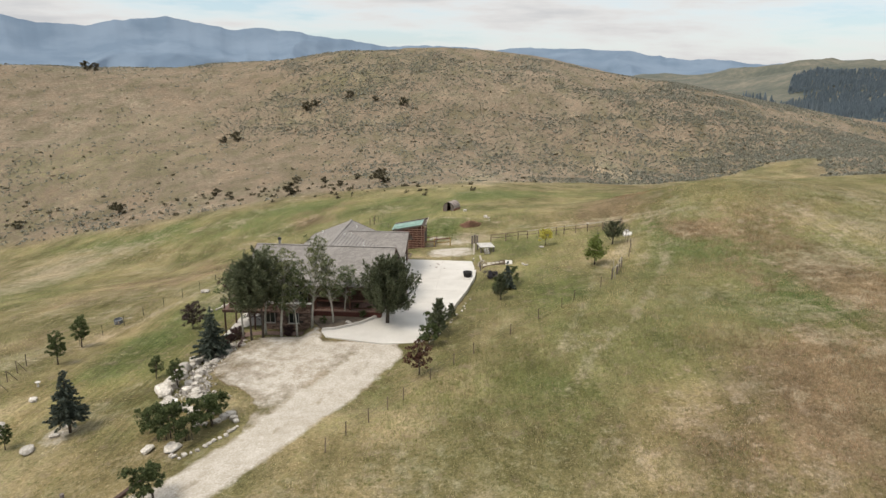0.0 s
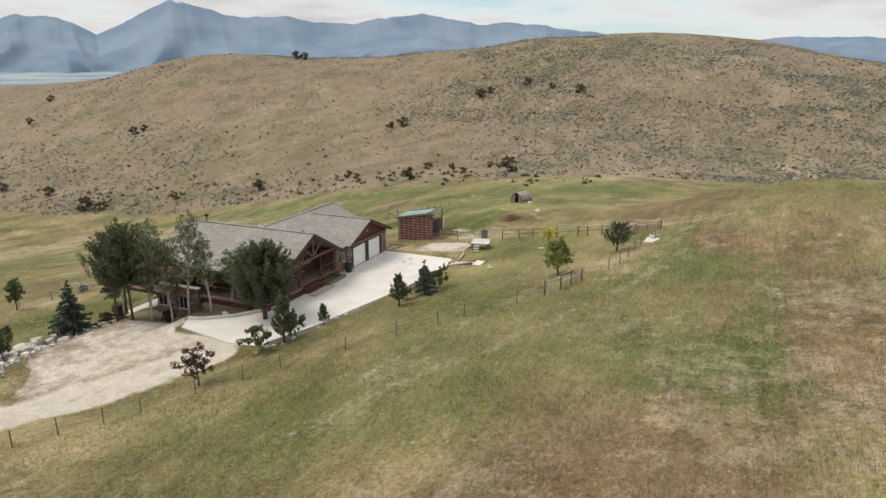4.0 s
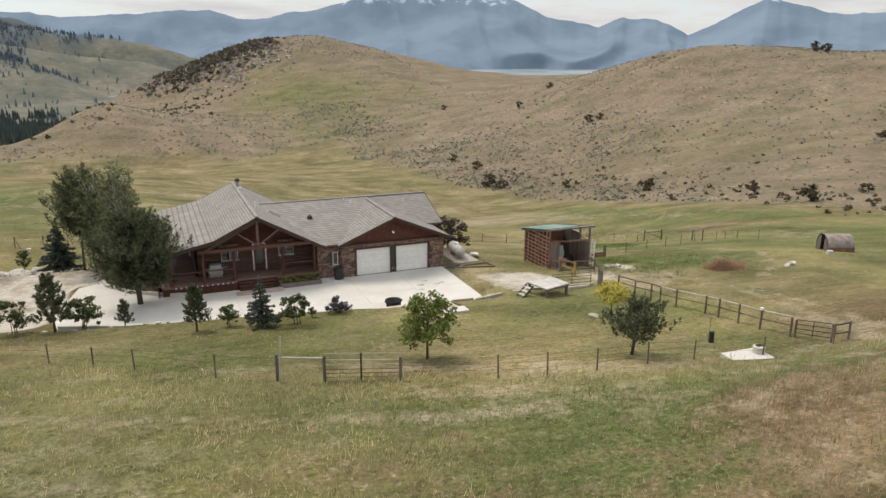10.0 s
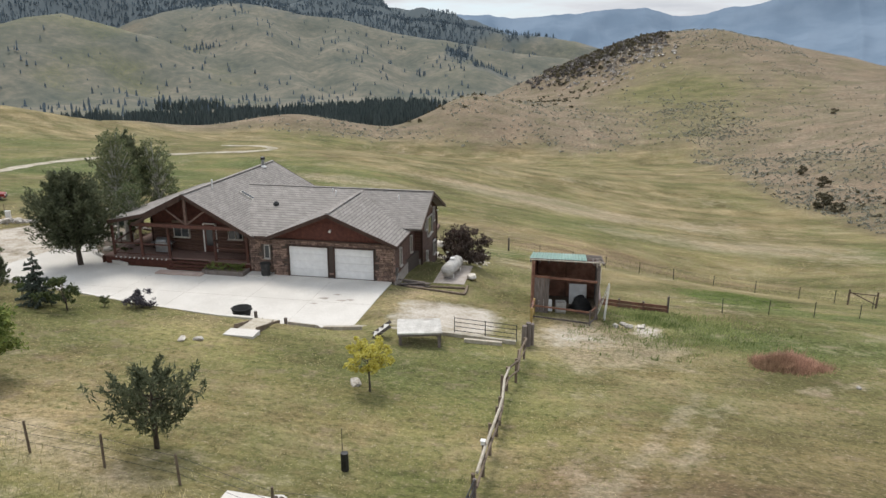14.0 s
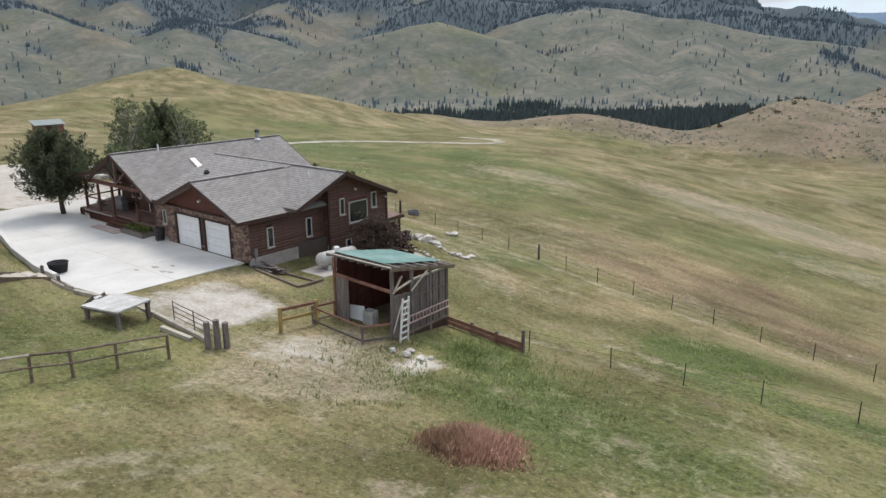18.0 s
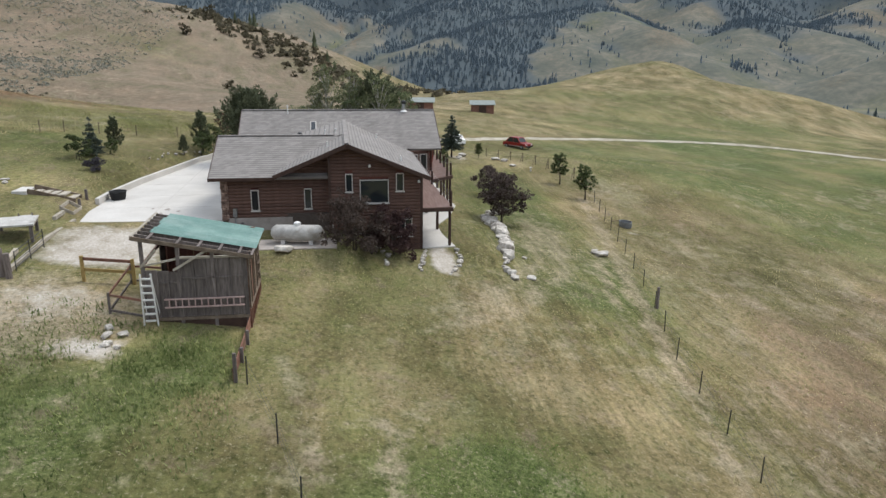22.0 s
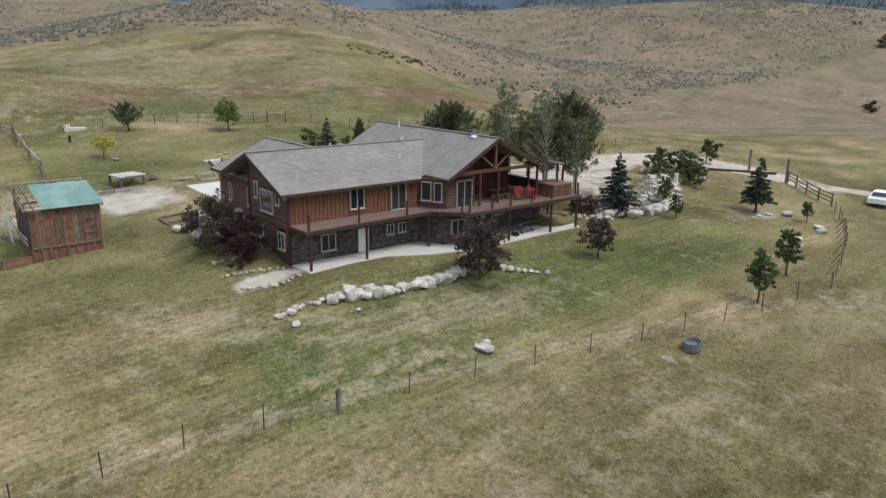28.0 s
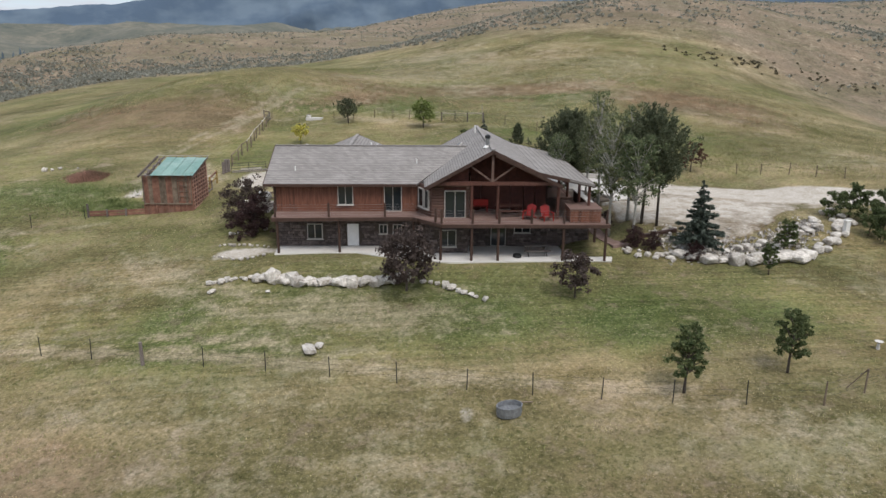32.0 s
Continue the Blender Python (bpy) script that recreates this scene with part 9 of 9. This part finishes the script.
def blades(rng, x, y, tall, wide, per):
    """Tufts of bent blades, one triangle each."""
    n = len(x) * per
    bx = np.repeat(x, per) + rng.normal(size=n) * 0.24
    by = np.repeat(y, per) + rng.normal(size=n) * 0.24
    bz = height(bx, by) - 0.03
    h = np.repeat(tall, per) * rng.uniform(0.5, 1.1, n)
    a = rng.uniform(0, 2 * np.pi, n)
    w = np.repeat(wide, per) * rng.uniform(0.6, 1.3, n)
    lean = rng.uniform(0.15, 0.8, n) * h
    la = a + np.pi / 2 + rng.normal(size=n) * 0.5
    p0 = np.stack([bx - np.cos(a) * w, by - np.sin(a) * w, bz], -1)
    p1 = np.stack([bx + np.cos(a) * w, by + np.sin(a) * w, bz], -1)
    p2 = np.stack([bx + np.cos(la) * lean + 0.12 * h, by + np.sin(la) * lean, bz + h], -1)
    return np.stack([p0, p1, p2], 1).reshape(-1, 3)


def mown(x, y):
    """1 on lawn, yard and drive, 0 in the long grass."""
    line_s = np.interp(x, [-60, -40, -33, -24, -14.7, -9, -4, 4, 17.2, 40, 70], [6, 0.2, -3.3, -9.5, -18.4, -22.3, -24.3, -27.3, -29.6, -32, -34])
    line_n = np.interp(x, [-46, -36, -20, -4, 14, 20, 40], [22, 27.5, 33.2, 29.8, 25.8, 24, 19.5])
    return ((y > line_s) & (y < line_n) & (x > -47)).astype(float)


rng = np.random.default_rng(5)


def south_long(x, y):
    d = line_distance(x, y, DRIVE)
    return (1 - mown(x, y)) * (d > 3.5) * np.clip(2.4 * fbm(x / 7, y / 7, 51, 4) - 0.62, 0.04, 1) * (y < 22) * (1 - smooth(46, 64, np.hypot(x + 4, y + 14)))


x, y = scatter(rng, 150000, -68, 60, -78, 22, south_long)
kind = fbm(x / 11, y / 11, 61, 3) + 0.18 * rng.normal(size=len(x)) * 0.6
dryness = cover_weights(x, y, x)[:, 2]
is_red = dryness + 0.15 * rng.normal(size=len(x)) > 0.45
is_green = (~is_red) & (kind < 0.42)
is_straw = ~(is_red | is_green)
for mask, m, nm, lab in ((is_straw, STRAW, "grass_straw", "long straw-coloured meadow grass"), (is_green, GREENBLADE, "grass_green", "long green meadow grass"), (is_red, RUSSET, "grass_russet", "long russet seeding grass")):
    n = int(mask.sum())
    stuff(nm, blades(rng, x[mask], y[mask], rng.uniform(0.14, 0.42, n), rng.uniform(0.007, 0.017, n), 7), 3, m, lab, "grass")


def north_long(x, y):
    d = line_distance(x, y, DRIVE)
    return (1 - mown(x, y)) * (d > 2.5) * (0.1 + 0.6 * fbm(x / 4, y / 4, 53, 3))


x, y = scatter(rng, 42000, -50, 56, 4, 62, north_long)
pick = fbm(x / 6, y / 6, 63, 3) + 0.1 * rng.normal(size=len(x)) > 0.5
for mask, m, nm, lab in ((pick, STRAW, "grass_dry_pasture", "short dry pasture grass"), (~pick, GREENBLADE, "grass_green_pasture", "short green pasture grass")):
    n = int(mask.sum())
    stuff(nm, blades(rng, x[mask], y[mask], rng.uniform(0.08, 0.22, n), rng.uniform(0.015, 0.03, n), 4), 3, m, lab, "grass")


def lawn_keep(x, y):
    c = cover_weights(x, y, x)
    house_zone = rect_weight(x, y, -14.5, 9, -0.5, 16, 0.3)
    slab_zone = inside(x, y, DRIVE_SLAB)
    return mown(x, y) * (c[:, 0] < 0.3) * (house_zone < 0.1) * (~slab_zone) * (0.2 + 0.8 * fbm(x / 3, y / 3, 55, 3))


x, y = scatter(rng, 56000, -46, 22, -29, 33, lawn_keep)
pick = fbm(x / 4, y / 4, 65, 3) + 0.12 * rng.normal(size=len(x)) > 0.52
for mask, m, nm, lab in ((pick, STRAW, "lawn_dry", "dry mown lawn grass"), (~pick, GREENBLADE, "lawn_green", "green mown lawn grass")):
    n = int(mask.sum())
    stuff(nm, blades(rng, x[mask], y[mask], rng.uniform(0.05, 0.11, n), rng.uniform(0.014, 0.028, n), 4), 3, m, lab, "grass")

# weeds round the shed and the russet patch in the paddock
x, y = rng.uniform(20, 34, 7000), rng.uniform(-9, 3, 7000)
keep = ((x > 22.2) | (y < -2.9)) & (rng.random(7000) < np.exp(-((x - 25.6) / 4.2) ** 2 - ((y + 0.6) / 3.6) ** 2) * smooth(0.40, 0.58, fbm(x / 2.4, y / 2.4, 59, 4)) + 0.03)
stuff("weeds", blades(rng, x[keep], y[keep], rng.uniform(0.08, 0.30, keep.sum()), rng.uniform(0.02, 0.045, keep.sum()), 7), 3, blade_material("rank_weed", (0.050, 0.072, 0.024), (0.165, 0.182, 0.078)), "rank green weeds round the shed", "weeds")
ang, rad = rng.uniform(0, 2 * np.pi, 1100), rng.random(1100) ** 0.72
reach = 1.0 + 0.20 * np.sin(2 * ang + 0.7) + 0.13 * np.sin(5 * ang + 2.0) + 0.09 * rng.normal(size=1100)
x, y = 31.2 + 1.55 * rad * reach * np.cos(ang), -7.6 + 1.5 * rad * reach * np.sin(ang)
stuff("russet_weeds", blades(rng, x, y, (0.20 + 0.62 * (1 - rad)) * rng.uniform(0.7, 1.2, 1100), rng.uniform(0.015, 0.035, 1100), 8), 3, blade_material("pink_russet_weed", (0.098, 0.056, 0.040), (0.270, 0.170, 0.125)), "pinkish dock weeds in the paddock", "weeds")
x, y = rng.uniform(27, 39.5, 3600), rng.uniform(7, 18, 3600)
keep = (((x - 32.9) / 4.4) ** 2 + ((y - 12.8) / 3.8) ** 2) < 0.55 + 0.9 * fbm(x / 2.2, y / 2.2, 57, 3)
stuff("nettles", blades(rng, x[keep], y[keep], rng.uniform(0.05, 0.14, keep.sum()), rng.uniform(0.02, 0.04, keep.sum()), 6), 3, blade_material("lush_green_weed", (0.048, 0.078, 0.022), (0.130, 0.165, 0.056)), "patch of lush green weeds", "weeds")


# sage and bunch grass on the open slopes
def slope_keep(x, y):
    c = cover_weights(x, y, x)
    r = np.hypot(x, y)
    patchy = 0.34 + 0.66 * smooth(0.44, 0.58, fbm(x / 17, y / 17, 73, 4))
    return (c[:, 3] > 0.5) * np.clip(fbm(x / 60, y / 60, 71, 4) * 5.4 - 2.1, 0.10, 1) * patchy * (r < 620) * (1 - 0.75 * np.exp(-((x - 112) / 40) ** 2 - ((y - 95) / 85) ** 2)) * (1 + 0.9 * smooth(-70, -95, y)) * (1 - 0.45 * smooth(120, 200, y))


def clumps(x, y, size, per, flat=0.7):
    n = len(x) * per
    c = np.stack([np.repeat(x, per), np.repeat(y, per), np.repeat(height(x, y), per)], -1)
    s = np.repeat(size, per)
    off = in_ball(rng, n) * np.stack([s * 0.55, s * 0.55, s * 0.55 * flat], -1)
    off[:, 2] = np.abs(off[:, 2]) + 0.02
    return leaf_quads(c + off, s * rng.uniform(0.22, 0.42, n), rng)


x, y = scatter(rng, 150000, 60, 360, -170, 330, slope_keep)
stuff("sagebrush", clumps(x, y, rng.uniform(0.4, 1.25, len(x)), 6), 4, SAGELEAF, "grey-green sagebrush scattered over the hillside", "sagebrush")
x, y = scatter(rng, 3800, 62, 330, -120, 330, slope_keep)
stuff("dark_shrubs", clumps(x, y, rng.uniform(0.5, 1.4, len(x)), 10, 0.8), 4, SHRUBLEAF, "small dark shrubs scattered over the hillside", "shrubs")
x, y = scatter(rng, 105000, -330, 300, -330, -60, slope_keep)
stuff("sagebrush_south", clumps(x, y, rng.uniform(0.4, 1.3, len(x)), 6), 4, SAGELEAF, "grey-green sagebrush on the southern slopes", "sagebrush")
x, y = scatter(rng, 20000, -140, 160, 220, 520, slope_keep)
stuff("sagebrush_north", clumps(x, y, rng.uniform(0.6, 1.7, len(x)), 6), 4, SAGELEAF, "grey-green sagebrush on the northern knoll", "sagebrush")
# foot of the east slope: dark rocky scrub
t = rng.random(150)
x = 92 + 20 * np.sin(t * 3.0) + rng.normal(size=150) * 9 - 12 * t
y = -4 + 160 * t + rng.normal(size=150) * 8
stuff("scrub_foot", clumps(x, y, rng.uniform(0.4, 1.5, 150), 12, 0.9), 4, SHRUBLEAF, "low dark scrub along the foot of the slope", "shrubs")
# scrub and outcrop on the knoll and on the western shoulder
t = rng.random(430)
x = 4 + 66 * t + rng.normal(size=430) * 7
y = 480 + 8 * t + rng.normal(size=430) * 15
stuff("knoll_scrub", clumps(x, y, rng.uniform(1.0, 4.4, 430), 14, 0.9), 4, SHRUBLEAF, "dark scrub on the rocky knoll", "shrubs")
t = rng.random(430) ** 0.8
x = -10 + 84 * t + rng.normal(size=430) * 7
y = 470 + 18 * t + rng.normal(size=430) * 15
stuff("knoll_outcrop", clumps(x, y, rng.uniform(1.2, 4.2, 430), 12, 0.95), 4, surface("grey_outcrop", (0.100, 0.088, 0.080), (0.250, 0.225, 0.205), 0.8, 0.9, fine=3, vary=0.2, island=True), "dark grey outcrop along the knoll top", "rocks")
t = rng.random(420)
x = -322 + 92 * t + rng.normal(size=420) * 14
y = -58 + 100 * t + rng.normal(size=420) * 8
stuff("shoulder_scrub", clumps(x, y, rng.uniform(1.0, 4.2, 420), 14, 0.9), 4, SHRUBLEAF, "dark scrub down the western shoulder", "shrubs")
# straggling line of bushes and stones where the southern meadow meets the sage
LINE = [(-46.3, -64), (-57.2, -66.2), (-71.3, -69.8), (-93.4, -73.9), (-105.9, -71.6), (-114.2, -63.3), (-116.6, -57.8)]
t = rng.random(170) ** 0.9 * (len(LINE) - 1)
i = np.minimum(t.astype(int), len(LINE) - 2)
pts = np.array(LINE)
x = pts[i, 0] + (pts[i + 1, 0] - pts[i, 0]) * (t - i) + rng.normal(size=170) * 2.2
y = pts[i, 1] + (pts[i + 1, 1] - pts[i, 1]) * (t - i) + rng.normal(size=170) * 2.2
stuff("meadow_edge_scrub", clumps(x, y, rng.uniform(0.25, 0.95, 170), 10, 0.8), 4, SHRUBLEAF, "dark bushes straggling along the meadow edge", "shrubs")
t = rng.random(220)
x = -60 + 110 * t + rng.normal(size=220) * 16
y = 300 + 160 * t + rng.normal(size=220) * 22
stuff("flank_scrub", clumps(x, y, rng.uniform(0.8, 2.6, 220), 12, 0.9), 4, SHRUBLEAF, "dark scrub down the flank of the knoll", "shrubs")
n = 260
x, y = rng.normal(48, 20, n), rng.normal(452, 16, n)
stuff("knoll_rocks", clumps(x, y, rng.uniform(1.0, 3.4, n), 10, 0.8), 4, RUBBLE, "grey outcrop rocks on the knoll", "rocks")


# far conifers
def conifers(x, y, tall, name, material, label):
    n = len(x)
    z = height(x, y) - 0.5
    vs = []
    k = 5
    for lo, hi, wd in ((0.08, 0.62, 0.20), (0.40, 1.0, 0.14)):
        for j in range(k):
            a0 = 2 * np.pi * j / k + rng.uniform(-0.2, 0.2, n)
            a1 = 2 * np.pi * (j + 1) / k + rng.uniform(-0.2, 0.2, n)
            w = tall * wd * rng.uniform(0.8, 1.2, n)
            p0 = np.stack([x + w * np.cos(a0), y + w * np.sin(a0), z + tall * lo], -1)
            p1 = np.stack([x + w * np.cos(a1), y + w * np.sin(a1), z + tall * lo], -1)
            p2 = np.stack([x, y, z + tall * hi], -1)
            vs.append(np.stack([p0, p1, p2], 1))
    stuff(name, np.concatenate(vs).reshape(-1, 3), 3, material, label, "woods")


# Needles paled towards blue: the haze of distance is in their colour.
FARPINE = leaf_material("haze_tinted_conifers", (0.108, 0.140, 0.164), (0.182, 0.226, 0.256), 0.3)


def polar(n, a0, a1, r0, r1):
    a, r = np.radians(rng.uniform(a0, a1, n)), rng.uniform(r0, r1, n)
    return r * np.cos(a), r * np.sin(a)


x, y = polar(11000, 97, 158, 600, 900)
keep = fbm(x / 110, y / 110, 81, 3) > 0.40 + 0.16 * np.abs((np.hypot(x, y) - 730) / 170)
conifers(x[keep], y[keep], rng.uniform(6, 15, keep.sum()), "valley_woods", leaf_material("valley_conifers", (0.070, 0.090, 0.086), (0.132, 0.158, 0.146), 0.3), "dark conifer wood along the valley floor")
x, y = polar(125000, 91, 244, 950, 3000)
keep = rng.random(len(x)) < woods(x, y) * 0.8
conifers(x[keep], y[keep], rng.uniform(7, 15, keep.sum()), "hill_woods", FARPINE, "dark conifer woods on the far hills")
x, y = polar(3600, 92, 226, 800, 2000)
keep = fbm(x / 90, y / 90, 91, 3) > 0.5
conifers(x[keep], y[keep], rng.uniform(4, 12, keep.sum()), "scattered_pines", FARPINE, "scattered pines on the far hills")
x, y = polar(16000, 322, 336.5, 430, 1700)
keep = fbm(x / 140, y / 140, 85, 3) > 0.36
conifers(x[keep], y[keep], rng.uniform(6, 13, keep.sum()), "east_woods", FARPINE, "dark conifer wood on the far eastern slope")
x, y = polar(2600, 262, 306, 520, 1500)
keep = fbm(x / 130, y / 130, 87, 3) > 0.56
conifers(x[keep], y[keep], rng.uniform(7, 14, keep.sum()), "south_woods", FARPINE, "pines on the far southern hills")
t = rng.random(11)
x, y = -330 + 96 * t + rng.normal(size=11) * 10, -40 + 92 * t + rng.normal(size=11) * 9
conifers(x, y, rng.uniform(5.0, 9.0, 11), "shoulder_pines", NEEDLE, "dark pines down the western shoulder")
# loose rubble on the bank below the gravel lot
n = 900
t = rng.random(n)
x = -18.5 - 12.5 * t + rng.normal(size=n) * 0.5
y = 13.4 + 2.2 * np.sin(t * 3.1) - 2.0 * t + rng.normal(size=n) * 0.8
stuff("bank_rubble", clumps(x, y, rng.uniform(0.15, 0.5, n), 4, 0.6), 4, RUBBLE, "pale rubble on the bank below the lot", "rubble")
